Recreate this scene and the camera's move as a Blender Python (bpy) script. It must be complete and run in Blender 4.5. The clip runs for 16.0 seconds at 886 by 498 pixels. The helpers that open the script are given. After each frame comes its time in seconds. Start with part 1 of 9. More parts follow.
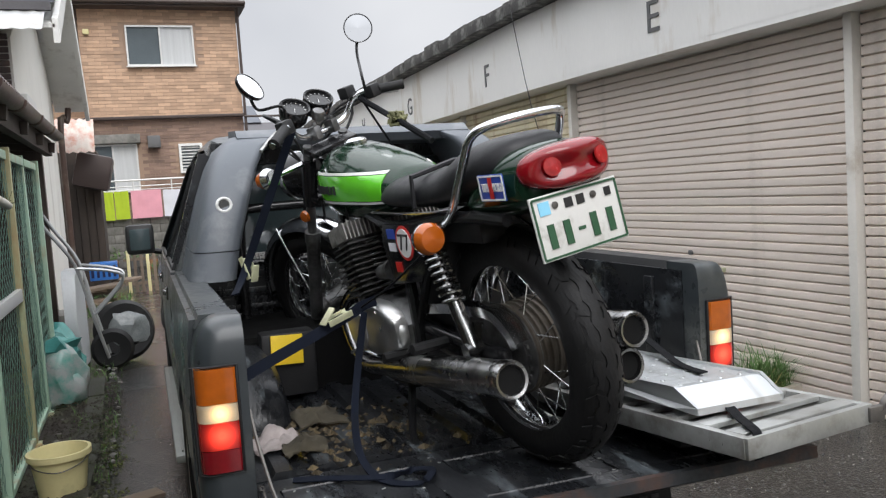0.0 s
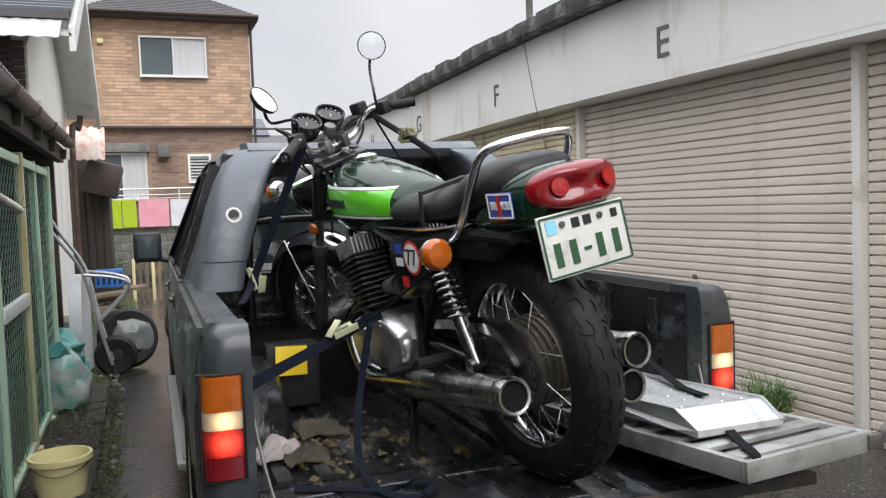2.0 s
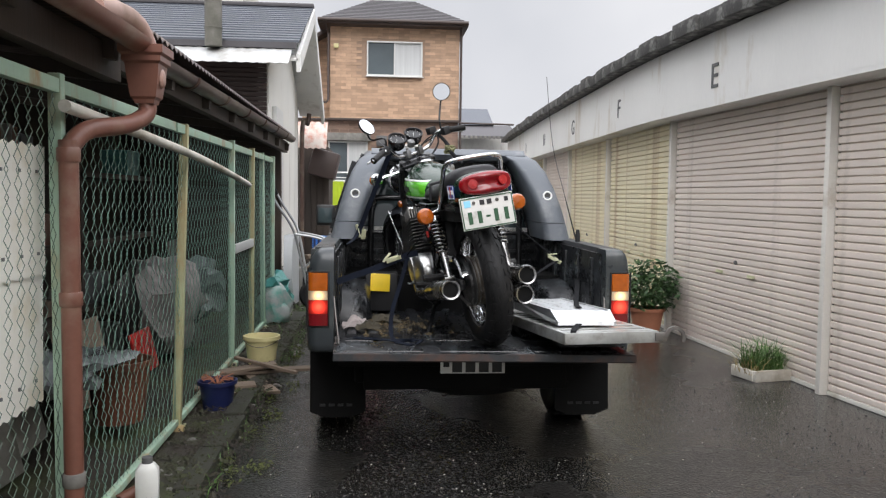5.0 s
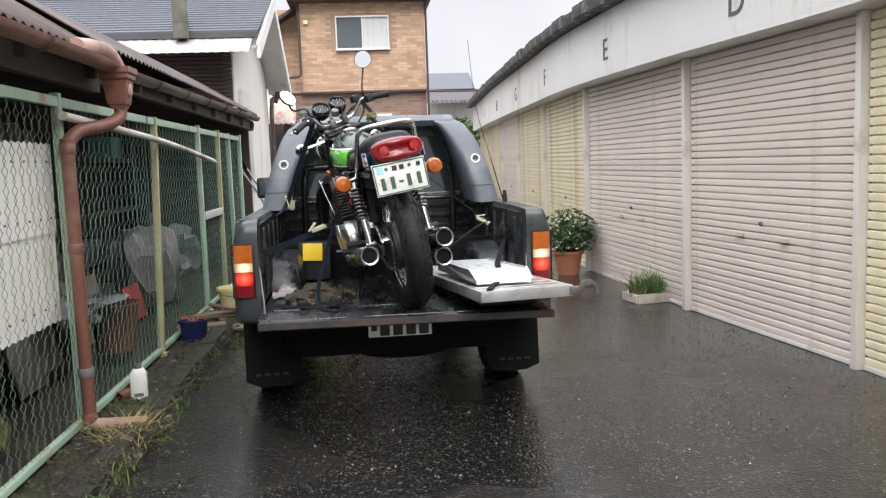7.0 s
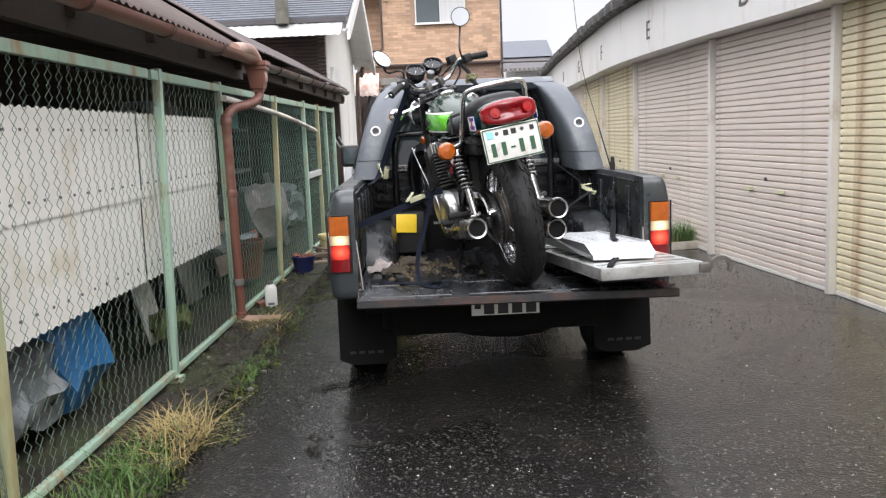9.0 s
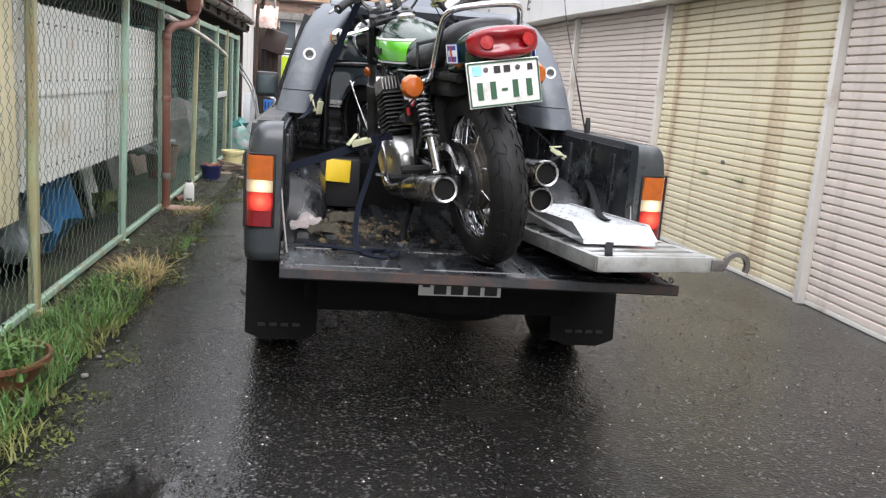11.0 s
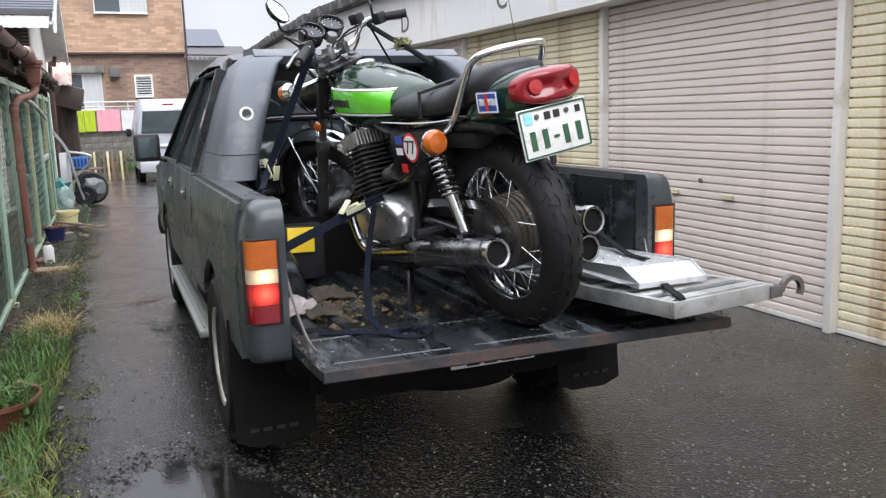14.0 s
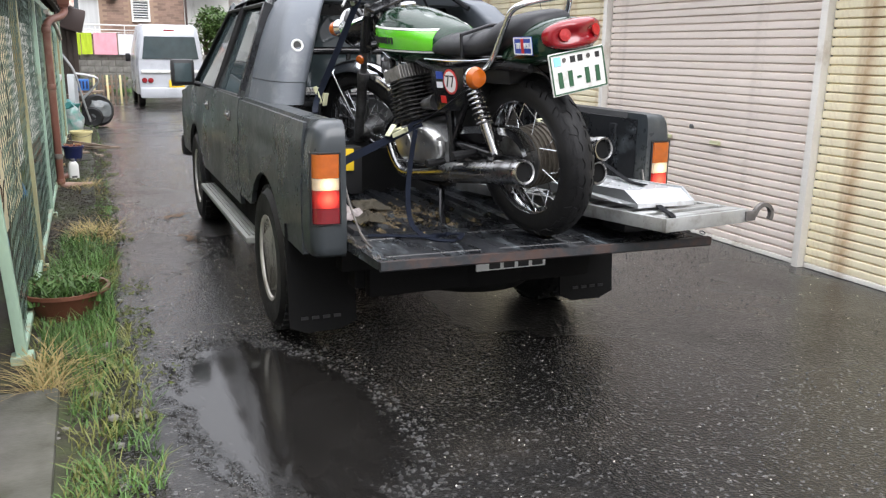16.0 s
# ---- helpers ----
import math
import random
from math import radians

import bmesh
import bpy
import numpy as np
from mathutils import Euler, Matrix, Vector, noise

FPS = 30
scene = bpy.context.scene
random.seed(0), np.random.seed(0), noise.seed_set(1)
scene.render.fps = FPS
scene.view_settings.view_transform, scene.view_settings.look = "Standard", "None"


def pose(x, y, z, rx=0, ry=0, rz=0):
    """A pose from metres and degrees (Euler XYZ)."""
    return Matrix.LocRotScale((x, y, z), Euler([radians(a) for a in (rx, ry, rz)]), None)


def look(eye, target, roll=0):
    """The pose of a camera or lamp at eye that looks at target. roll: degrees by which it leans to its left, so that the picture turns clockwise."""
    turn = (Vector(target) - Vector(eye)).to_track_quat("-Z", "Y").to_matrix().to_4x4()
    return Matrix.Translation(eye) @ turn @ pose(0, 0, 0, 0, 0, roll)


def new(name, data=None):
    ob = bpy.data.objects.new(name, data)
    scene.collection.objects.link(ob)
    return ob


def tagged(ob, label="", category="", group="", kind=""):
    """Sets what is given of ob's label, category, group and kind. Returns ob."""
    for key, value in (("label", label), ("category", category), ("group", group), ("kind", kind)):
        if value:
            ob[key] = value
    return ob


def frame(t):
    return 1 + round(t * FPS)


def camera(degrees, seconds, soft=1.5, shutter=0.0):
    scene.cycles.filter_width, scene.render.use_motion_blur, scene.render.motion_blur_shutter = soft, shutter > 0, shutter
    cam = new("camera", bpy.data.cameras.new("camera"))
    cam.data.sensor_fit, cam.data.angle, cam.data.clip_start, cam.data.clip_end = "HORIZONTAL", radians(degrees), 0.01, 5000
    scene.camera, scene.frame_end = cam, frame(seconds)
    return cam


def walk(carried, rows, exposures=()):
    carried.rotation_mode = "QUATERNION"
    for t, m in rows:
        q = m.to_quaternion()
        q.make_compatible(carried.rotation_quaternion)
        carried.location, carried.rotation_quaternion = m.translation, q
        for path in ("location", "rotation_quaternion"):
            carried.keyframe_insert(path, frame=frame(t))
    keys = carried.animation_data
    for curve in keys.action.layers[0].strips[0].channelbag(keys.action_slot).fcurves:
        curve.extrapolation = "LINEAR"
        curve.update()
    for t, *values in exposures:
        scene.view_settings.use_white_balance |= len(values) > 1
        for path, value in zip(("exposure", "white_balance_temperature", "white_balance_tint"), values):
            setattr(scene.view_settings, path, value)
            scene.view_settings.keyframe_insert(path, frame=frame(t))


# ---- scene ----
cam = camera(57.48, 16.0, soft=1.25)
PATH = [
    (0, -1.245, 0.191, 1.404, 85.51, 3.78, -21.01),
    (0.5, -1.249, 0.215, 1.400, 85.41, 3.96, -19.83),
    (1, -1.255, 0.216, 1.404, 85.52, 4.13, -20.40),
    (1.5, -1.265, 0.218, 1.404, 85.94, 3.80, -21.03),
    (2, -1.262, 0.167, 1.402, 86.78, 2.11, -20.59),
    (2.5, -1.197, -0.068, 1.383, 86.65, 0.82, -16.61),
    (3, -1.019, -0.360, 1.371, 87.18, 0.98, -11.08),
    (3.5, -0.958, -0.738, 1.363, 86.76, -0.26, -9.33),
    (6, -0.606, -2.644, 1.376, 85.78, 0.29, -2.78),
    (6.5, -0.482, -2.921, 1.341, 83.46, 0.79, -2.88),
    (7, -0.384, -3.303, 1.370, 83.83, 2.06, -5.53),
    (7.5, -0.355, -3.663, 1.386, 83.50, 2.36, -3.06),
    (8, -0.356, -4.019, 1.369, 82.91, 2.13, -0.32),
    (8.5, -0.384, -4.470, 1.370, 81.90, 3.37, 0.62),
    (9, -0.344, -4.802, 1.357, 81.84, 2.46, -0.02),
    (11.5, -0.661, -6.420, 1.289, 78.00, -3.68, -10.04),
    (12, -0.787, -6.621, 1.320, 77.93, -1.29, -12.33),
    (12.5, -0.913, -6.788, 1.342, 77.58, 0.36, -12.22),
    (13, -1.007, -6.932, 1.328, 77.36, -1.11, -19.43),
    (13.5, -1.161, -7.016, 1.353, 78.28, 1.29, -24.86),
    (14, -1.177, -7.012, 1.366, 80.41, 1.75, -22.72),
    (14.5, -1.183, -7.018, 1.355, 79.23, 1.30, -21.60),
    (15, -1.194, -6.992, 1.328, 76.72, 0.14, -20.57),
    (15.5, -1.350, -7.159, 1.341, 77.81, -0.64, -23.84),
    (16, -1.554, -7.435, 1.369, 76.24, -0.84, -23.33),
]
EXPOSE = [(0, -0.08, 6500, 11), (1.5, -0.08, 6500, 11), (2, 0.0, 6530, 11), (2.5, -0.15, 6530, 11), (3.5, -0.17, 6530, 12), (6, 0.07, 6560, 12), (6.5, 0.08, 6560, 13), (7, 0.28, 6600, 13),
          (7.5, 0.13, 6580, 13), (8.5, 0.34, 6600, 13), (9, 0.36, 6550, 14), (11.5, 0.5, 6420, 14), (12, 0.54, 6380, 14), (12.5, 0.52, 6250, 14), (13, 0.5, 6130, 14), (13.5, 0.46, 6230, 14),
          (14.5, 0.12, 6300, 14), (15.2, 0.34, 6350, 14), (15.5, 0.52, 6380, 14), (16, 0.5, 6430, 13)]
walk(cam, [(t, pose(*p)) for t, *p in PATH], EXPOSE)

# ---- world, sun, exposure ----
world = bpy.data.worlds.new("overcast_sky")
scene.world = world
world.use_nodes = True
wn, wl = world.node_tree.nodes, world.node_tree.links
wn.clear()
sky = wn.new("ShaderNodeTexSky")
sky.sky_type, sky.sun_disc = "NISHITA", False
sky.sun_elevation, sky.sun_rotation = radians(55), radians(200)
hsv = wn.new("ShaderNodeHueSaturation")
hsv.inputs["Saturation"].default_value = 0.12
hsv.inputs["Value"].default_value = 0.10
tc = wn.new("ShaderNodeTexCoord")
cl = wn.new("ShaderNodeTexNoise")
cl.inputs["Scale"].default_value, cl.inputs["Detail"].default_value = 2.2, 4
cr = wn.new("ShaderNodeValToRGB")
cr.color_ramp.elements[0].position, cr.color_ramp.elements[0].color = 0.3, (0.64, 0.67, 0.72, 1)
cr.color_ramp.elements[1].position, cr.color_ramp.elements[1].color = 0.72, (0.91, 0.93, 0.96, 1)
mx = wn.new("ShaderNodeMix")
mx.data_type = "RGBA"
mx.inputs["Factor"].default_value = 0.88
bg = wn.new("ShaderNodeBackground")
bg.inputs["Strength"].default_value = 1.05
wo = wn.new("ShaderNodeOutputWorld")
wl.new(sky.outputs[0], hsv.inputs["Color"])
wl.new(tc.outputs["Generated"], cl.inputs["Vector"])
wl.new(cl.outputs["Fac"], cr.inputs[0])
wl.new(hsv.outputs[0], mx.inputs["A"])
wl.new(cr.outputs[0], mx.inputs["B"])
sep = wn.new("ShaderNodeSeparateXYZ")
grad = wn.new("ShaderNodeMapRange")
grad.inputs["From Min"].default_value, grad.inputs["From Max"].default_value = 0.26, 0.8
grad.inputs["To Min"].default_value, grad.inputs["To Max"].default_value = 1.0, 3.3
glow = wn.new("ShaderNodeVectorMath")
glow.operation = "SCALE"
wl.new(tc.outputs["Generated"], sep.inputs[0])
wl.new(sep.outputs["Z"], grad.inputs["Value"])
wl.new(mx.outputs["Result"], glow.inputs[0])
wl.new(grad.outputs[0], glow.inputs["Scale"])
wl.new(glow.outputs[0], bg.inputs["Color"])
wl.new(bg.outputs[0], wo.inputs[0])
sun_data = bpy.data.lights.new("sun", "SUN")
sun_data.energy, sun_data.angle, sun_data.color = 1.6, radians(40), (1.0, 0.99, 0.98)
sun = new("sun", sun_data)
sun.matrix_world = look((2, -14, 15), (0, 4, 0))


# ---- materials ----
def mat(name, color, rough=0.6, metal=0.0, vary=0.15, scale=6.0, fine=60.0, bump=0.15, dirt=None, dirt_amount=0.0,
        dirt_scale=2.5, spec=0.5, coat=0.0, stretch=(1, 1, 1), rand=0.0, rough_vary=0.12, emit=None, trans=0.0, island=0.0):
    m = bpy.data.materials.new(name)
    m.use_nodes = True
    n, l = m.node_tree.nodes, m.node_tree.links
    b = n["Principled BSDF"]
    b.inputs["Metallic"].default_value = metal
    b.inputs["Specular IOR Level"].default_value = spec
    b.inputs["Coat Weight"].default_value = coat
    b.inputs["Coat Roughness"].default_value = 0.06
    b.inputs["Transmission Weight"].default_value = trans
    co = n.new("ShaderNodeTexCoord")
    mp = n.new("ShaderNodeMapping")
    mp.inputs["Scale"].default_value = stretch
    l.new(co.outputs["Object"], mp.inputs["Vector"])
    big = n.new("ShaderNodeTexNoise")
    big.inputs["Scale"].default_value, big.inputs["Detail"].default_value = scale, 5
    small = n.new("ShaderNodeTexNoise")
    small.inputs["Scale"].default_value, small.inputs["Detail"].default_value = fine, 3
    l.new(mp.outputs[0], big.inputs["Vector"])
    l.new(mp.outputs[0], small.inputs["Vector"])
    mean = n.new("ShaderNodeMath")
    mean.operation = "ADD"
    half = n.new("ShaderNodeMath")
    half.operation = "MULTIPLY"
    half.inputs[1].default_value = 0.45
    l.new(small.outputs["Fac"], half.inputs[0])
    l.new(big.outputs["Fac"], mean.inputs[0])
    l.new(half.outputs[0], mean.inputs[1])
    rng = n.new("ShaderNodeMapRange")
    rng.inputs["From Min"].default_value, rng.inputs["From Max"].default_value = 0.4, 1.05
    rng.inputs["To Min"].default_value, rng.inputs["To Max"].default_value = 1 - vary, 1 + vary
    l.new(mean.outputs[0], rng.inputs["Value"])
    last = rng.outputs[0]
    if rand or island:
        oi = n.new("ShaderNodeObjectInfo") if rand else n.new("ShaderNodeNewGeometry")
        rand = rand or island
        rr = n.new("ShaderNodeMapRange")
        rr.inputs["To Min"].default_value, rr.inputs["To Max"].default_value = 1 - rand, 1 + rand
        l.new(oi.outputs["Random Per Island" if island else "Random"], rr.inputs["Value"])
        mu = n.new("ShaderNodeMath")
        mu.operation = "MULTIPLY"
        l.new(last, mu.inputs[0])
        l.new(rr.outputs[0], mu.inputs[1])
        last = mu.outputs[0]
    vm = n.new("ShaderNodeVectorMath")
    vm.operation = "SCALE"
    vm.inputs[0].default_value = color
    l.new(last, vm.inputs["Scale"])
    out = vm.outputs[0]
    if dirt:
        dn = n.new("ShaderNodeTexNoise")
        dn.inputs["Scale"].default_value, dn.inputs["Detail"].default_value, dn.inputs["Roughness"].default_value = dirt_scale, 7, 0.65
        l.new(mp.outputs[0], dn.inputs["Vector"])
        dr = n.new("ShaderNodeMapRange")
        dr.inputs["From Min"].default_value, dr.inputs["From Max"].default_value = 0.62 - 0.35 * dirt_amount, 0.72
        l.new(dn.outputs["Fac"], dr.inputs["Value"])
        dm = n.new("ShaderNodeMix")
        dm.data_type = "RGBA"
        dm.inputs["B"].default_value = (*dirt, 1)
        l.new(dr.outputs[0], dm.inputs["Factor"])
        l.new(out, dm.inputs["A"])
        out = dm.outputs["Result"]
    l.new(out, b.inputs["Base Color"])
    ro = n.new("ShaderNodeMapRange")
    ro.inputs["From Min"].default_value, ro.inputs["From Max"].default_value = 0.4, 1.05
    ro.inputs["To Min"].default_value, ro.inputs["To Max"].default_value = max(0.02, rough - rough_vary), min(1, rough + rough_vary)
    l.new(mean.outputs[0], ro.inputs["Value"])
    l.new(ro.outputs[0], b.inputs["Roughness"])
    if bump:
        bp = n.new("ShaderNodeBump")
        bp.inputs["Strength"].default_value, bp.inputs["Distance"].default_value = bump, 0.01
        l.new(mean.outputs[0], bp.inputs["Height"])
        l.new(bp.outputs[0], b.inputs["Normal"])
    if emit:
        b.inputs["Emission Color"].default_value = (*emit[:3], 1)
        b.inputs["Emission Strength"].default_value = emit[3]
    return m


def asphalt_mat():
    m = mat("wet_asphalt", (0.0128, 0.0122, 0.0115), rough=0.42, vary=0.55, scale=1.6, spec=0.12, dirt=(0.034, 0.03, 0.025), dirt_amount=0.3, dirt_scale=1.3, fine=110, bump=0.45, rough_vary=0.3)
    n, l = m.node_tree.nodes, m.node_tree.links
    b = n["Principled BSDF"]
    co = n.new("ShaderNodeTexCoord")
    vo = n.new("ShaderNodeTexVoronoi")
    vo.inputs["Scale"].default_value = 95
    l.new(co.outputs["Object"], vo.inputs["Vector"])
    sep = n.new("ShaderNodeSeparateColor")
    l.new(vo.outputs["Color"], sep.inputs[0])
    th = n.new("ShaderNodeMapRange")
    th.inputs["From Min"].default_value, th.inputs["From Max"].default_value = 0.87, 1.0
    l.new(sep.outputs[0], th.inputs["Value"])
    mixn = n.new("ShaderNodeMix")
    mixn.data_type = "RGBA"
    mixn.inputs["B"].default_value = (0.105, 0.103, 0.1, 1)
    old = b.inputs["Base Color"].links[0].from_socket
    l.new(old, mixn.inputs["A"])
    l.new(th.outputs[0], mixn.inputs["Factor"])
    l.new(mixn.outputs["Result"], b.inputs["Base Color"])
    # drier, rougher patches and wet ones
    wet = n.new("ShaderNodeTexNoise")
    wet.inputs["Scale"].default_value, wet.inputs["Detail"].default_value = 0.55, 6
    l.new(co.outputs["Object"], wet.inputs["Vector"])
    wr = n.new("ShaderNodeMapRange")
    wr.inputs["From Min"].default_value, wr.inputs["From Max"].default_value = 0.38, 0.62
    wr.inputs["To Min"].default_value, wr.inputs["To Max"].default_value = 0.12, 0.38
    l.new(wet.outputs["Fac"], wr.inputs["Value"])
    l.new(wr.outputs[0], b.inputs["Roughness"])
    bp = n.new("ShaderNodeBump")
    bp.inputs["Strength"].default_value, bp.inputs["Distance"].default_value = 0.6, 0.008
    l.new(vo.outputs["Distance"], bp.inputs["Height"])
    l.new(b.inputs["Normal"].links[0].from_socket, bp.inputs["Normal"])
    l.new(bp.outputs[0], b.inputs["Normal"])
    # the film of rain on top, only lightly broken by the stones
    b.inputs["Coat Weight"].default_value = 0.85
    b.inputs["Coat IOR"].default_value = 1.33
    b.inputs["Coat Roughness"].default_value = 0.17
    film = n.new("ShaderNodeBump")
    film.inputs["Strength"].default_value, film.inputs["Distance"].default_value = 0.2, 0.005
    l.new(vo.outputs["Distance"], film.inputs["Height"])
    l.new(film.outputs[0], b.inputs["Coat Normal"])
    return m


def bulb_mat(name, color, glow, power, z, reach):
    """A truck lens with a bulb behind it: bright at the bulb, fading across the lens."""
    m = mat(name, color, rough=0.14, vary=0.2, scale=25, bump=0.05, coat=0.5)
    n, l = m.node_tree.nodes, m.node_tree.links
    b = n["Principled BSDF"]
    co = n.new("ShaderNodeTexCoord")
    ab = n.new("ShaderNodeVectorMath")
    ab.operation = "ABSOLUTE"
    ds = n.new("ShaderNodeVectorMath")
    ds.operation = "DISTANCE"
    ds.inputs[1].default_value = (0.775, 0.014, z)
    fall = n.new("ShaderNodeMapRange")
    fall.inputs["From Min"].default_value, fall.inputs["From Max"].default_value = reach, 0.008
    sq = n.new("ShaderNodeMath")
    sq.operation = "POWER"
    sq.inputs[1].default_value = 2.2
    mu = n.new("ShaderNodeMath")
    mu.operation = "MULTIPLY_ADD"
    mu.inputs[1].default_value, mu.inputs[2].default_value = power, 0.05
    l.new(co.outputs["Object"], ab.inputs[0])
    l.new(ab.outputs[0], ds.inputs[0])
    l.new(ds.outputs["Value"], fall.inputs["Value"])
    l.new(fall.outputs[0], sq.inputs[0])
    l.new(sq.outputs[0], mu.inputs[0])
    l.new(mu.outputs[0], b.inputs["Emission Strength"])
    b.inputs["Emission Color"].default_value = (*glow, 1)
    return m


def puddle_mat(ragged, shore):
    """Thin water: clear over the stones at its shore, mirror-like in the middle."""
    m = mat("puddle_water", (0.014, 0.013, 0.012), rough=0.04, vary=0.4, scale=6, fine=40, bump=0.05, rough_vary=0.025)
    n, l = m.node_tree.nodes, m.node_tree.links
    co = n.new("ShaderNodeTexCoord")
    sp = n.new("ShaderNodeVectorMath")
    sp.operation = "LENGTH"
    l.new(co.outputs["Object"], sp.inputs[0])
    nz = n.new("ShaderNodeTexNoise")
    nz.inputs["Scale"].default_value, nz.inputs["Detail"].default_value, nz.inputs["Roughness"].default_value = 3.0, 8, 0.72
    l.new(co.outputs["Object"], nz.inputs["Vector"])
    ad = n.new("ShaderNodeMath")
    ad.operation = "MULTIPLY_ADD"
    ad.inputs[1].default_value = ragged
    l.new(nz.outputs["Fac"], ad.inputs[0])
    l.new(sp.outputs["Value"], ad.inputs[2])
    rg = n.new("ShaderNodeMapRange")
    rg.inputs["From Min"].default_value, rg.inputs["From Max"].default_value = shore + 0.1, shore - 0.1
    l.new(ad.outputs[0], rg.inputs["Value"])
    l.new(rg.outputs[0], n["Principled BSDF"].inputs["Alpha"])
    return m


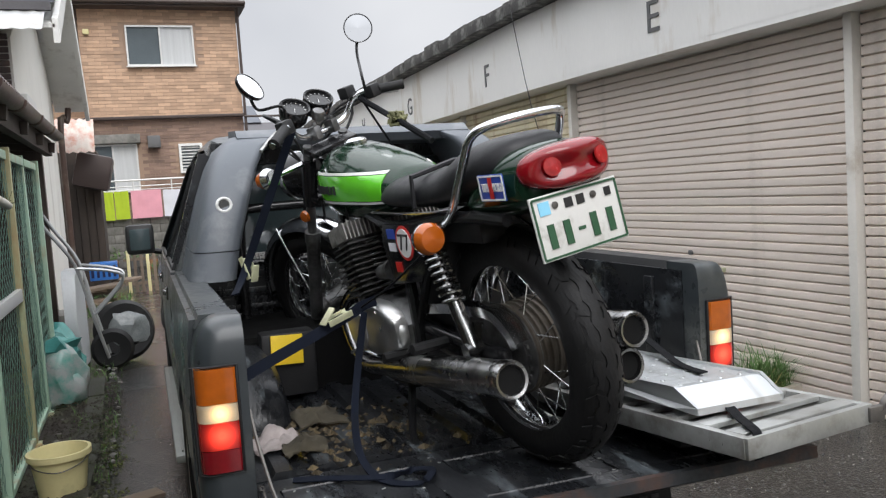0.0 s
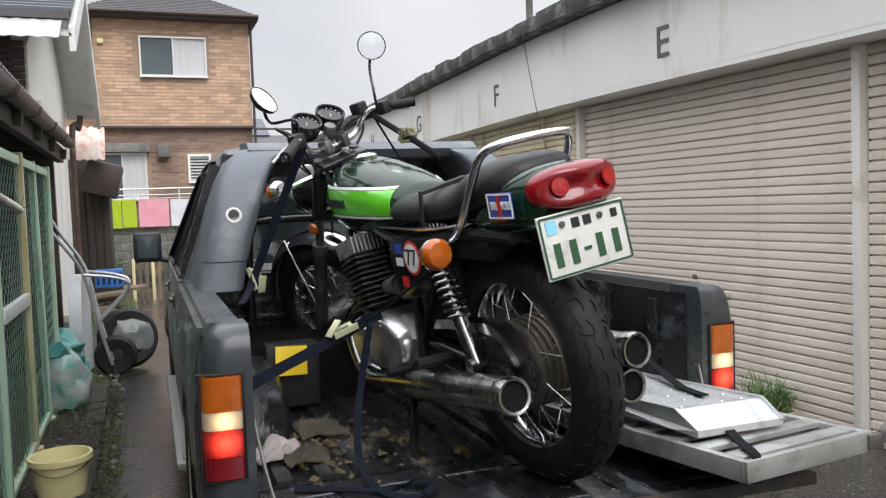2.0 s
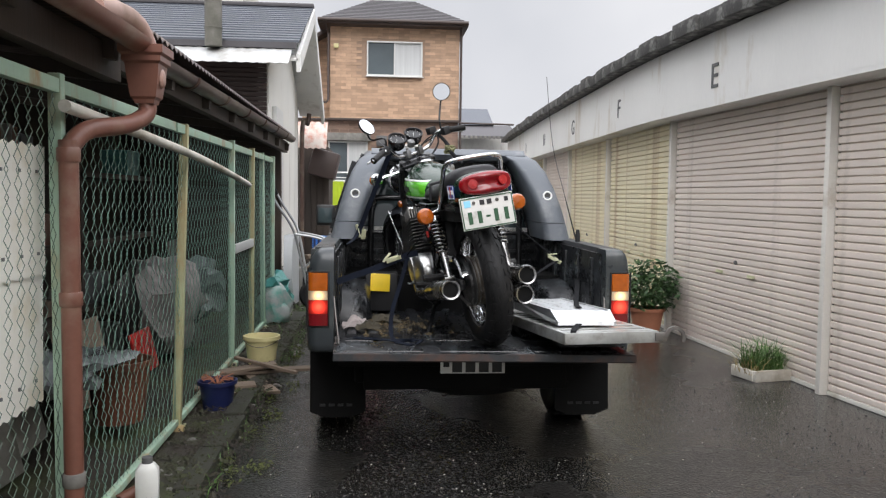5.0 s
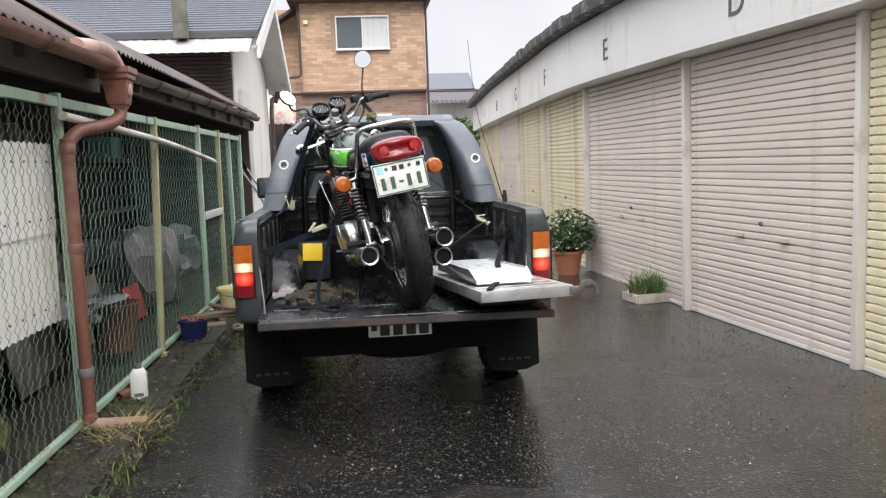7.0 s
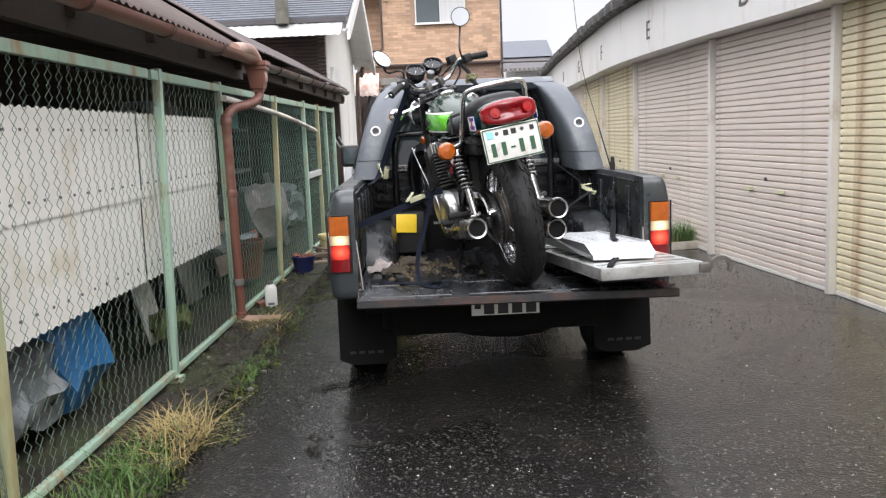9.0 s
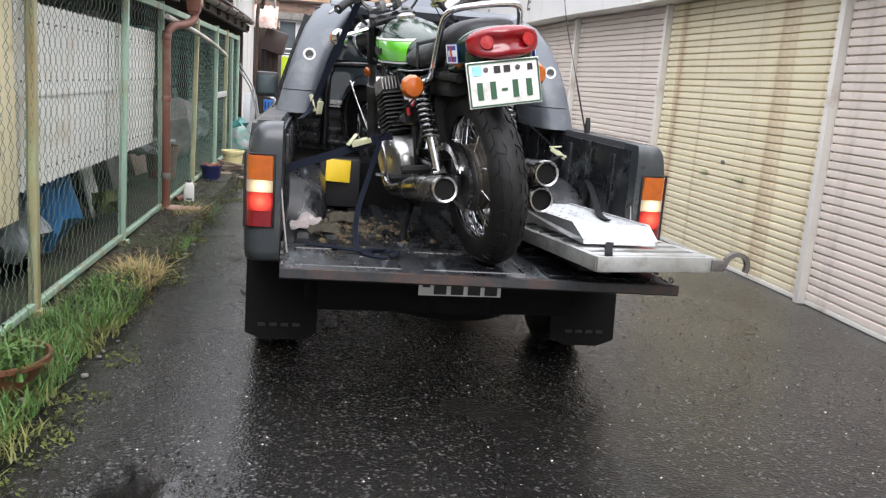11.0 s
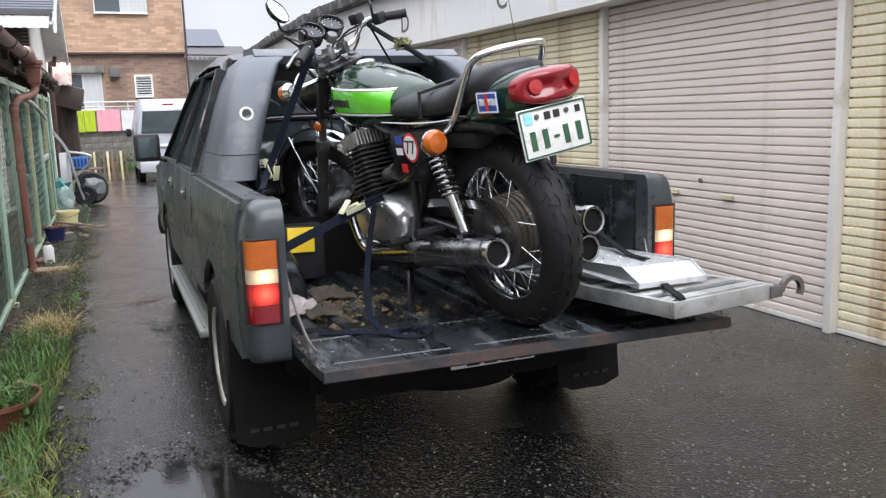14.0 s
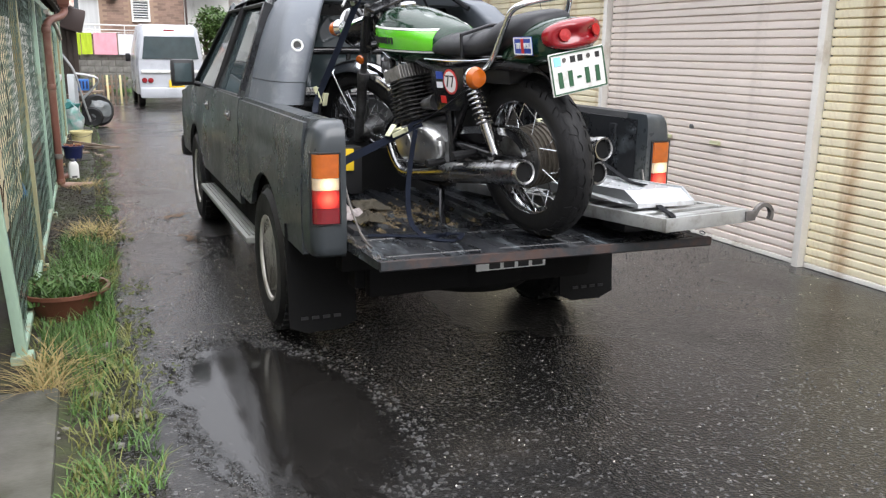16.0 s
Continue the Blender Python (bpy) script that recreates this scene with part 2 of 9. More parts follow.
M = dict(
    puddle=puddle_mat(1.7, 1.68),
    puddle_ragged=puddle_mat(3.6, 2.2),
    asphalt=asphalt_mat(),
    water=mat("puddle_water", (0.016, 0.015, 0.013), rough=0.06, vary=0.5, scale=6, fine=90, bump=0.03, rough_vary=0.05),
    soil=mat("damp_soil", (0.03, 0.023, 0.017), rough=0.8, vary=0.5, scale=4, fine=70, bump=0.8, dirt=(0.06, 0.08, 0.025), dirt_amount=0.5),
    concrete=mat("old_concrete", (0.19, 0.18, 0.16), rough=0.75, vary=0.4, scale=4, fine=80, bump=0.5, dirt=(0.05, 0.052, 0.03), dirt_amount=0.85),
    block=mat("concrete_block_paint", (0.23, 0.22, 0.2), rough=0.85, vary=0.3, scale=2, bump=0.4, dirt=(0.08, 0.08, 0.07), dirt_amount=0.5, rand=0.12),
    plaster=mat("white_plaster", (0.79, 0.77, 0.72), rough=0.85, vary=0.06, scale=2, fine=120, bump=0.2, dirt=(0.45, 0.42, 0.36), dirt_amount=0.25, dirt_scale=1.2, stretch=(1, 1, 0.3)),
    fascia=mat("fascia_paint", (0.8, 0.79, 0.76), rough=0.7, vary=0.05, scale=1.5, bump=0.12, dirt=(0.55, 0.48, 0.38), dirt_amount=0.14, dirt_scale=2.0, stretch=(1, 1, 0.25)),
    shutter_grey=mat("shutter_pinkish_grey", (0.77, 0.68, 0.605), rough=0.55, vary=0.07, scale=2, bump=0.05, dirt=(0.55, 0.48, 0.42), dirt_amount=0.1, stretch=(1, 1, 1), rand=0.04),
    shutter_cream=mat("shutter_cream", (0.82, 0.74, 0.53), rough=0.55, vary=0.1, scale=2, bump=0.05, dirt=(0.42, 0.26, 0.12), dirt_amount=0.32, stretch=(1, 1, 0.4), rand=0.03),
    post_paint=mat("column_paint", (0.74, 0.71, 0.65), rough=0.6, vary=0.08, scale=3, bump=0.08, dirt=(0.4, 0.33, 0.25), dirt_amount=0.2),
    dark_grey=mat("letter_grey", (0.12, 0.12, 0.12), rough=0.6, vary=0.1),
    eave=mat("dark_roof_edge", (0.055, 0.053, 0.05), rough=0.75, vary=0.5, scale=5, fine=40, bump=0.6, dirt=(0.3, 0.3, 0.28), dirt_amount=0.35, dirt_scale=6),
    green=mat("green_fence_paint", (0.4, 0.56, 0.43), rough=0.5, vary=0.15, scale=5, bump=0.2, dirt=(0.4, 0.22, 0.08), dirt_amount=0.3, dirt_scale=7, stretch=(1, 1, 0.3)),
    green_old=mat("rusty_green_paint", (0.44, 0.47, 0.28), rough=0.55, vary=0.2, scale=5, bump=0.3, dirt=(0.38, 0.19, 0.06), dirt_amount=0.6, dirt_scale=6, stretch=(1, 1, 0.3)),
    wire=mat("green_coated_wire", (0.15, 0.27, 0.21), rough=0.45, vary=0.25, scale=3),
    wire_grey=mat("galvanised_wire", (0.115, 0.17, 0.13), rough=0.5, vary=0.25, scale=3),
    panel=mat("white_corrugated_sheet", (0.88, 0.855, 0.78), rough=0.6, vary=0.05, scale=2, bump=0.1, dirt=(0.6, 0.5, 0.32), dirt_amount=0.2, dirt_scale=1.6),
    cream=mat("cream_board", (0.82, 0.72, 0.47), rough=0.7, vary=0.1, scale=2, bump=0.2, dirt=(0.45, 0.33, 0.15), dirt_amount=0.12, dirt_scale=7),
    pipe=mat("brown_pvc", (0.2, 0.085, 0.06), rough=0.38, vary=0.14, scale=5, bump=0.06, dirt=(0.28, 0.2, 0.15), dirt_amount=0.3),
    pipe_pale=mat("faded_pink_pvc", (0.42, 0.26, 0.21), rough=0.45, vary=0.12, scale=5, bump=0.06, dirt=(0.2, 0.12, 0.08), dirt_amount=0.3),
    gutter=mat("dark_brown_gutter", (0.075, 0.042, 0.032), rough=0.4, vary=0.3, scale=4, bump=0.15, dirt=(0.2, 0.16, 0.12), dirt_amount=0.35, stretch=(1, 0.3, 1)),
    rust_roof=mat("brown_corrugated_roof", (0.07, 0.046, 0.038), rough=0.65, vary=0.3, scale=4, bump=0.3, dirt=(0.16, 0.1, 0.07), dirt_amount=0.3),
    timber=mat("dark_weathered_timber", (0.06, 0.045, 0.036), rough=0.8, vary=0.4, scale=3, fine=50, bump=0.5, stretch=(1, 1, 0.15), rand=0.2),
    plank=mat("grey_brown_plank", (0.2, 0.15, 0.11), rough=0.75, vary=0.35, scale=6, fine=50, bump=0.5, stretch=(4, 0.5, 4), rand=0.25),
    siding=mat("dark_brown_metal_siding", (0.055, 0.037, 0.033), rough=0.5, vary=0.25, scale=2, bump=0.1, dirt=(0.16, 0.1, 0.07), dirt_amount=0.3),
    slate=mat("blue_grey_slates", (0.085, 0.095, 0.115), rough=0.5, vary=0.2, scale=4, bump=0.2),
    slate_dark=mat("dark_grey_slates", (0.075, 0.07, 0.075), rough=0.55, vary=0.25, scale=4, bump=0.2),
    white_trim=mat("white_trim", (0.78, 0.78, 0.75), rough=0.5, vary=0.05, scale=4, bump=0.05, dirt=(0.5, 0.48, 0.44), dirt_amount=0.2),
    galv=mat("corrugated_zinc", (0.58, 0.59, 0.58), rough=0.45, vary=0.15, scale=3, metal=0.3, bump=0.1, dirt=(0.35, 0.32, 0.28), dirt_amount=0.3),
    brick_tan=mat("tan_wall_tiles", (0.5, 0.33, 0.22), rough=0.7, vary=0.16, scale=5, fine=60, bump=0.25, island=0.2),
    brick_brown=mat("brown_wall_tiles", (0.25, 0.165, 0.125), rough=0.7, vary=0.2, scale=5, fine=60, bump=0.25, island=0.22),
    mortar_tan=mat("tan_joints", (0.36, 0.25, 0.18), rough=0.85, vary=0.1),
    brown_trim=mat("dark_brown_trim", (0.06, 0.042, 0.036), rough=0.5, vary=0.15),
    alu_frame=mat("pale_aluminium_frame", (0.66, 0.66, 0.64), rough=0.4, vary=0.06, metal=0.2),
    glass_dark=mat("window_glass", (0.09, 0.11, 0.12), rough=0.05, vary=0.2, scale=1.5, bump=0.0, rough_vary=0.02),
    curtain=mat("pale_curtain", (0.55, 0.56, 0.56), rough=0.9, vary=0.12, scale=2, stretch=(8, 8, 0.3)),
    lime=mat("lime_towel", (0.42, 0.55, 0.03), rough=0.95, vary=0.08, fine=200, bump=0.3),
    pink=mat("pink_towel", (0.78, 0.36, 0.42), rough=0.95, vary=0.08, fine=200, bump=0.3),
    cloth_white=mat("white_cloth", (0.7, 0.7, 0.74), rough=0.95, vary=0.08, bump=0.2),
    aqua=mat("aqua_cloth", (0.15, 0.5, 0.65), rough=0.9, vary=0.1),
    body=mat("dark_grey_truck_paint", (0.031, 0.037, 0.041), rough=0.32, vary=0.16, scale=2.2, fine=35, bump=0.05, dirt=(0.09, 0.095, 0.09), dirt_amount=0.4, dirt_scale=3.2, rough_vary=0.16, coat=0.2),
    body_satin=mat("satin_grey_fairing", (0.105, 0.118, 0.135), rough=0.45, vary=0.1, scale=3, bump=0.03, dirt=(0.2, 0.21, 0.22), dirt_amount=0.2, dirt_scale=4),
    bed=mat("worn_black_bedliner", (0.011, 0.012, 0.014), rough=0.3, vary=0.5, scale=4, fine=45, bump=0.25, dirt=(0.1, 0.115, 0.125), dirt_amount=0.2, dirt_scale=6, stretch=(2.2, 0.7, 1), rough_vary=0.25),
    rust_edge=mat("rusty_gate_edge", (0.034, 0.037, 0.04), rough=0.55, vary=0.5, scale=9, bump=0.35, dirt=(0.09, 0.042, 0.026), dirt_amount=0.55, dirt_scale=9, spec=0.3),
    black=mat("black_plastic", (0.01, 0.01, 0.011), rough=0.5, vary=0.3, scale=8, bump=0.08),
    black_gloss=mat("black_enamel", (0.012, 0.012, 0.013), rough=0.2, vary=0.2, scale=8, bump=0.02),
    rubber=mat("tyre_rubber", (0.009, 0.009, 0.0095), rough=0.58, vary=0.35, scale=9, fine=90, bump=0.25, dirt=(0.03, 0.028, 0.026), dirt_amount=0.25, spec=0.35),
    vinyl=mat("black_vinyl", (0.012, 0.012, 0.014), rough=0.45, spec=0.4, vary=0.2, scale=20, fine=250, bump=0.12),
    chrome=mat("chrome", (0.72, 0.73, 0.74), rough=0.14, metal=1, vary=0.12, scale=8, bump=0.02, dirt=(0.2, 0.18, 0.15), dirt_amount=0.12, dirt_scale=9, rough_vary=0.08),
    polished=mat("polished_alloy", (0.56, 0.56, 0.55), rough=0.36, metal=0.95, vary=0.2, scale=9, bump=0.05, dirt=(0.13, 0.125, 0.115), dirt_amount=0.15, dirt_scale=10),
    dull_chrome=mat("dull_chrome", (0.36, 0.36, 0.36), rough=0.24, metal=1, vary=0.25, scale=7, bump=0.03, dirt=(0.08, 0.075, 0.07), dirt_amount=0.35, dirt_scale=6),
    alloy_dull=mat("dull_grey_alloy", (0.22, 0.22, 0.22), rough=0.45, metal=0.9, vary=0.35, scale=14, bump=0.15, dirt=(0.05, 0.047, 0.043), dirt_amount=0.5, dirt_scale=12),
    drum=mat("grimy_drum_alloy", (0.16, 0.14, 0.115), rough=0.5, metal=0.6, vary=0.3, scale=14, bump=0.1, dirt=(0.07, 0.052, 0.035), dirt_amount=0.5, dirt_scale=9),
    head_alloy=mat("sooty_head_alloy", (0.3, 0.29, 0.27), rough=0.5, metal=0.4, vary=0.35, scale=14, bump=0.12, dirt=(0.04, 0.038, 0.033), dirt_amount=0.45, dirt_scale=16),
    engine_black=mat("black_engine_paint", (0.035, 0.035, 0.034), rough=0.5, vary=0.3, scale=12, bump=0.12, dirt=(0.13, 0.125, 0.11), dirt_amount=0.3, dirt_scale=14),
    ramp=mat("bare_aluminium", (0.62, 0.64, 0.65), rough=0.38, metal=0.8, vary=0.08, scale=6, bump=0.08, dirt=(0.4, 0.4, 0.39), dirt_amount=0.25, stretch=(6, 0.6, 1)),
    ramp_dull=mat("dull_ramp_aluminium", (0.42, 0.43, 0.42), rough=0.45, metal=0.6, vary=0.16, scale=6, bump=0.12, dirt=(0.2, 0.19, 0.16), dirt_amount=0.4, dirt_scale=9),
    steel=mat("worn_steel_hook", (0.16, 0.15, 0.14), rough=0.5, metal=0.7, vary=0.3, scale=12, bump=0.15),
    tank=mat("dark_green_tank_paint", (0.008, 0.029, 0.015), rough=0.16, vary=0.12, scale=3, bump=0.0, coat=0.25, rough_vary=0.05, spec=0.4),
    lime_paint=mat("bright_green_stripe", (0.11, 0.52, 0.02), rough=0.2, vary=0.1, scale=3, bump=0.0, coat=0.4),
    white=mat("white_paint", (0.78, 0.78, 0.76), rough=0.4, vary=0.05),
    plate_white=mat("plate_enamel", (0.66, 0.65, 0.62), rough=0.4, vary=0.08, scale=12, bump=0.02, dirt=(0.4, 0.38, 0.34), dirt_amount=0.15, dirt_scale=14),
    mud=mat("dry_mud_clods", (0.075, 0.055, 0.028), rough=0.9, vary=0.3, scale=30, bump=0.3, island=0.7),
    ink_black=mat("black_ink", (0.012, 0.012, 0.012), rough=0.5, vary=0.1),
    ink_green=mat("green_ink", (0.02, 0.08, 0.035), rough=0.5, vary=0.1),
    red=mat("red_paint", (0.55, 0.03, 0.025), rough=0.35, vary=0.1),
    blue=mat("blue_paint", (0.03, 0.07, 0.36), rough=0.4, vary=0.1),
    pale_blue=mat("pale_blue_paint", (0.25, 0.6, 0.8), rough=0.4, vary=0.1),
    red_lens=mat("red_lens", (0.22, 0.004, 0.008), rough=0.12, vary=0.25, scale=12, bump=0.03, coat=0.5),
    red_disc=mat("red_reflector_disc", (0.36, 0.014, 0.014), rough=0.2, vary=0.3, scale=60, bump=0.1, coat=0.4),
    red_lens_dark=mat("dark_red_lens", (0.16, 0.006, 0.01), rough=0.12, vary=0.25, scale=20, bump=0.04, coat=0.5),
    red_lit=bulb_mat("lit_red_lens", (0.2, 0.005, 0.008), (1.0, 0.06, 0.03), 3.2, 0.812, 0.06),
    flap=mat("black_flap_rubber", (0.007, 0.007, 0.007), rough=0.85, vary=0.3, scale=9, bump=0.15, spec=0.15),
    amber=mat("amber_lens", (0.4, 0.09, 0.007), rough=0.15, vary=0.2, scale=20, bump=0.05, coat=0.5),
    clear_lit=bulb_mat("lit_clear_lens", (0.42, 0.34, 0.25), (1.0, 0.66, 0.28), 2.1, 0.868, 0.052),
    mirror=mat("mirror_glass", (0.93, 0.94, 0.95), rough=0.03, metal=1, vary=0.0, bump=0.0, rough_vary=0.0),
    cab_glass=mat("tinted_cab_glass", (0.05, 0.07, 0.075), rough=0.04, vary=0.15, bump=0.0, rough_vary=0.02, spec=0.7),
    rim=mat("pale_silver_wheel", (0.55, 0.54, 0.5), rough=0.45, metal=0.35, vary=0.15, scale=9, bump=0.08, dirt=(0.2, 0.17, 0.13), dirt_amount=0.35),
    step=mat("grey_side_step", (0.28, 0.29, 0.27), rough=0.5, metal=0.4, vary=0.2, scale=8, bump=0.3),
    strap=mat("navy_webbing", (0.006, 0.0085, 0.016), rough=0.85, vary=0.25, scale=20, fine=300, bump=0.3, spec=0.15),
    strap_black=mat("black_webbing", (0.007, 0.0075, 0.009), rough=0.85, vary=0.25, scale=20, fine=300, bump=0.3, spec=0.15),
    ratchet=mat("zinc_ratchet", (0.6, 0.6, 0.4), rough=0.4, metal=0.35, vary=0.2, scale=12, bump=0.1),
    rope=mat("mossy_rope", (0.16, 0.16, 0.08), rough=0.9, vary=0.4, scale=30, bump=0.5),
    yellow=mat("yellow_sheet", (0.8, 0.55, 0.02), rough=0.5, vary=0.1),
    bucket=mat("pale_yellow_plastic", (0.74, 0.66, 0.34), rough=0.4, vary=0.06, scale=4, bump=0.03, dirt=(0.4, 0.34, 0.17), dirt_amount=0.2),
    navy_pot=mat("navy_plastic", (0.012, 0.018, 0.075), rough=0.35, vary=0.15),
    bottle=mat("white_bottle_plastic", (0.74, 0.74, 0.7), rough=0.4, vary=0.05),
    terracotta=mat("terracotta", (0.4, 0.16, 0.09), rough=0.75, vary=0.15, scale=6, bump=0.2),
    clay=mat("brown_clay", (0.16, 0.06, 0.035), rough=0.45, vary=0.2, scale=6, bump=0.2),
    leaf=mat("leaf_green", (0.07, 0.13, 0.03), rough=0.55, vary=0.4, scale=9, rand=0.15),
    leaf_dark=mat("shrub_leaf_green", (0.045, 0.1, 0.03), rough=0.5, vary=0.45, scale=7),
    grass=mat("grass_green", (0.085, 0.17, 0.04), rough=0.6, vary=0.5, scale=3),
    grass_pale=mat("yellow_green_grass", (0.165, 0.175, 0.045), rough=0.6, vary=0.4, scale=4),
    grass_dry=mat("dry_grass", (0.36, 0.28, 0.12), rough=0.85, vary=0.35, scale=5),
    moss=mat("moss_green", (0.09, 0.11, 0.025), rough=0.95, vary=0.5, scale=8, fine=60, bump=0.9),
    bag=mat("white_green_bag", (0.36, 0.38, 0.37), rough=0.35, vary=0.1, scale=4, bump=0.3, dirt=(0.06, 0.32, 0.25), dirt_amount=0.55, dirt_scale=9),
    poly=mat("clear_plastic_bag", (0.17, 0.185, 0.185), rough=0.16, vary=0.35, scale=9, bump=0.5),
    teal=mat("teal_plastic", (0.06, 0.24, 0.22), rough=0.4, vary=0.25, scale=9, bump=0.2),
    blue_plastic=mat("blue_crate_plastic", (0.03, 0.16, 0.5), rough=0.4, vary=0.12),
    tarp=mat("blue_tarpaulin", (0.03, 0.16, 0.36), rough=0.4, vary=0.25, scale=5, bump=0.5),
    tin=mat("rusty_white_tin", (0.66, 0.58, 0.52), rough=0.6, vary=0.1, scale=4, bump=0.1, dirt=(0.5, 0.16, 0.09), dirt_amount=0.55, dirt_scale=8, stretch=(1, 1, 0.3)),
    barrow=mat("grey_white_tray", (0.52, 0.54, 0.55), rough=0.45, vary=0.1, scale=4, bump=0.08, dirt=(0.3, 0.28, 0.24), dirt_amount=0.3),
    tube_steel=mat("grey_tube_steel", (0.38, 0.39, 0.39), rough=0.38, metal=0.6, vary=0.15, scale=8),
    van_paint=mat("silver_van_paint", (0.46, 0.48, 0.52), rough=0.3, vary=0.05, scale=3, bump=0.0, coat=0.4),
    bark=mat("bark", (0.09, 0.065, 0.045), rough=0.9, vary=0.4, scale=9, bump=0.7),
    rag=mat("dirty_rag", (0.32, 0.28, 0.27), rough=0.95, vary=0.35, scale=12, bump=0.4),
    rag_dark=mat("muddy_cloth", (0.05, 0.042, 0.027), rough=0.95, vary=0.5, scale=12, bump=0.5),
    stone=mat("grey_stone", (0.22, 0.21, 0.19), rough=0.8, vary=0.3, scale=8, bump=0.4, rand=0.3),
    foam=mat("dirty_polystyrene", (0.66, 0.63, 0.56), rough=0.85, vary=0.12, fine=120, bump=0.3, dirt=(0.3, 0.25, 0.18), dirt_amount=0.4),
    kerb=mat("mossy_dark_concrete", (0.036, 0.032, 0.027), rough=0.8, vary=0.6, scale=9, fine=80, bump=0.9, dirt=(0.022, 0.028, 0.011), dirt_amount=0.75, dirt_scale=6),
    chips=mat("asphalt_chippings", (0.038, 0.037, 0.036), rough=0.42, vary=0.3, scale=20, bump=0.2, island=0.9),
)


# ---- building helpers ----
def V(*a):
    return Vector(a)


def box(bm, c, s, m=None, bev=0.0):
    r = bmesh.ops.create_cube(bm, size=1.0, matrix=Matrix.Translation(c) @ (m or Matrix()) @ Matrix.Diagonal((*s, 1)))
    if bev:
        es = list({e for v in r["verts"] for e in v.link_edges})
        bmesh.ops.bevel(bm, geom=es, offset=bev, segments=2, affect="EDGES", profile=0.6)


def ring_frame(d):
    d = d.normalized()
    u = d.orthogonal().normalized() if abs(d.z) > 0.98 else d.cross(V(0, 0, 1)).normalized()
    return u, u.cross(d).normalized()


def tube(bm, pts, r, n=8, caps=True, closed=False):
    """A round bar through points; r is one radius or one for each point."""
    pts = [Vector(p) for p in pts]
    rs = r if isinstance(r, (list, tuple)) else [r] * len(pts)
    rings, u_old = [], None
    for i, p in enumerate(pts):
        a = pts[i - 1] if i or closed else pts[i]
        b = pts[(i + 1) % len(pts)] if i < len(pts) - 1 or closed else pts[i]
        d = (b - a).normalized()
        if u_old is None:
            u, w = ring_frame(d)
        else:
            u = (u_old - d * u_old.dot(d)).normalized()
            w = u.cross(d).normalized()
        u_old = u
        rings.append([bm.verts.new(p + (u * math.cos(2 * math.pi * k / n) + w * math.sin(2 * math.pi * k / n)) * rs[i]) for k in range(n)])
    last = len(rings) if closed else len(rings) - 1
    for i in range(last):
        a, b = rings[i], rings[(i + 1) % len(rings)]
        for k in range(n):
            bm.faces.new((a[k], a[(k + 1) % n], b[(k + 1) % n], b[k]))
    if caps and not closed:
        bm.faces.new(rings[0][::-1])
        bm.faces.new(rings[-1])


def smooth_pts(pts, k=5):
    pts = [Vector(p) for p in pts]
    out = []
    for i in range(len(pts) - 1):
        p0, p1, p2, p3 = pts[max(i - 1, 0)], pts[i], pts[i + 1], pts[min(i + 2, len(pts) - 1)]
        for j in range(k):
            t = j / k
            out.append(0.5 * ((2 * p1) + (p2 - p0) * t + (2 * p0 - 5 * p1 + 4 * p2 - p3) * t * t + (3 * p1 - p0 - 3 * p2 + p3) * t ** 3))
    return out + [pts[-1]]


def lathe(bm, prof, m=None, n=24, close=False):
    """Turns a profile of (radius, height) about z, moved by m."""
    m = m or Matrix()
    rings = []
    for r, h in prof:
        rings.append([bm.verts.new(m @ V(r * math.cos(2 * math.pi * k / n), r * math.sin(2 * math.pi * k / n), h)) for k in range(n)])
    pairs = list(zip(rings, rings[1:] + ([rings[0]] if close else [])))
    for a, b in pairs[:len(rings) if close else len(rings) - 1]:
        for k in range(n):
            bm.faces.new((a[k], a[(k + 1) % n], b[(k + 1) % n], b[k]))
    if not close:
        if prof[0][0] > 1e-4:
            bm.faces.new(rings[0][::-1])
        if prof[-1][0] > 1e-4:
            bm.faces.new(rings[-1])


def loft(bm, secs, caps=True):
    """Skins closed sections of equal count."""
    rings = [[bm.verts.new(p) for p in s] for s in secs]
    n = len(rings[0])
    for a, b in zip(rings, rings[1:]):
        for k in range(n):
            bm.faces.new((a[k], a[(k + 1) % n], b[(k + 1) % n], b[k]))
    if caps:
        bm.faces.new(rings[0][::-1])
        bm.faces.new(rings[-1])


def prism(bm, pts, d):
    """A flat outline given thickness along d."""
    d = Vector(d)
    a = [bm.verts.new(p) for p in pts]
    b = [bm.verts.new(Vector(p) + d) for p in pts]
    bm.faces.new(a[::-1])
    bm.faces.new(b)
    n = len(a)
    for k in range(n):
        bm.faces.new((a[k], a[(k + 1) % n], b[(k + 1) % n], b[k]))


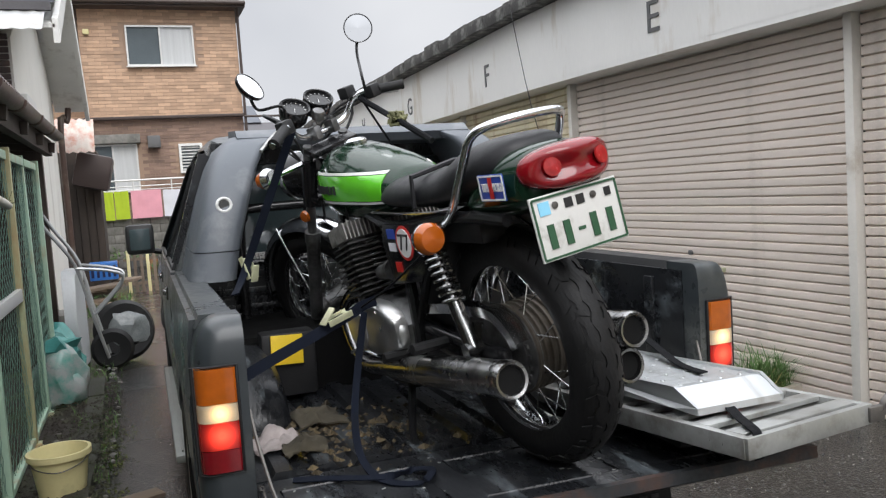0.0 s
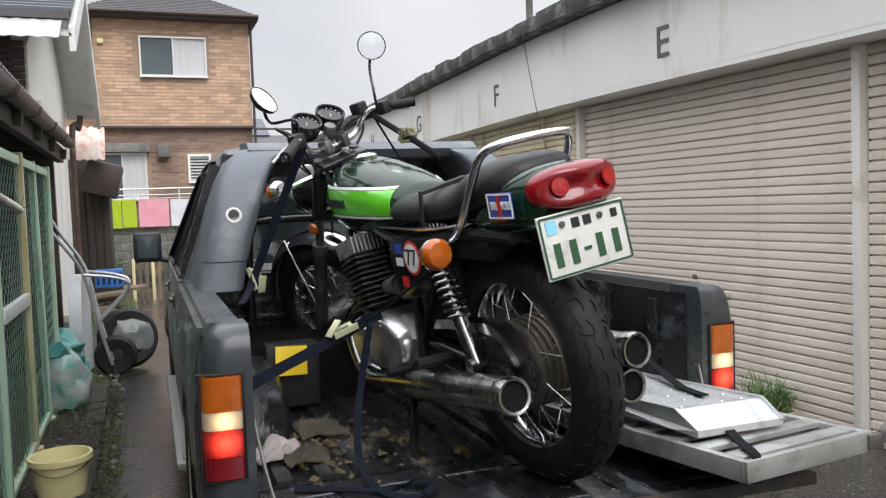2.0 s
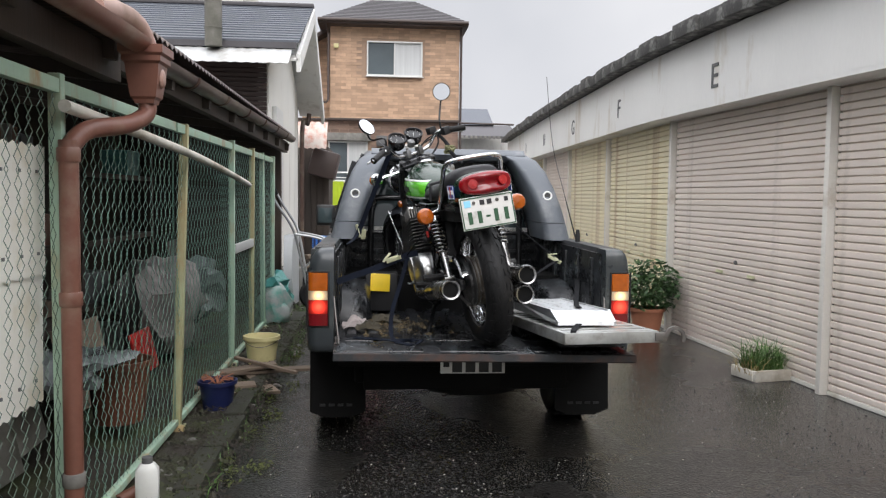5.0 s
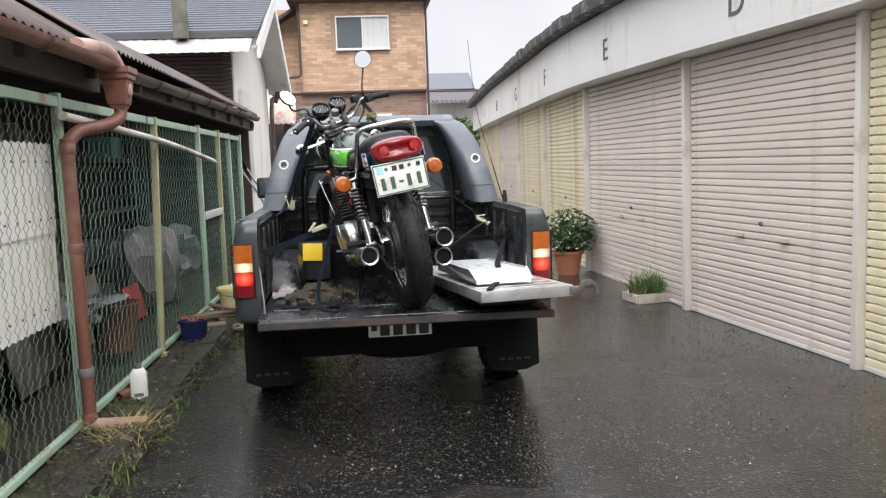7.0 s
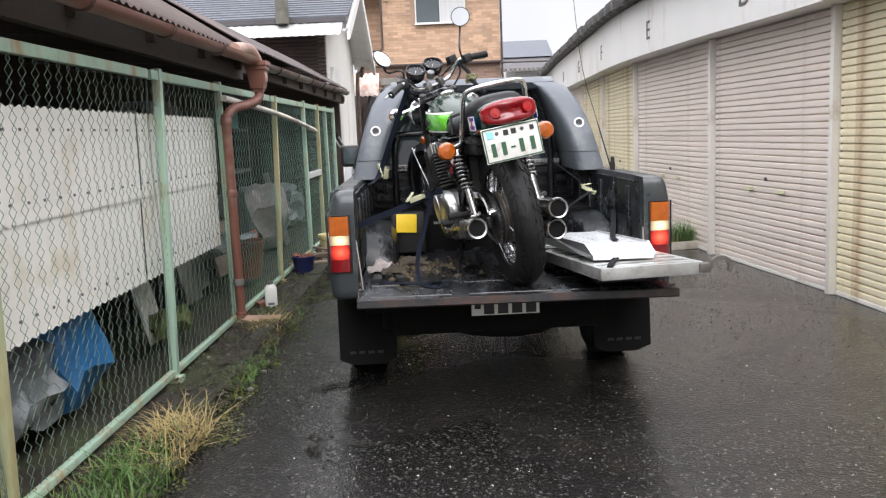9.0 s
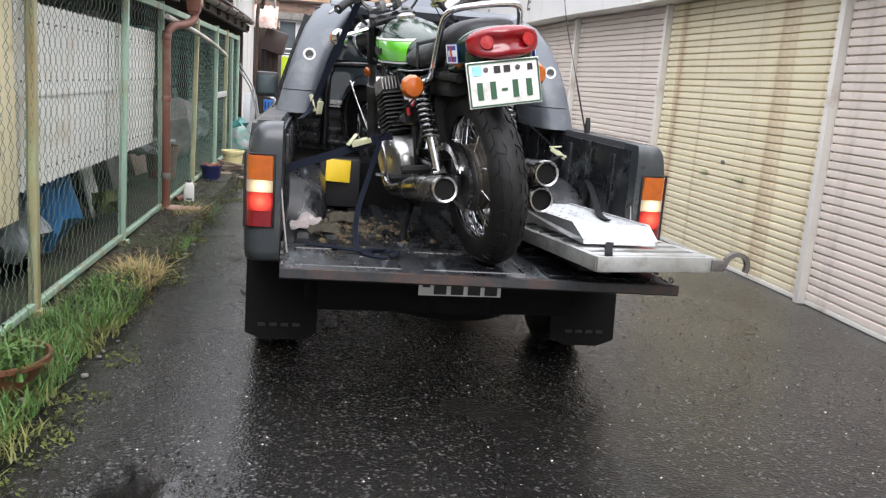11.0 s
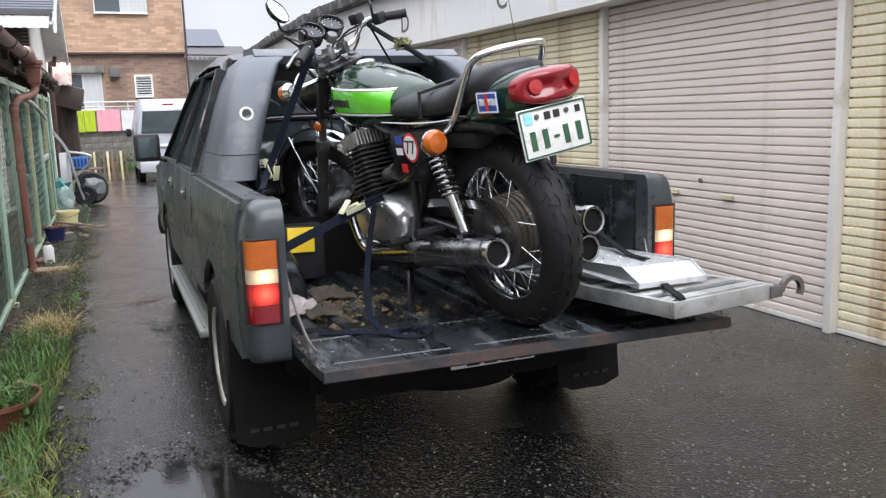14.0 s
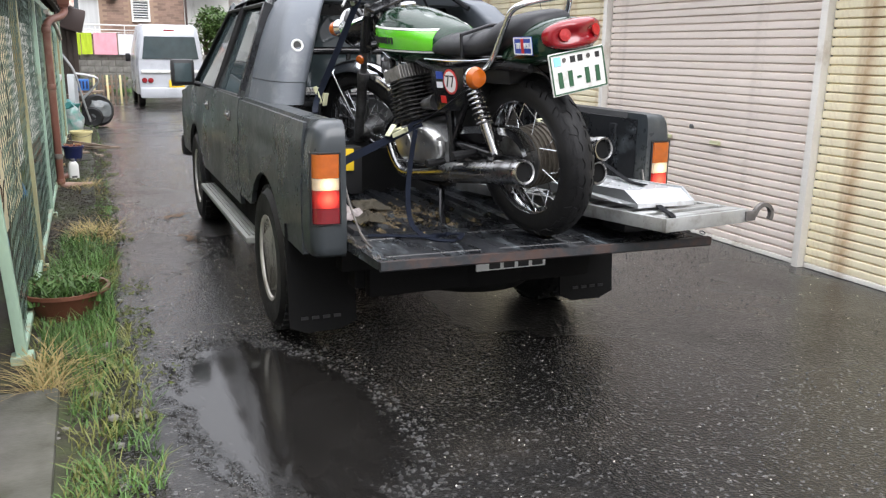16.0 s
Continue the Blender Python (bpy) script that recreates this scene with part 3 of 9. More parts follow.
def sheet(bm, grid, thick):
    """A grid of points given thickness along thick."""
    thick = Vector(thick)
    A = [[bm.verts.new(p) for p in row] for row in grid]
    Bv = [[bm.verts.new(Vector(p) + thick) for p in row] for row in grid]
    R, C = len(A), len(A[0])
    for i in range(R - 1):
        for j in range(C - 1):
            bm.faces.new((A[i][j], A[i][j + 1], A[i + 1][j + 1], A[i + 1][j]))
            bm.faces.new((Bv[i][j], Bv[i + 1][j], Bv[i + 1][j + 1], Bv[i][j + 1]))
    for j in range(C - 1):
        bm.faces.new((A[0][j], Bv[0][j], Bv[0][j + 1], A[0][j + 1]))
        bm.faces.new((A[-1][j], A[-1][j + 1], Bv[-1][j + 1], Bv[-1][j]))
    for i in range(R - 1):
        bm.faces.new((A[i][0], A[i + 1][0], Bv[i + 1][0], Bv[i][0]))
        bm.faces.new((A[i][-1], Bv[i][-1], Bv[i + 1][-1], A[i + 1][-1]))


def strip(bm, pts, width, side, thick=0.003):
    """A flat band through points; side is its width's way."""
    pts = [Vector(p) for p in pts]
    side = Vector(side).normalized()
    secs = []
    for i, p in enumerate(pts):
        d = (pts[min(i + 1, len(pts) - 1)] - pts[max(i - 1, 0)]).normalized()
        s = (side - d * side.dot(d)).normalized()
        nn = d.cross(s).normalized()
        secs.append([p - s * width / 2 - nn * thick / 2, p + s * width / 2 - nn * thick / 2, p + s * width / 2 + nn * thick / 2, p - s * width / 2 + nn * thick / 2])
    loft(bm, secs)


def blob(bm, c, s, seed, rough=0.25, sub=2, m=None):
    r = bmesh.ops.create_icosphere(bm, subdivisions=sub, radius=1.0)
    for v in r["verts"]:
        k = 1 + rough * (noise.noise(v.co * 1.7 + V(seed * 3.1, seed, -seed)) * 1.6)
        v.co = Vector(c) + ((m or Matrix()).to_3x3() @ V(v.co.x * s[0] * k, v.co.y * s[1] * k, v.co.z * s[2] * k))


def finish(name, bm, material, smooth=None):
    me = bpy.data.meshes.new(name)
    bmesh.ops.recalc_face_normals(bm, faces=bm.faces)
    bm.to_mesh(me)
    bm.free()
    me.materials.append(material)
    if smooth is None:
        smooth = 40
    if smooth:
        me.polygons.foreach_set("use_smooth", [True] * len(me.polygons))
        me.set_sharp_from_angle(angle=radians(smooth))
    return me


def part(name, bm, material, parent, label="", smooth=None):
    ob = new(name, finish(name, bm, material, smooth))
    ob.parent = parent
    if name in ("plate_lettering", "grip_studs", "spokes", "cable_loom", "foot_pegs", "wheel_nuts", "plate_bolts", "weed_tuft", "rivet_holes", "mark_bars", "lettering_bars", "dial_marks", "lens_ribs", "tread"):
        ob["kind"] = "stuff"
    if label:
        ob["label"] = label
    return ob


def piece(name, mesh, parent, m):
    ob = new(name, mesh)
    ob.parent = parent
    ob.matrix_basis = m
    return ob


def solid(name, bm, material, label, category="", kind="", group="", smooth=None):
    return tagged(new(name, finish(name, bm, material, smooth)), label, category, group, kind)


def thing(name, label, category, m=None, group="", kind=""):
    ob = tagged(new(name), label, category, group, kind)
    ob.empty_display_size = 0.1
    ob.matrix_basis = m or Matrix()
    return ob


def text_mesh(name, words, size, material, parent, m, depth=0.0015):
    cu = bpy.data.curves.new(name, "FONT")
    cu.body, cu.size, cu.align_x, cu.align_y, cu.extrude = words, size, "CENTER", "CENTER", depth
    tmp = bpy.data.objects.new(name, cu)
    scene.collection.objects.link(tmp)
    me = bpy.data.meshes.new_from_object(tmp.evaluated_get(bpy.context.evaluated_depsgraph_get()))
    bpy.data.objects.remove(tmp)
    me.materials.clear()
    me.materials.append(material)
    ob = new(name, me)
    ob.parent = parent
    ob.matrix_basis = m
    return ob


def N():
    return bmesh.new()


rnd = random.Random(7)


# ---- ground ----
bm = N()
xs = [-400, -60, -20, -8, -4, -1.45, 0, 2, 5, 10, 40, 400]
ys = [-400, -60, -20, -8, -4, 0, 4, 8, 12, 16, 20, 30, 60, 400]
vv = [[bm.verts.new((x, y, 0)) for x in xs] for y in ys]
for i in range(len(ys) - 1):
    for j in range(len(xs) - 1):
        bm.faces.new((vv[i][j], vv[i][j + 1], vv[i + 1][j + 1], vv[i + 1][j]))
solid("ground", bm, M["asphalt"], "wet dark asphalt lane with pale grit", "ground", "structure")


def puddle(cx, cy, rx, ry, turn, label, material):
    """A film of water, one unit across in its own space."""
    b = N()
    b.faces.new([b.verts.new((1.25 * math.cos(2 * math.pi * k / 64), 1.25 * math.sin(2 * math.pi * k / 64), 0)) for k in range(64)])
    ob = solid("puddle", b, material, label, "puddle", "structure")
    ob.matrix_basis = pose(cx, cy, 0.006, 0, 0, turn) @ Matrix.Diagonal((rx, ry, 1, 1))


puddle(-0.97, -4.5, 0.42, 0.92, 8, "still puddle of rainwater on the asphalt", M["puddle"])
puddle(-0.93, -1.38, 0.13, 0.3, 14, "small ragged rain puddle on the asphalt", M["puddle_ragged"])
puddle(-0.99, -0.5, 0.12, 0.24, 130, "small ragged rain puddle on the asphalt", M["puddle_ragged"])

# verge below the fence: soil bed and concrete edging
bm = N()
grid = []
for i in range(75):
    y = -9 + i * 0.28
    row = []
    for j in range(9):
        x = -2.75 + j * (1.22 + 0.1 * noise.noise(V(y * 0.9, 0, 3))) / 8
        e = min(1, j / 1.0, (8 - j) / 1.5)
        row.append((x, y, 0.02 + e * (0.03 + 0.03 * noise.noise(V(x * 5, y * 3, 1))) - (0.04 if j == 8 else 0)))
    grid.append(row)
sheet(bm, grid, (0, 0, -0.12))
solid("verge", bm, M["soil"], "damp weedy soil strip along the fence", "verge", "structure")
edging = tagged(new("edging"), "worn concrete edging stones below the fence", "kerb", kind="structure")
sb = N()
box(sb, (0, 0, 0), (0.12, 0.58, 0.1), bev=0.012)
stone_mesh = finish("edging_stone", sb, M["kerb"])
for i in range(14):
    piece("edging_stone", stone_mesh, edging, pose(-1.62 + rnd.uniform(-0.015, 0.015), -1.1 + i * 0.6, 0.03 + rnd.uniform(-0.012, 0.008), rnd.uniform(-1, 1), rnd.uniform(-3, 3), rnd.uniform(-2, 2)))
bm = N()
box(bm, (-2.06, -5.35, 0.03), (0.62, 2.4, 0.09), bev=0.012)
solid("concrete_slab", bm, M["concrete"], "cracked concrete slab at the end of the fence", "slab", "structure")

# ---- garage row ----
COLS = [(2.78, -8.6), (2.77, -6.1), (2.76, -3.57), (2.75, -1.2), (2.63, 1.33), (2.41, 3.46), (2.28, 6.15), (2.36, 8.72), (2.46, 11.3), (2.58, 13.85), (2.74, 16.4), (2.9, 19.0)]
# doors from the near end: A, B, C, D, E, F, G, H and on
DOOR_CREAM = [False, True, False, True, False, False, True, True, False, True, True]
row_ob = tagged(new("garage_row"), "low row of lettered lock-up garages with white fascia", "garage", kind="structure")
slat_h, door_h = 0.056, 2.24


def slat_mesh(width, material, name):
    b = N()
    prof = [(0.004, 0), (-0.007, 0.004), (-0.01, 0.023), (-0.009, 0.045), (-0.005, 0.048), (0.015, 0.0495), (0.015, slat_h)]
    secs = []
    for x in (-width / 2, width / 2):
        secs.append([V(x, p[0], p[1]) for p in prof] + [V(x, 0.022, slat_h), V(x, 0.022, 0)])
    loft(b, secs)
    return finish(name, b, material, 30)


for i in range(len(COLS) - 1):
    a, c = V(*COLS[i], 0), V(*COLS[i + 1], 0)
    along = c - a
    wdt = along.length - 0.06
    ang = math.degrees(math.atan2(along.y, along.x)) + 180
    mid = (a + c) / 2
    place = pose(mid.x, mid.y, 0, 0, 0, ang)
    material = M["shutter_cream"] if DOOR_CREAM[i] else M["shutter_grey"]
    label = "closed cream roller shutter with rust streaks" if DOOR_CREAM[i] else "closed pinkish-grey roller shutter with small handles"
    door = thing("roller_shutter", label, "garage door", place, "roller shutters of the garage row")
    sm = slat_mesh(wdt, material, "slat")
    for k in range(39):
        piece("slat", sm, door, pose(rnd.uniform(-0.002, 0.002), rnd.uniform(-0.0015, 0.0015), 0.035 + k * slat_h))
    b = N()
    box(b, (0, 0.0, 0.018), (wdt, 0.03, 0.032), bev=0.004)
    part("bottom_bar", b, M["post_paint"], door, "pale dented bottom bar")
    for hx in (-0.28, 0.28):
        b = N()
        box(b, (hx, -0.02, 0.73), (0.11, 0.012, 0.03), bev=0.004)
        box(b, (hx, -0.03, 0.722), (0.09, 0.014, 0.008), bev=0.002)
        part("shutter_handle", b, M["ratchet"], door, "small brass pull")
    b = N()
    lathe(b, [(0.0, 0.024), (0.016, 0.024), (0.018, 0.0)], pose(0, 0, 0.83, 90), 12)
    part("lock", b, M["dark_grey"], door, "round lock")
for i, (x, y) in enumerate(COLS):
    nxt = V(*COLS[min(i + 1, len(COLS) - 1)]) - V(*COLS[max(i - 1, 0)])
    ang = math.degrees(math.atan2(nxt.y, nxt.x))
    b = N()
    box(b, (0, 0, 1.09), (0.055, 0.075, 2.18), bev=0.006)
    p = part("column", b, M["post_paint"], row_ob)
    p.matrix_basis = pose(x - 0.03, y, 0, 0, 0, ang)
# fascia, soffit, roof and ragged dark roof edge follow the bent row
def offset_line(off):
    out = []
    for i in range(len(COLS)):
        d = (V(*COLS[min(i + 1, len(COLS) - 1)]) - V(*COLS[max(i - 1, 0)])).normalized()
        out.append(V(COLS[i][0] - d.y * off, COLS[i][1] + d.x * off))
    return out


def smooth2(pts, k=6):
    return [p.xy for p in smooth_pts([(p.x, p.y, 0) for p in pts], k)]


FAS = smooth2(offset_line(0.26))
BACK = smooth2(offset_line(-3.4))


def wall_along(name, line, z0, z1, back, material, label):
    b = N()
    secs = []
    for i, p in enumerate(line):
        d = (line[min(i + 1, len(line) - 1)] - line[max(i - 1, 0)]).normalized()
        q = p + V(d.y, -d.x) * back
        secs.append([V(p.x, p.y, z0), V(p.x, p.y, z1), V(q.x, q.y, z1), V(q.x, q.y, z0)])
    loft(b, secs)
    return part(name, b, material, row_ob, label, 30)


wall_along("fascia", FAS, 2.2, 2.8, 0.1, M["fascia"], "white stained fascia board")
wall_along("soffit", FAS, 2.17, 2.204, 0.46, M["fascia"], "white soffit above the shutters")
wall_along("lintel", smooth2(offset_line(-0.06)), 2.16, 2.78, 0.12, M["fascia"], "")
wall_along("back_wall", BACK, 0, 2.85, 0.15, M["concrete"], "plain back wall")
b = N()
secs = []
for p, q in zip(FAS, BACK):
    d = (p - q).normalized()
    e = p + d * 0.1
    secs.append([V(e.x, e.y, 2.82), V(e.x, e.y, 2.86), V(q.x, q.y, 3.13), V(q.x, q.y, 3.07)])
loft(b, secs)
part("roof_sheet", b, M["eave"], row_ob, "dark weathered roof", 30)
for i in range(len(FAS) - 1):
    p, q = FAS[i], FAS[i + 1]
    d = (q - p).normalized()
    o = V(-d.y, d.x)
    k = max(1, round((q - p).length / 0.4))
    for j in range(k):
        a, c = p.lerp(q, j / k), p.lerp(q, (j + 1) / k)
        h = 0.13 + rnd.uniform(-0.015, 0.015)
        b = N()
        m2 = (a + c) / 2 + o * (0.09 + rnd.uniform(-0.02, 0.02))
        box(b, (0, 0, 0), ((c - a).length * 1.03, 0.16, h), bev=0.012)
        e = part("edge_tile", b, M["eave"], row_ob)
        e.matrix_basis = pose(m2.x, m2.y, 2.85 + h / 2 - 0.05, rnd.uniform(-4, 4), rnd.uniform(-1, 1), math.degrees(math.atan2(d.y, d.x)))
# letters on the fascia
for word, i, y in (("A", 1, -4.85), ("B", 2, -2.4), ("C", 3, 0.1), ("D", 4, 2.3), ("E", 5, 4.75), ("F", 6, 7.38), ("G", 7, 10.0), ("H", 8, 12.6), ("I", 9, 15.1)):
    j = min(range(len(FAS)), key=lambda k: abs(FAS[k].y - y))
    p, d = FAS[j], (FAS[min(j + 1, len(FAS) - 1)] - FAS[max(j - 1, 0)]).normalized()
    x = p.x + (y - p.y) * d.x / d.y - 0.004
    ang = math.degrees(math.atan2(d.y, d.x)) + 180
    text_mesh("letter", word, 0.3, M["dark_grey"], row_ob, pose(x, y, 2.415, 90, 0, ang), 0.003)
bm = N()
box(bm, (4.6, -8.7, 1.4), (3.6, 0.15, 2.8))
box(bm, (4.7, 19.1, 1.4), (3.6, 0.15, 2.8))
part("end_wall", bm, M["plaster"], row_ob)

# ---- fence ----
FX = -1.9
fence = tagged(new("fence"), "green chain-link fence with rusty square posts", "fence", kind="structure")
POSTS = [-3.73, -2.15, -0.43, 0.95, 2.58, 4.33, 5.33, 6.1, 6.8]
for i, y in enumerate(POSTS):
    b = N()
    box(b, (0, 0, 0.9), (0.045, 0.045, 1.76), bev=0.005)
    box(b, (0.0, 0, 0.05), (0.09, 0.09, 0.06), bev=0.008)
    p = part("post", b, M["green_old"] if i in (1, 4, 6) else M["green"], fence, "rust-streaked post" if i in (1, 4, 6) else "")
    p.matrix_basis = pose(FX, y, 0, {1: -3.5, 2: -5, 4: -7}.get(i, 0), (-3 if i == 0 else rnd.uniform(-0.4, 0.4)), 0)
for i in range(len(POSTS) - 1):
    y0, y1 = POSTS[i], POSTS[i + 1]
    for z, s in ((1.735, 0.05), (0.1, 0.035)):
        b = N()
        box(b, (FX, (y0 + y1) / 2, z), (0.035, y1 - y0 - 0.05, s), bev=0.004)
        part("rail", b, M["green"], fence)
b = N()
box(b, (FX + 0.012, 4.855, 0.945), (0.03, 0.9, 0.07), bev=0.003)
part("latch_bar", b, M["alu_frame"], fence, "pale latch bar of the fence gate")


def zigzag(y0, y1, z0, z1, x, cw, ch, r, material, label):
    """Diamond mesh: two families of zigzag wires that touch at their bends."""
    verts, faces = [], []
    n, rows = round((y1 - y0) / cw), round((z1 - z0) / ch)
    for i in range(n + 1):
        for fam in (0, 1):
            for k in range(rows * 2 + 1):
                s = 0.5 if (k + fam) % 2 else 0.0
                y = y0 + (i + s) * cw
                y = min(y, y1)
                z = z0 + k * ch / 2
                y += 0.012 * noise.noise(V(y * 3, z * 3, 9))
                bow = 0.014 * noise.noise(V(y * 2, z * 2, 5)) + (0.003 if fam else -0.003)
                for a in range(3):
                    an = a * 2.094 + 0.5
                    verts.append((x + bow + r * math.cos(an), y + r * math.sin(an), z))
                if k:
                    o = len(verts) - 6
                    for a in range(3):
                        c2 = (a + 1) % 3
                        faces.append((o + a, o + c2, o + 3 + c2, o + 3 + a))
    me = bpy.data.meshes.new("chain_link")
    me.from_pydata(verts, [], faces)
    me.materials.append(material)
    ob = new("chain_link", me)
    ob.parent = fence
    ob["label"], ob["kind"] = label, "stuff"
    return ob


for i in range(len(POSTS) - 1):
    zigzag(POSTS[i] + 0.03, POSTS[i + 1] - 0.03, 0.12, 1.71, FX, 0.092, 0.085, 0.0017, M["wire_grey"] if i in (0, 1, 2) else M["wire"], "sagging diamond wire mesh")

# ---- shed behind the fence ----
shed = tagged(new("shed"), "low open lean-to with brown corrugated roof behind the fence", "shed", kind="structure")
b = N()
box(b, (-3.9, 1.5, 1.1), (0.12, 13.6, 2.2))
part("back_wall", b, M["timber"], shed, "dark board wall")
b = N()
box(b, (-2.9, 8.1, 1.1), (1.9, 0.1, 2.2))
box(b, (-2.9, -5.3, 1.1), (1.9, 0.1, 2.2))
part("end_wall", b, M["timber"], shed)


def corrugated(y0, y1, xa, za, xb, zb, pitch, amp, name, material, label, parent):
    """A corrugated sheet whose ribs run from (xa, za) to (xb, zb)."""
    b = N()
    n = round((y1 - y0) / pitch) * 4
    rows = []
    for i in range(n + 1):
        y = y0 + (y1 - y0) * i / n
        h = amp * math.sin(i * math.pi / 2)
        rows.append([(xa, y, za + h), ((xa + xb) / 2, y, (za + zb) / 2 + h), (xb, y, zb + h)])
    sheet(b, rows, (0, 0, -0.008))
    return part(name, b, material, parent, label, 60)


corrugated(-5.4, 1.55, -1.74, 2.0, -2.4, 2.42, 0.09, 0.01, "roof_sheet", M["rust_roof"], "brown corrugated roof sheets", shed)
corrugated(-5.4, 1.55, -2.38, 2.41, -4.1, 2.47, 0.09, 0.01, "roof_sheet", M["rust_roof"], "brown corrugated roof sheets", shed)
corrugated(1.45, 8.0, -1.8, 2.09, -2.45, 2.49, 0.09, 0.01, "roof_sheet", M["siding"], "dark brown corrugated roof sheets", shed)
corrugated(1.45, 8.0, -2.43, 2.48, -4.1, 2.54, 0.09, 0.01, "roof_sheet", M["siding"], "dark brown corrugated roof sheets", shed)
b = N()
for y0, y1 in ((-5.3, 1.5), (1.5, 7.9)):
    box(b, (-1.88, (y0 + y1) / 2, 1.89 if y0 < 0 else 1.94), (0.06, y1 - y0, 0.13), bev=0.005)
part("eaves_beam", b, M["timber"], shed, "dark eaves beam")
for y in [-5 + 0.9 * k for k in range(15)]:
    b = N()
    box(b, (-2.9, y, 2.04), (2.2, 0.06, 0.08), pose(0, 0, 0, 0, 6, 0))
    part("rafter", b, M["timber"], shed)


def gutter(y0, z0, y1, z1, x, r, name):
    b = N()
    secs = []
    n = 24
    for k in range(n + 1):
        y, z = y0 + (y1 - y0) * k / n, z0 + (z1 - z0) * k / n
        s = []
        for a in range(9):
            an = math.pi + math.pi * a / 8
            s.append(V(x + r * math.cos(an), y, z + r * math.sin(an)))
        for a in range(8, -1, -1):
            an = math.pi + math.pi * a / 8
            s.append(V(x + (r - 0.006) * math.cos(an), y, z + (r - 0.006) * math.sin(an) + 0.001))
        secs.append(s)
    loft(b, secs)
    part(name, b, M["gutter"] if y0 > 1 else M["pipe"], shed, "dark brown half-round gutter" if y0 > 1 else "red-brown half-round gutter", 60)
    k = round((y1 - y0) / 0.9)
    for i in range(1, k):
        y, z = y0 + (y1 - y0) * i / k, z0 + (z1 - z0) * i / k
        c = N()
        tube(c, [(x + (r + 0.004) * math.cos(math.pi + math.pi * a / 8), y, z + (r + 0.004) * math.sin(math.pi + math.pi * a / 8)) for a in range(9)], 0.008, 6)
        part("gutter_bracket", c, M["gutter"], shed)


gutter(-5.4, 1.91, 1.25, 1.96, -1.71, 0.052, "gutter")
gutter(1.6, 1.98, 7.85, 2.05, -1.8, 0.055, "gutter")
# pale sheets and boards behind the mesh
for y0, y1 in ((-0.48, 0.98), (-2.14, -0.5)):
    corrugated(y0, y1, -1.972, 1.12, -1.978, 0.64, 0.066, 0.006, "sheet", M["panel"], "white corrugated sheet", shed)
    corrugated(y0, y1, -1.958, 1.53, -1.964, 1.09, 0.066, 0.006, "sheet", M["panel"], "white corrugated sheet", shed)
    b = N()
    for z in (1.16, 1.44, 0.72):
        for k in range(int((y1 - y0) / 0.132)):
            box(b, (-1.95 if z > 1.1 else -1.965, y0 + 0.05 + 0.132 * k + rnd.uniform(-0.004, 0.004), z), (0.006, 0.011, 0.011))
    part("rivet_holes", b, M["dark_grey"], shed, "dark nail heads")
b = N()
box(b, (-1.96, -2.96, 1.02), (0.02, 1.58, 1.0), bev=0.003)
part("board", b, M["cream"], shed, "stained cream board with dark creeper stems")
b = N()
box(b, (-2.0, -4.5, 1.0), (0.02, 1.4, 1.1), bev=0.003)
part("board", b, M["cream"], shed, "stained cream board")
for k in range(22):
    b = N()
    y, z = rnd.uniform(-3.72, -2.3), rnd.uniform(0.5, 1.45)
    pts = [V(-1.945, y, z)]
    for j in range(4):
        pts.append(pts[-1] + V(rnd.uniform(-0.004, 0.006), rnd.uniform(-0.05, 0.05), rnd.uniform(0.01, 0.07)))
    tube(b, pts, 0.0028, 4)
    part("stem", b, M["bark"], shed)

# ---- white house beside the lane ----
house_w = tagged(new("white_house"), "white plastered house with slate gable roof and brown siding", "house", kind="structure")
b = N()
prism(b, [(-2.12, 8.25, 0), (-2.12, 12.1, 0), (-2.12, 12.1, 2.95), (-2.12, 10.2, 3.85), (-2.12, 8.25, 2.95)], (-0.15, 0, 0))
part("wall", b, M["plaster"], house_w, "white plaster gable wall", 0)
b = N()
box(b, (-5.1, 8.32, 1.5), (5.7, 0.14, 3.0))
part("wall", b, M["siding"], house_w)
for k in range(24):
    b = N()
    box(b, (-4.2, 8.235, 1.62 + k * 0.058), (4.12, 0.03, 0.05), pose(0, 0, 0, 12), bev=0.006)
    part("siding_board", b, M["siding"], house_w)
b = N()
box(b, (-5.1, 12.05, 1.5), (5.7, 0.14, 3.0))
part("wall", b, M["plaster"], house_w)


def roof_plane(y0, z0, y1, z1, x0, x1, material, parent, rows=16, name="slate_course"):
    for k in range(rows):
        a, c = k / rows, (k + 1.12) / rows
        b = N()
        ya, za, yc, zc = y0 + (y1 - y0) * a, z0 + (z1 - z0) * a, y0 + (y1 - y0) * c, z0 + (z1 - z0) * c
        if k == rows - 1:
            yc, zc = y1, z1
        prism(b, [(x0, ya, za), (x0, yc, zc), (x0, yc, zc + 0.012), (x0, ya, za + 0.03)], (x1 - x0, 0, 0))
        part(name, b, material, parent, "", 0)


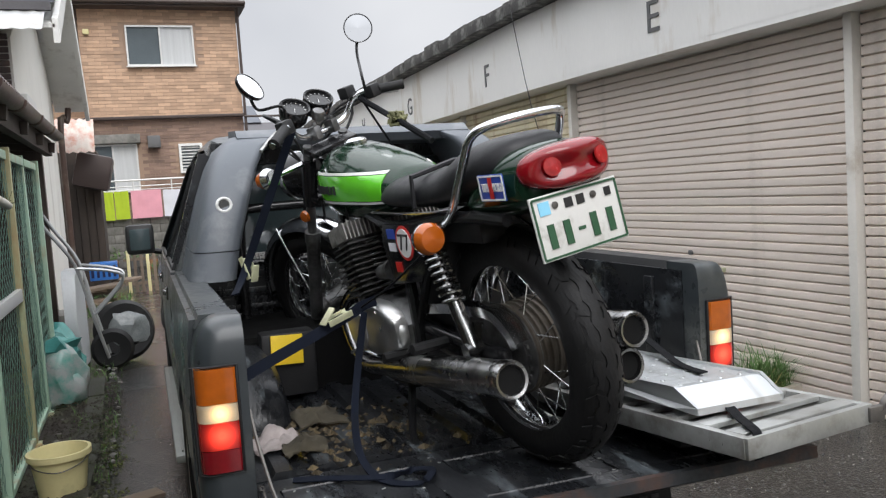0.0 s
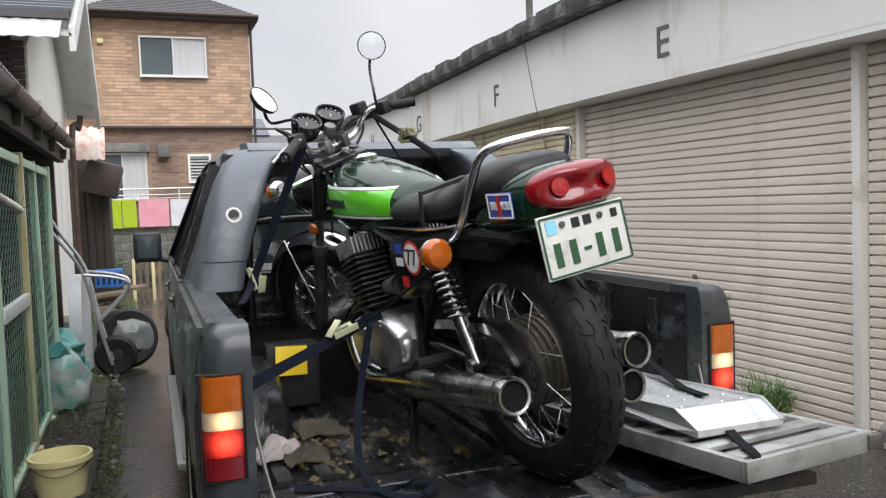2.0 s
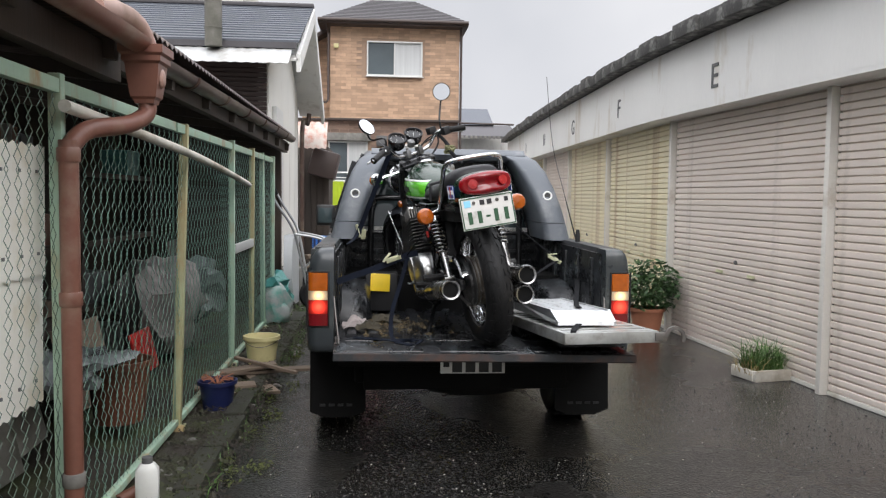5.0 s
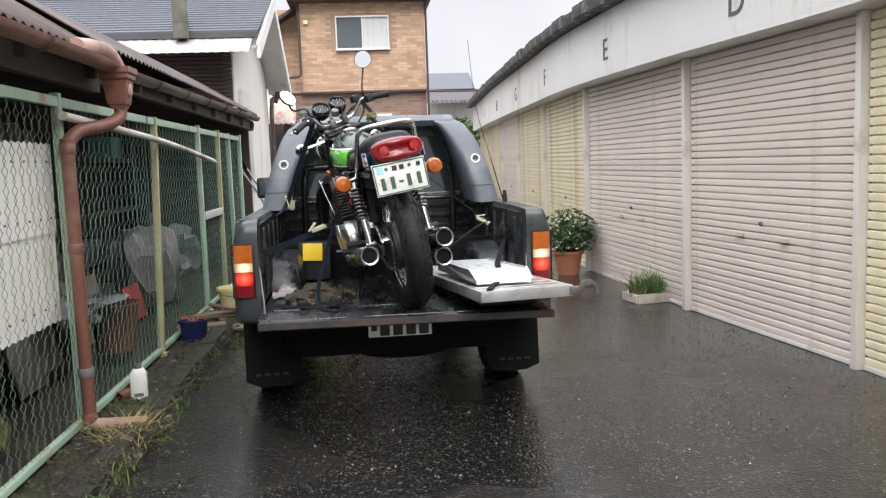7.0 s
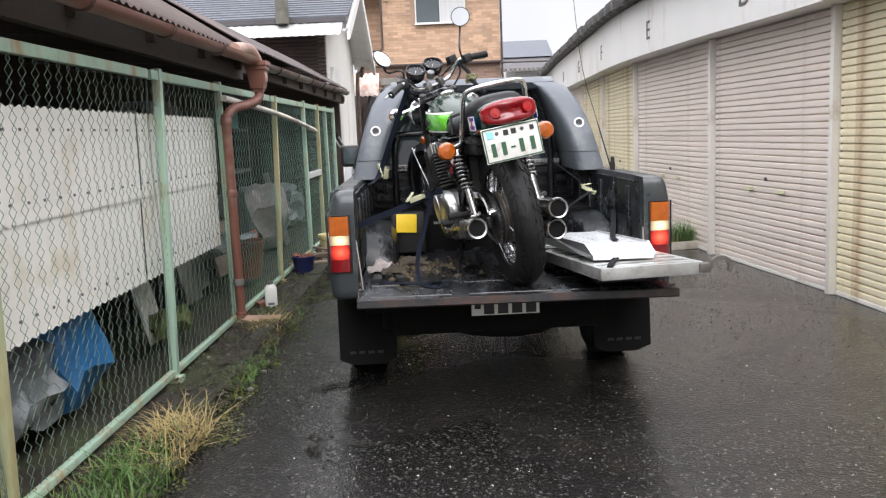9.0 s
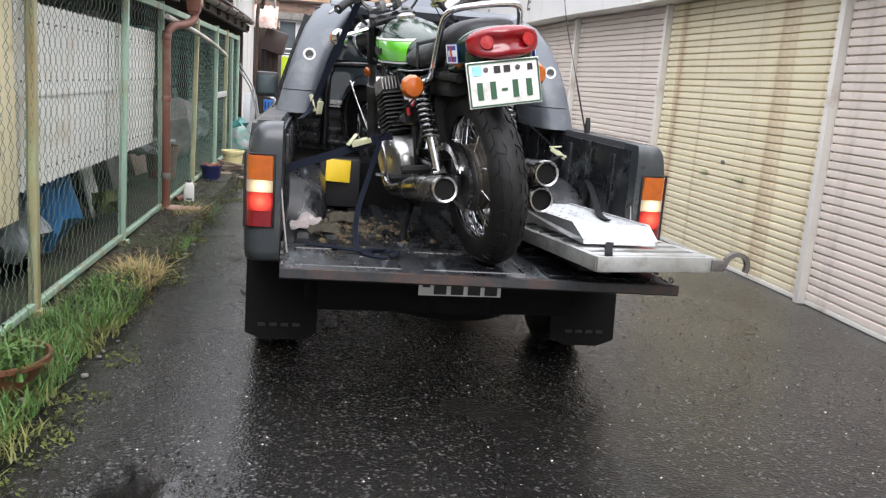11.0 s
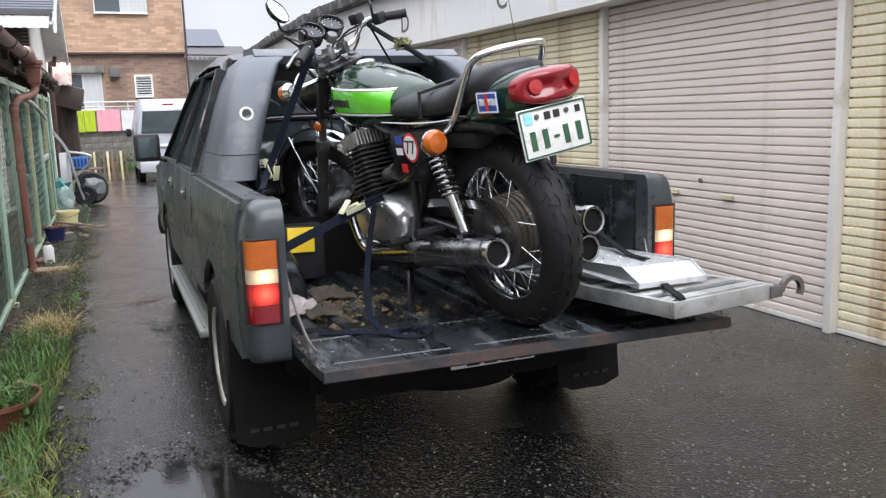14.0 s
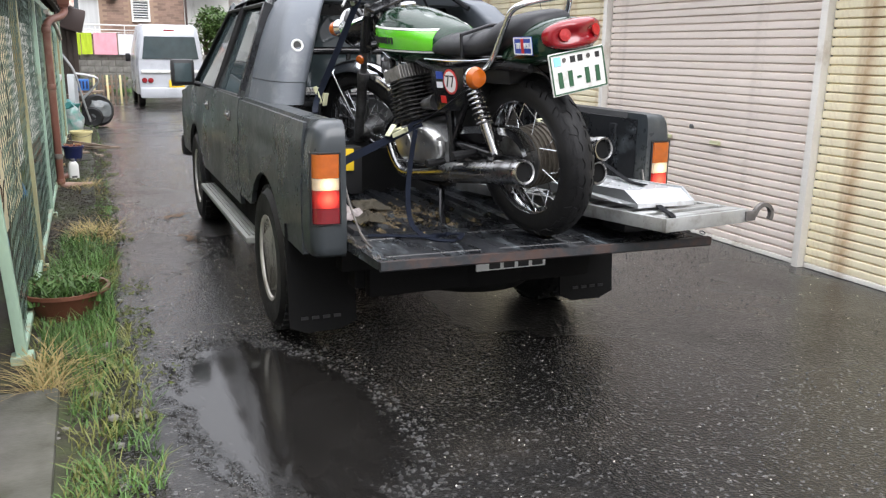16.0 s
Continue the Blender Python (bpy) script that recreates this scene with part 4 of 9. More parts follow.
roof_plane(7.95, 3.19, 10.2, 4.1, -8, -1.72, M["slate"], house_w, 16)
roof_plane(12.5, 2.86, 10.2, 4.1, -8, -1.72, M["slate"], house_w, 10)
b = N()
box(b, (-4.86, 10.2, 4.13), (6.3, 0.16, 0.06), bev=0.02)
part("ridge", b, M["slate_dark"], house_w)
for y0, z0, y1, z1 in ((7.92, 3.0, 10.2, 4.04), (12.52, 2.78, 10.2, 4.04)):
    b = N()
    prism(b, [(-1.7, y0, z0 - 0.16), (-1.7, y0, z0 + 0.05), (-1.7, y1, z1 + 0.06), (-1.7, y1, z1 - 0.16)], (-0.05, 0, 0))
    part("bargeboard", b, M["white_trim"], house_w, "white bargeboard", 0)
    b = N()
    prism(b, [(-1.73, y0, z0), (-1.73, y1, z1 - 0.0), (-1.73, y1, z1 - 0.03), (-1.73, y0, z0 - 0.03)], (-0.4, 0, 0))
    part("soffit", b, M["white_trim"], house_w, "", 0)
b = N()
box(b, (-4.9, 7.93, 3.15), (6.3, 0.05, 0.07))
part("eaves_board", b, M["slate_dark"], house_w)
b = N()
n = 200
rows = []
for i in range(n + 1):
    x = -8 + 6.2 * i / n
    h = 0.005 * math.sin(i * math.pi / 2)
    rows.append([(x, 7.5, 2.88 + h), (x, 7.93, 3.11 + h)])
sheet(b, rows, (0, 0, -0.008))
part("canopy", b, M["galv"], house_w, "pale corrugated canopy below the eaves", 60)
b = N()
lathe(b, [(0.1, 3.1), (0.1, 4.75), (0.09, 4.75), (0.09, 4.6)], pose(-2.7, 7.82, 0), 20)
for z in (3.3, 3.75, 4.2):
    lathe(b, [(0.103, z), (0.106, z + 0.01), (0.103, z + 0.02)], pose(-2.7, 7.82, 0), 20)
part("flue", b, M["concrete"], house_w, "mossy concrete flue pipe")
b = N()
tube(b, smooth_pts([(-1.95, 12.35, 2.78), (-1.98, 12.3, 2.6), (-2.06, 12.2, 2.45), (-2.06, 12.2, 0.1)], 4), 0.04, 10)
part("downpipe", b, M["gutter"], house_w, "dark brown downpipe")
b = N()
box(b, (-2.09, 8.95, 1.75), (0.06, 0.75, 1.5), bev=0.01)
part("storm_shutter_box", b, M["alu_frame"], house_w, "pale shutter box on the wall")
# upper house behind
b = N()
box(b, (-6.0, 17.0, 2.9), (5.0, 4.0, 5.8))
part("rear_wing", b, M["plaster"], house_w)
roof_plane(14.6, 5.75, 17, 6.7, -9, -3.1, M["slate_dark"], house_w, 8)

# ---- brick-tiled house at the end ----
HY = 21.5
house = tagged(new("tiled_house"), "two-storey house in tan and brown wall tiles with hip roof", "house", kind="structure")
b = N()
box(b, (-0.25, HY + 2.5, 4.9), (3.7, 4.9, 2.66))
box(b, (-2.55, HY + 3.1, 4.9), (0.9, 3.6, 2.66))
part("upper_wall", b, M["mortar_tan"], house)
b = N()
box(b, (-0.7, HY + 2.6, 1.77), (4.6, 4.9, 3.54))
part("lower_wall", b, M["mortar_tan"], house)


def tile_field(x0, x1, z0, z1, y, holes, w, h, material, label):
    """Small wall tiles in running bond, joints recessed, openings left free."""
    verts, faces = [], []
    rows = round((z1 - z0) / h)
    for r in range(rows):
        za, zb = z0 + r * h + 0.004, z0 + (r + 1) * h - 0.004
        x = x0 - (w * (0.5 if r % 2 else 0.0))
        while x < x1:
            a, c = max(x, x0) + 0.004, min(x + w, x1) - 0.004
            x += w
            if c - a < 0.02 or any(a < q[1] and c > q[0] and za < q[3] and zb > q[2] for q in holes):
                continue
            o = len(verts)
            d = 0.012 + rnd.uniform(0, 0.006)
            verts += [(a, y - d, za), (c, y - d, za), (c, y - d, zb), (a, y - d, zb), (a, y, za), (c, y, za), (c, y, zb), (a, y, zb)]
            faces += [(o, o + 1, o + 2, o + 3), (o, o + 4, o + 5, o + 1), (o + 1, o + 5, o + 6, o + 2), (o + 2, o + 6, o + 7, o + 3), (o + 3, o + 7, o + 4, o)]
    me = bpy.data.meshes.new("wall_tiles")
    me.from_pydata(verts, [], faces)
    me.materials.append(material)
    ob = new("wall_tiles", me)
    ob.parent = house
    ob["label"], ob["kind"] = label, "stuff"


WIN = (-1.06, 0.53, 4.8, 5.78)
LOW1 = (-2.15, -1.02, 1.78, 2.93)
LOW2 = (-0.05, 0.52, 2.15, 2.88)
tile_field(-2.1, 1.6, 3.56, 6.22, HY + 0.05, [WIN], 0.3, 0.085, M["brick_tan"], "tan brick-pattern wall tiles")
tile_field(-3.0, -2.1, 3.58, 6.22, HY + 1.3, [], 0.3, 0.085, M["brick_tan"], "tan brick-pattern wall tiles")
tile_field(-3.0, 1.6, 0.9, 3.5, HY + 0.15, [LOW1, LOW2], 0.26, 0.085, M["brick_brown"], "brown brick-pattern wall tiles")
b = N()
box(b, (-0.26, HY + 0.02, 3.55), (3.8, 0.14, 0.07), bev=0.01)
box(b, (-2.5, HY + 0.7, 3.55), (1.1, 1.2, 0.07), bev=0.01)
part("belt_course", b, M["brown_trim"], house, "dark brown belt course")


def window(x0, x1, z0, z1, y, curtain_right, name="window"):
    w = new(name)
    w.parent = house
    b = N()
    box(b, ((x0 + x1) / 2, y + 0.06, (z0 + z1) / 2), (x1 - x0, 0.05, z1 - z0))
    part("recess", b, M["curtain"], w, "pale curtain behind the glass")
    for k, (a, c) in enumerate(((x0, (x0 + x1) / 2), ((x0 + x1) / 2, x1))):
        b = N()
        box(b, ((a + c) / 2, y + 0.015 + 0.012 * k, (z0 + z1) / 2), (c - a - 0.05, 0.008, z1 - z0 - 0.08))
        part("pane", b, M["curtain"] if k and curtain_right else M["glass_dark"], w)
    b = N()
    t = 0.04
    box(b, ((x0 + x1) / 2, y, z0 + t / 2), (x1 - x0, 0.09, t))
    box(b, ((x0 + x1) / 2, y, z1 - t / 2), (x1 - x0, 0.09, t))
    for x in (x0 + t / 2, x1 - t / 2, (x0 + x1) / 2):
        box(b, (x, y + 0.002, (z0 + z1) / 2), (t, 0.085, z1 - z0 - 2 * t))
    part("window_frame", b, M["alu_frame"], w, "pale aluminium sliding frame")
    b = N()
    box(b, ((x0 + x1) / 2, y - 0.06, z0 - 0.02), (x1 - x0 + 0.06, 0.09, 0.03), bev=0.005)
    part("window_sill", b, M["alu_frame"], w)


window(*WIN, HY + 0.0, True)
window(*LOW1, HY + 0.1, True)
b = N()
box(b, ((LOW1[0] + LOW1[1]) / 2, HY + 0.02, LOW1[3] + 0.12), (1.3, 0.24, 0.22), bev=0.02)
part("shutter_box", b, M["block"], house, "grey-brown shutter box above the window")
louver = new("window")
louver.parent = house
b = N()
for x in (LOW2[0] + 0.03, LOW2[1] - 0.03):
    box(b, (x, HY + 0.1, 2.515), (0.06, 0.1, 0.73))
for z in (LOW2[2] + 0.03, LOW2[3] - 0.03):
    box(b, (0.235, HY + 0.1, z), (0.45, 0.1, 0.06))
part("window_frame", b, M["white_trim"], louver)
for k in range(8):
    b = N()
    box(b, (0.235, HY + 0.1, 2.24 + k * 0.078), (0.44, 0.06, 0.012), pose(0, 0, 0, 35))
    part("louvre", b, M["alu_frame"], louver)
b = N()
box(b, (0.235, HY + 0.15, 2.515), (0.45, 0.02, 0.7))
part("recess", b, M["glass_dark"], louver)
b = N()
box(b, (-0.62, HY + 0.0, 2.95), (0.3, 0.24, 0.3), bev=0.03)
part("vent_hood", b, M["dark_grey"], house, "dark vent hood on the wall")
b = N()
box(b, (-1.93, HY - 0.02, 5.62), (0.14, 0.08, 0.12), bev=0.015)
part("wall_lamp", b, M["bucket"], house, "small cream vent cap")
# hip roof with overhang
b = N()
x0, x1, y0, y1 = -2.42, 1.8, HY - 0.42, HY + 5.3
rz, ez = 7.5, 6.28
ra, rb = V(-0.9, HY + 2.45, rz), V(0.35, HY + 2.45, rz)
for k in range(14):
    t0, t1 = k / 14, min(1, (k + 1.1) / 14)
    def quad(t):
        return [V(x0, y0, ez).lerp(ra, t), V(x1, y0, ez).lerp(rb, t), V(x1, y1, ez).lerp(rb, t), V(x0, y1, ez).lerp(ra, t)]
    lo, hi = quad(t0), quad(t1)
    up = V(0, 0, 0.035)
    vs = [bm_v for bm_v in (b.verts.new(p + up) for p in lo)]
    vt = [b.verts.new(p + V(0, 0, 0.005)) for p in hi]
    vb = [b.verts.new(p) for p in lo]
    for j in range(4):
        b.faces.new((vs[j], vs[(j + 1) % 4], vt[(j + 1) % 4], vt[j]))
        b.faces.new((vb[j], vb[(j + 1) % 4], vs[(j + 1) % 4], vs[j]))
part("roof", b, M["slate_dark"], house, "dark grey slate hip roof", 0)
b = N()
box(b, ((x0 + x1) / 2, (y0 + y1) / 2, ez - 0.06), (x1 - x0, y1 - y0, 0.1))
part("soffit", b, M["brown_trim"], house, "dark brown eaves")
b = N()
tube(b, [(x0, y0 - 0.05, ez - 0.02), (x1, y0 - 0.05, ez - 0.02)], 0.055, 10)
part("gutter", b, M["brown_trim"], house)
for pts in ([(1.62, HY - 0.3, 6.2), (1.64, HY - 0.06, 6.0), (1.64, HY - 0.06, 3.6), (1.64, HY - 0.06, 0.2)], [(-2.2, HY - 0.4, 6.16), (-2.14, HY - 0.06, 5.95), (-2.14, HY - 0.06, 4.1), (-2.2, HY - 0.06, 4.02), (-3.0, HY - 0.06, 4.0)]):
    b = N()
    tube(b, pts, 0.035, 8)
    part("downpipe", b, M["brown_trim"], house, "dark brown downpipe")
b = N()
prism(b, [(-2.15, HY + 0.6, 6.3), (-3.6, HY + 0.6, 5.4), (-3.6, HY + 0.6, 5.3), (-2.15, HY + 0.6, 6.18)], (0, 2, 0))
part("side_roof", b, M["brown_trim"], house, "", 0)
b = N()
tube(b, [(1.6, HY - 0.1, 3.5), (3.2, HY - 0.1, 3.48)], 0.03, 6)
part("canopy_bar", b, M["brown_trim"], house)
# balcony rail
rail = tagged(new("balcony_rail"), "white metal balcony rail before the house", "railing", kind="structure")
b = N()
tube(b, [(-3.0, 20.4, 2.0), (1.5, 20.4, 2.0)], 0.022, 8)
part("rail", b, M["alu_frame"], rail)
b = N()
tube(b, [(-3.0, 20.4, 1.86), (1.5, 20.4, 1.86)], 0.014, 8)
part("rail", b, M["alu_frame"], rail)
for k in range(6):
    b = N()
    tube(b, [(-2.9 + 0.85 * k, 20.4, 1.1), (-2.9 + 0.85 * k, 20.4, 2.0)], 0.016, 6)
    part("post", b, M["alu_frame"], rail)
# block wall below
bw = tagged(new("block_wall"), "low weathered concrete block wall", "wall", kind="structure")
b = N()
box(b, (0.6, 20.12, 0.56), (8.2, 0.12, 1.12))
part("core", b, M["concrete"], bw)
sb = N()
box(sb, (0, 0, 0), (0.385, 0.14, 0.182), bev=0.008)
bmesh_block = finish("block", sb, M["block"])
for r in range(6):
    for k in range(20):
        piece("block", bmesh_block, bw, pose(-3.3 + k * 0.4 + (0.2 if r % 2 else 0), 20.1 - rnd.uniform(0, 0.004), 0.1 + r * 0.19))
# laundry
line = thing("washing_line", "thin washing line before the block wall", "washing line")
b = N()
tube(b, [(-2.6, 19.9, 1.77), (0.5, 19.9, 1.77)], 0.008, 6)
part("cord", b, M["alu_frame"], line)
for x in (-2.6, 0.5):
    b = N()
    tube(b, [(x, 19.9, 0), (x, 19.9, 1.8)], 0.02, 8)
    part("pole", b, M["tube_steel"], line)


def towel(x0, x1, z0, z1, material, label, seed):
    b = N()
    grid = [[(x0 + (x1 - x0) * i / 10, 19.88 + 0.025 * noise.noise(V(i * 0.6 + seed, j * 0.4, seed)), z1 + (z0 - z1) * j / 6 + 0.015 * noise.noise(V(i * 0.4, seed, j))) for i in range(11)] for j in range(7)]
    sheet(b, grid, (0, -0.012, 0))
    solid("towel", b, material, label, "towel", group="towels on the washing line")


towel(-2.12, -1.97, 1.1, 1.74, M["aqua"], "aqua cloth pegged on the washing line", 1)
towel(-1.95, -1.64, 1.11, 1.75, M["lime"], "lime green towel pegged on the washing line", 2)
towel(-1.62, -1.32, 1.12, 1.75, M["lime"], "lime green towel pegged on the washing line", 3)
towel(-1.27, -0.62, 1.12, 1.75, M["pink"], "pink towel pegged on the washing line", 4)
towel(-0.58, -0.1, 1.12, 1.73, M["cloth_white"], "white cloth pegged on the washing line", 5)

# ---- rusty hut between the houses ----
hut = thing("hut", "small brown timber hut with a rust-streaked tin awning", "hut")
b = N()
box(b, (-2.2, 14.6, 1.15), (1.0, 1.6, 2.3))
part("wall", b, M["timber"], hut)
for k in range(9):
    b = N()
    box(b, (-2.66 + k * 0.115, 13.77, 1.05), (0.105, 0.03, 2.1), bev=0.004)
    part("board", b, M["timber"], hut)
b = N()
grid = [[(-2.3 + 0.62 * i / 24, 13.2 - 0.45 * j, 2.72 - 0.5 * j + 0.012 * math.sin(i * math.pi / 2)) for i in range(25)] for j in (0, 1)]
sheet(b, grid, (0, 0, -0.01))
part("awning", b, M["tin"], hut, "rust-streaked white tin awning", 60)
b = N()
box(b, (-1.75, 13.4, 1.95), (0.5, 0.7, 0.5), pose(0, 0, 0, 0, 14, 0), bev=0.05)
part("lean_to_roof", b, M["siding"], hut, "dark sagging lean-to")

# ---- background right: tiled roof and trees ----
far = tagged(new("far_house"), "distant house with dark grey tiled roofs", "house", kind="structure")
b = N()
box(b, (12.5, 104, 4.5), (9, 8, 9))
part("wall", b, M["plaster"], far)
b = N()
prism(b, [(7.6, 98, 10.3), (7.6, 104, 12.9), (7.6, 110, 10.3)], (6.2, 0, 0))
part("roof", b, M["slate"], far, "", 0)
b = N()
prism(b, [(7.0, 94.5, 8.7), (7.0, 98.5, 10.3), (7.0, 98.5, 9.9), (7.0, 94.5, 8.4)], (9, 0, 0))
part("roof", b, M["slate_dark"], far, "", 0)
for k in range(16):
    b = N()
    lathe(b, [(0.0, 0), (0.2, 0), (0.2, 0.1), (0, 0.12)], pose(7.3 + k * 0.55, 94.4, 8.5, 90), 10)
    part("eaves_tile", b, M["stone"], far)


def leaf_cloud(b, c, s, n, size, seed):
    r = random.Random(seed)
    for _ in range(n):
        while True:
            p = V(r.uniform(-1, 1), r.uniform(-1, 1), r.uniform(-1, 1))
            if 0.25 < p.length < 1:
                break
        if noise.noise(p * 1.8 + V(seed, seed, 0)) < -0.18:
            continue
        q = V(c[0] + p.x * s[0], c[1] + p.y * s[1], c[2] + p.z * s[2])
        m = Matrix.Translation(q) @ Euler((r.uniform(-0.9, 0.9), r.uniform(-0.9, 0.9), r.uniform(0, 6.28))).to_matrix().to_4x4()
        L = size * r.uniform(0.6, 1.3)
        vs = [b.verts.new(m @ V(*t)) for t in ((0, -L, 0), (L * 0.42, -L * 0.2, L * 0.12), (0, L, 0), (-L * 0.42, -L * 0.2, L * 0.12))]
        b.faces.new((vs[0], vs[1], vs[2]))
        b.faces.new((vs[0], vs[2], vs[3]))


def tree(x, y, h, crown, seed, label, n=1400, size=0.1):
    t = thing("tree", label, "tree", pose(x, y, 0))
    b = N()
    tube(b, [(0, 0, 0), (0.04, 0.02, h * 0.35), (0.0, 0.05, h * 0.75)], [0.14, 0.1, 0.05], 9)
    r = random.Random(seed)
    for k in range(7):
        a = r.uniform(0, 6.28)
        z = h * r.uniform(0.3, 0.65)
        tube(b, [(0, 0, z), (math.cos(a) * crown[0] * 0.4, math.sin(a) * crown[1] * 0.4, z + h * 0.15), (math.cos(a) * crown[0] * 0.75, math.sin(a) * crown[1] * 0.75, z + h * 0.25)], [0.05, 0.03, 0.012], 6)
    part("trunk", b, M["bark"], t)
    b = N()
    for k in range(6):
        o = V(r.uniform(-0.5, 0.5) * crown[0], r.uniform(-0.5, 0.5) * crown[1], h * 0.72 + r.uniform(-0.4, 0.4) * crown[2])
        leaf_cloud(b, o, (crown[0] * 0.6, crown[1] * 0.6, crown[2] * 0.6), n // 6, size, seed + k)
    part("crown", b, M["leaf"], t, "", 0)


tree(2.4, 23.0, 2.8, (1.1, 0.9, 0.9), 3, "yellow-green shrubby tree behind the block wall", 2600, 0.09)
tree(3.6, 22.2, 2.3, (1.2, 0.9, 0.9), 9, "yellow-green shrubby tree behind the block wall", 2600, 0.09)
tree(9.5, 120, 14.5, (4.5, 4, 2.6), 5, "distant round green tree behind the roofs", 2600, 0.4)
# overhead wires
wires = thing("overhead_wire", "thin overhead wires against the sky", "wire")
for z in (9.6, 9.75, 9.95):
    b = N()
    tube(b, [(-12, 30, z + 0.3), (0, 30, z - 0.05), (14, 30, z + 0.4)], 0.012, 5)
    part("cable", b, M["black"], wires)
for x in (-12, 14):
    b = N()
    tube(b, [(x, 30, 0), (x, 30, 10.5)], 0.14, 10)
    part("utility_pole", b, M["concrete"], wires)
# unseen closing wall added behind the camera
b = N()
box(b, (0.3, -22, 1.6), (30, 0.3, 3.2))
solid("wall_south", b, M["plaster"], "unseen plain pale wall added to close the lane behind the camera", "wall", "structure")


# ---- parked van ----
def van():
    v = thing("van", "silver kei van parked with its rear to the lane", "van", pose(0.26, 12.6, 0))
    b = N()
    # sections along y: half width, floor, roof
    secs = []
    for y, w, z0, z1, top in ((0.0, 0.70, 0.34, 1.66, 0.58), (0.1, 0.735, 0.3, 1.86, 0.61), (1.2, 0.74, 0.28, 1.9, 0.62), (2.4, 0.74, 0.28, 1.88, 0.6), (2.95, 0.73, 0.3, 1.35, 0.62), (3.3, 0.68, 0.32, 1.0, 0.6)):
        zb = z0 + 0.62 * (z1 - z0)
        secs.append([V(-w, y, z0), V(-w - 0.005, y, zb * 0.8), V(-w + 0.01, y, zb), V(-top, y, z1 - 0.05), V(-top + 0.07, y, z1), V(top - 0.07, y, z1), V(top, y, z1 - 0.05), V(w - 0.01, y, zb), V(w + 0.005, y, zb * 0.8), V(w, y, z0)])
    loft(b, secs)
    part("body", b, M["van_paint"], v)
    b = N()
    prism(b, [(-0.62, -0.004, 1.1), (0.62, -0.004, 1.1), (0.55, -0.004, 1.6), (-0.55, -0.004, 1.6)], (0, -0.014, 0.0))
    part("rear_window", b, M["cab_glass"], v, "dark tinted rear window")
    b = N()
    box(b, (0, -0.06, 0.34), (1.42, 0.14, 0.24), bev=0.05)
    part("bumper", b, M["van_paint"], v)
    b = N()
    box(b, (0, -0.025, 0.82), (1.32, 0.05, 0.07), bev=0.02)
    part("trim_strip", b, M["white_trim"], v, "pale strip above the number plate")
    b = N()
    box(b, (0.1, -0.04, 0.545), (0.34, 0.02, 0.17), bev=0.005)
    plate = part("number_plate", b, M["yellow"], v, "yellow number plate")
    b = N()
    box(b, (0.1, -0.052, 0.525), (0.24, 0.003, 0.06))
    box(b, (0.1, -0.052, 0.6), (0.12, 0.003, 0.025))
    part("plate_lettering", b, M["ink_black"], plate)
    for s in (-1, 1):
        for k in (0, 1):
            b = N()
            lathe(b, [(0.0, 0.03), (0.045, 0.028), (0.06, 0.01), (0.062, 0)], pose(s * (0.6 - 0.135 * k), -0.03, 0.62, 90), 16)
            part("tail_lamp", b, M["red_lens"], v, "round red tail lamp")
    b = N()
    box(b, (0, 0.04, 1.74), (0.24, 0.03, 0.035), bev=0.01)
    part("brake_lamp", b, M["red_lens"], v)
    b = N()
    tube(b, [(0.12, -0.05, 1.1), (-0.15, -0.055, 1.13)], 0.008, 6)
    part("wiper", b, M["black"], v)
    b = N()
    box(b, (0.25, -0.04, 0.76), (0.22, 0.006, 0.05), bev=0.002)
    part("badge", b, M["chrome"], v)
    for x in (-0.66, 0.66):
        for y in (0.5, 2.7):
            b = N()
            lathe(b, [(0.1, -0.07), (0.25, -0.075), (0.275, -0.05), (0.275, 0.05), (0.25, 0.075), (0.1, 0.07)], pose(x, y, 0.275, 0, 90), 24)
            part("tyre", b, M["rubber"], v)
        b = N()
        box(b, (x * 1.22, 2.6, 1.1), (0.12, 0.07, 0.2), bev=0.03)
        part("door_mirror", b, M["black"], v)


van()


# ---- pickup truck, built round its own origin: rear middle on the ground, y forward ----
TY = [(0, 0.07), (3.4, 0.07), (4.3, 0.05), (5, -0.09), (5.5, -0.285), (6, -0.54), (6.5, -0.884), (7, -1.303), (7.5, -1.76), (8, -2.245), (8.5, -2.69), (9, -3.11), (9.6, -3.71), (10.3, -4.49), (11, -5.26), (11.5, -5.75), (12, -6.082), (12.5, -6.378), (13, -6.535), (13.5, -6.636), (14, -6.661), (16, -6.661)]
TX = [(0, -0.004), (3.4, -0.002), (4.3, 0.005), (5, 0.025), (5.5, 0.045), (6, 0.067), (6.5, 0.088), (7, 0.15), (7.5, 0.205), (8, 0.255), (8.5, 0.312), (9, 0.338), (9.6, 0.357), (10.3, 0.365), (11, 0.362), (11.5, 0.364), (12, 0.384), (12.5, 0.383), (13, 0.378), (13.5, 0.352), (14, 0.353), (16, 0.353)]
TW = [(0, -0.57), (3.4, -0.52), (4.3, -0.3), (5, 0.05), (6, 0.56), (6.5, 0.92), (7, 1.68), (7.5, 2.03), (8, 2.12), (8.5, 2.45), (9, 2.4), (10.3, 1.5), (11.5, 0.48), (12, 0.48), (12.5, 0.36), (13, 0.25), (13.5, -0.12), (14, -0.233), (16, -0.233)]
TIMES = [0.0, 2.0, 3.0] + [3.4 + 0.2 * k for k in range(52)] + [14.0, 15.0, 16.0]


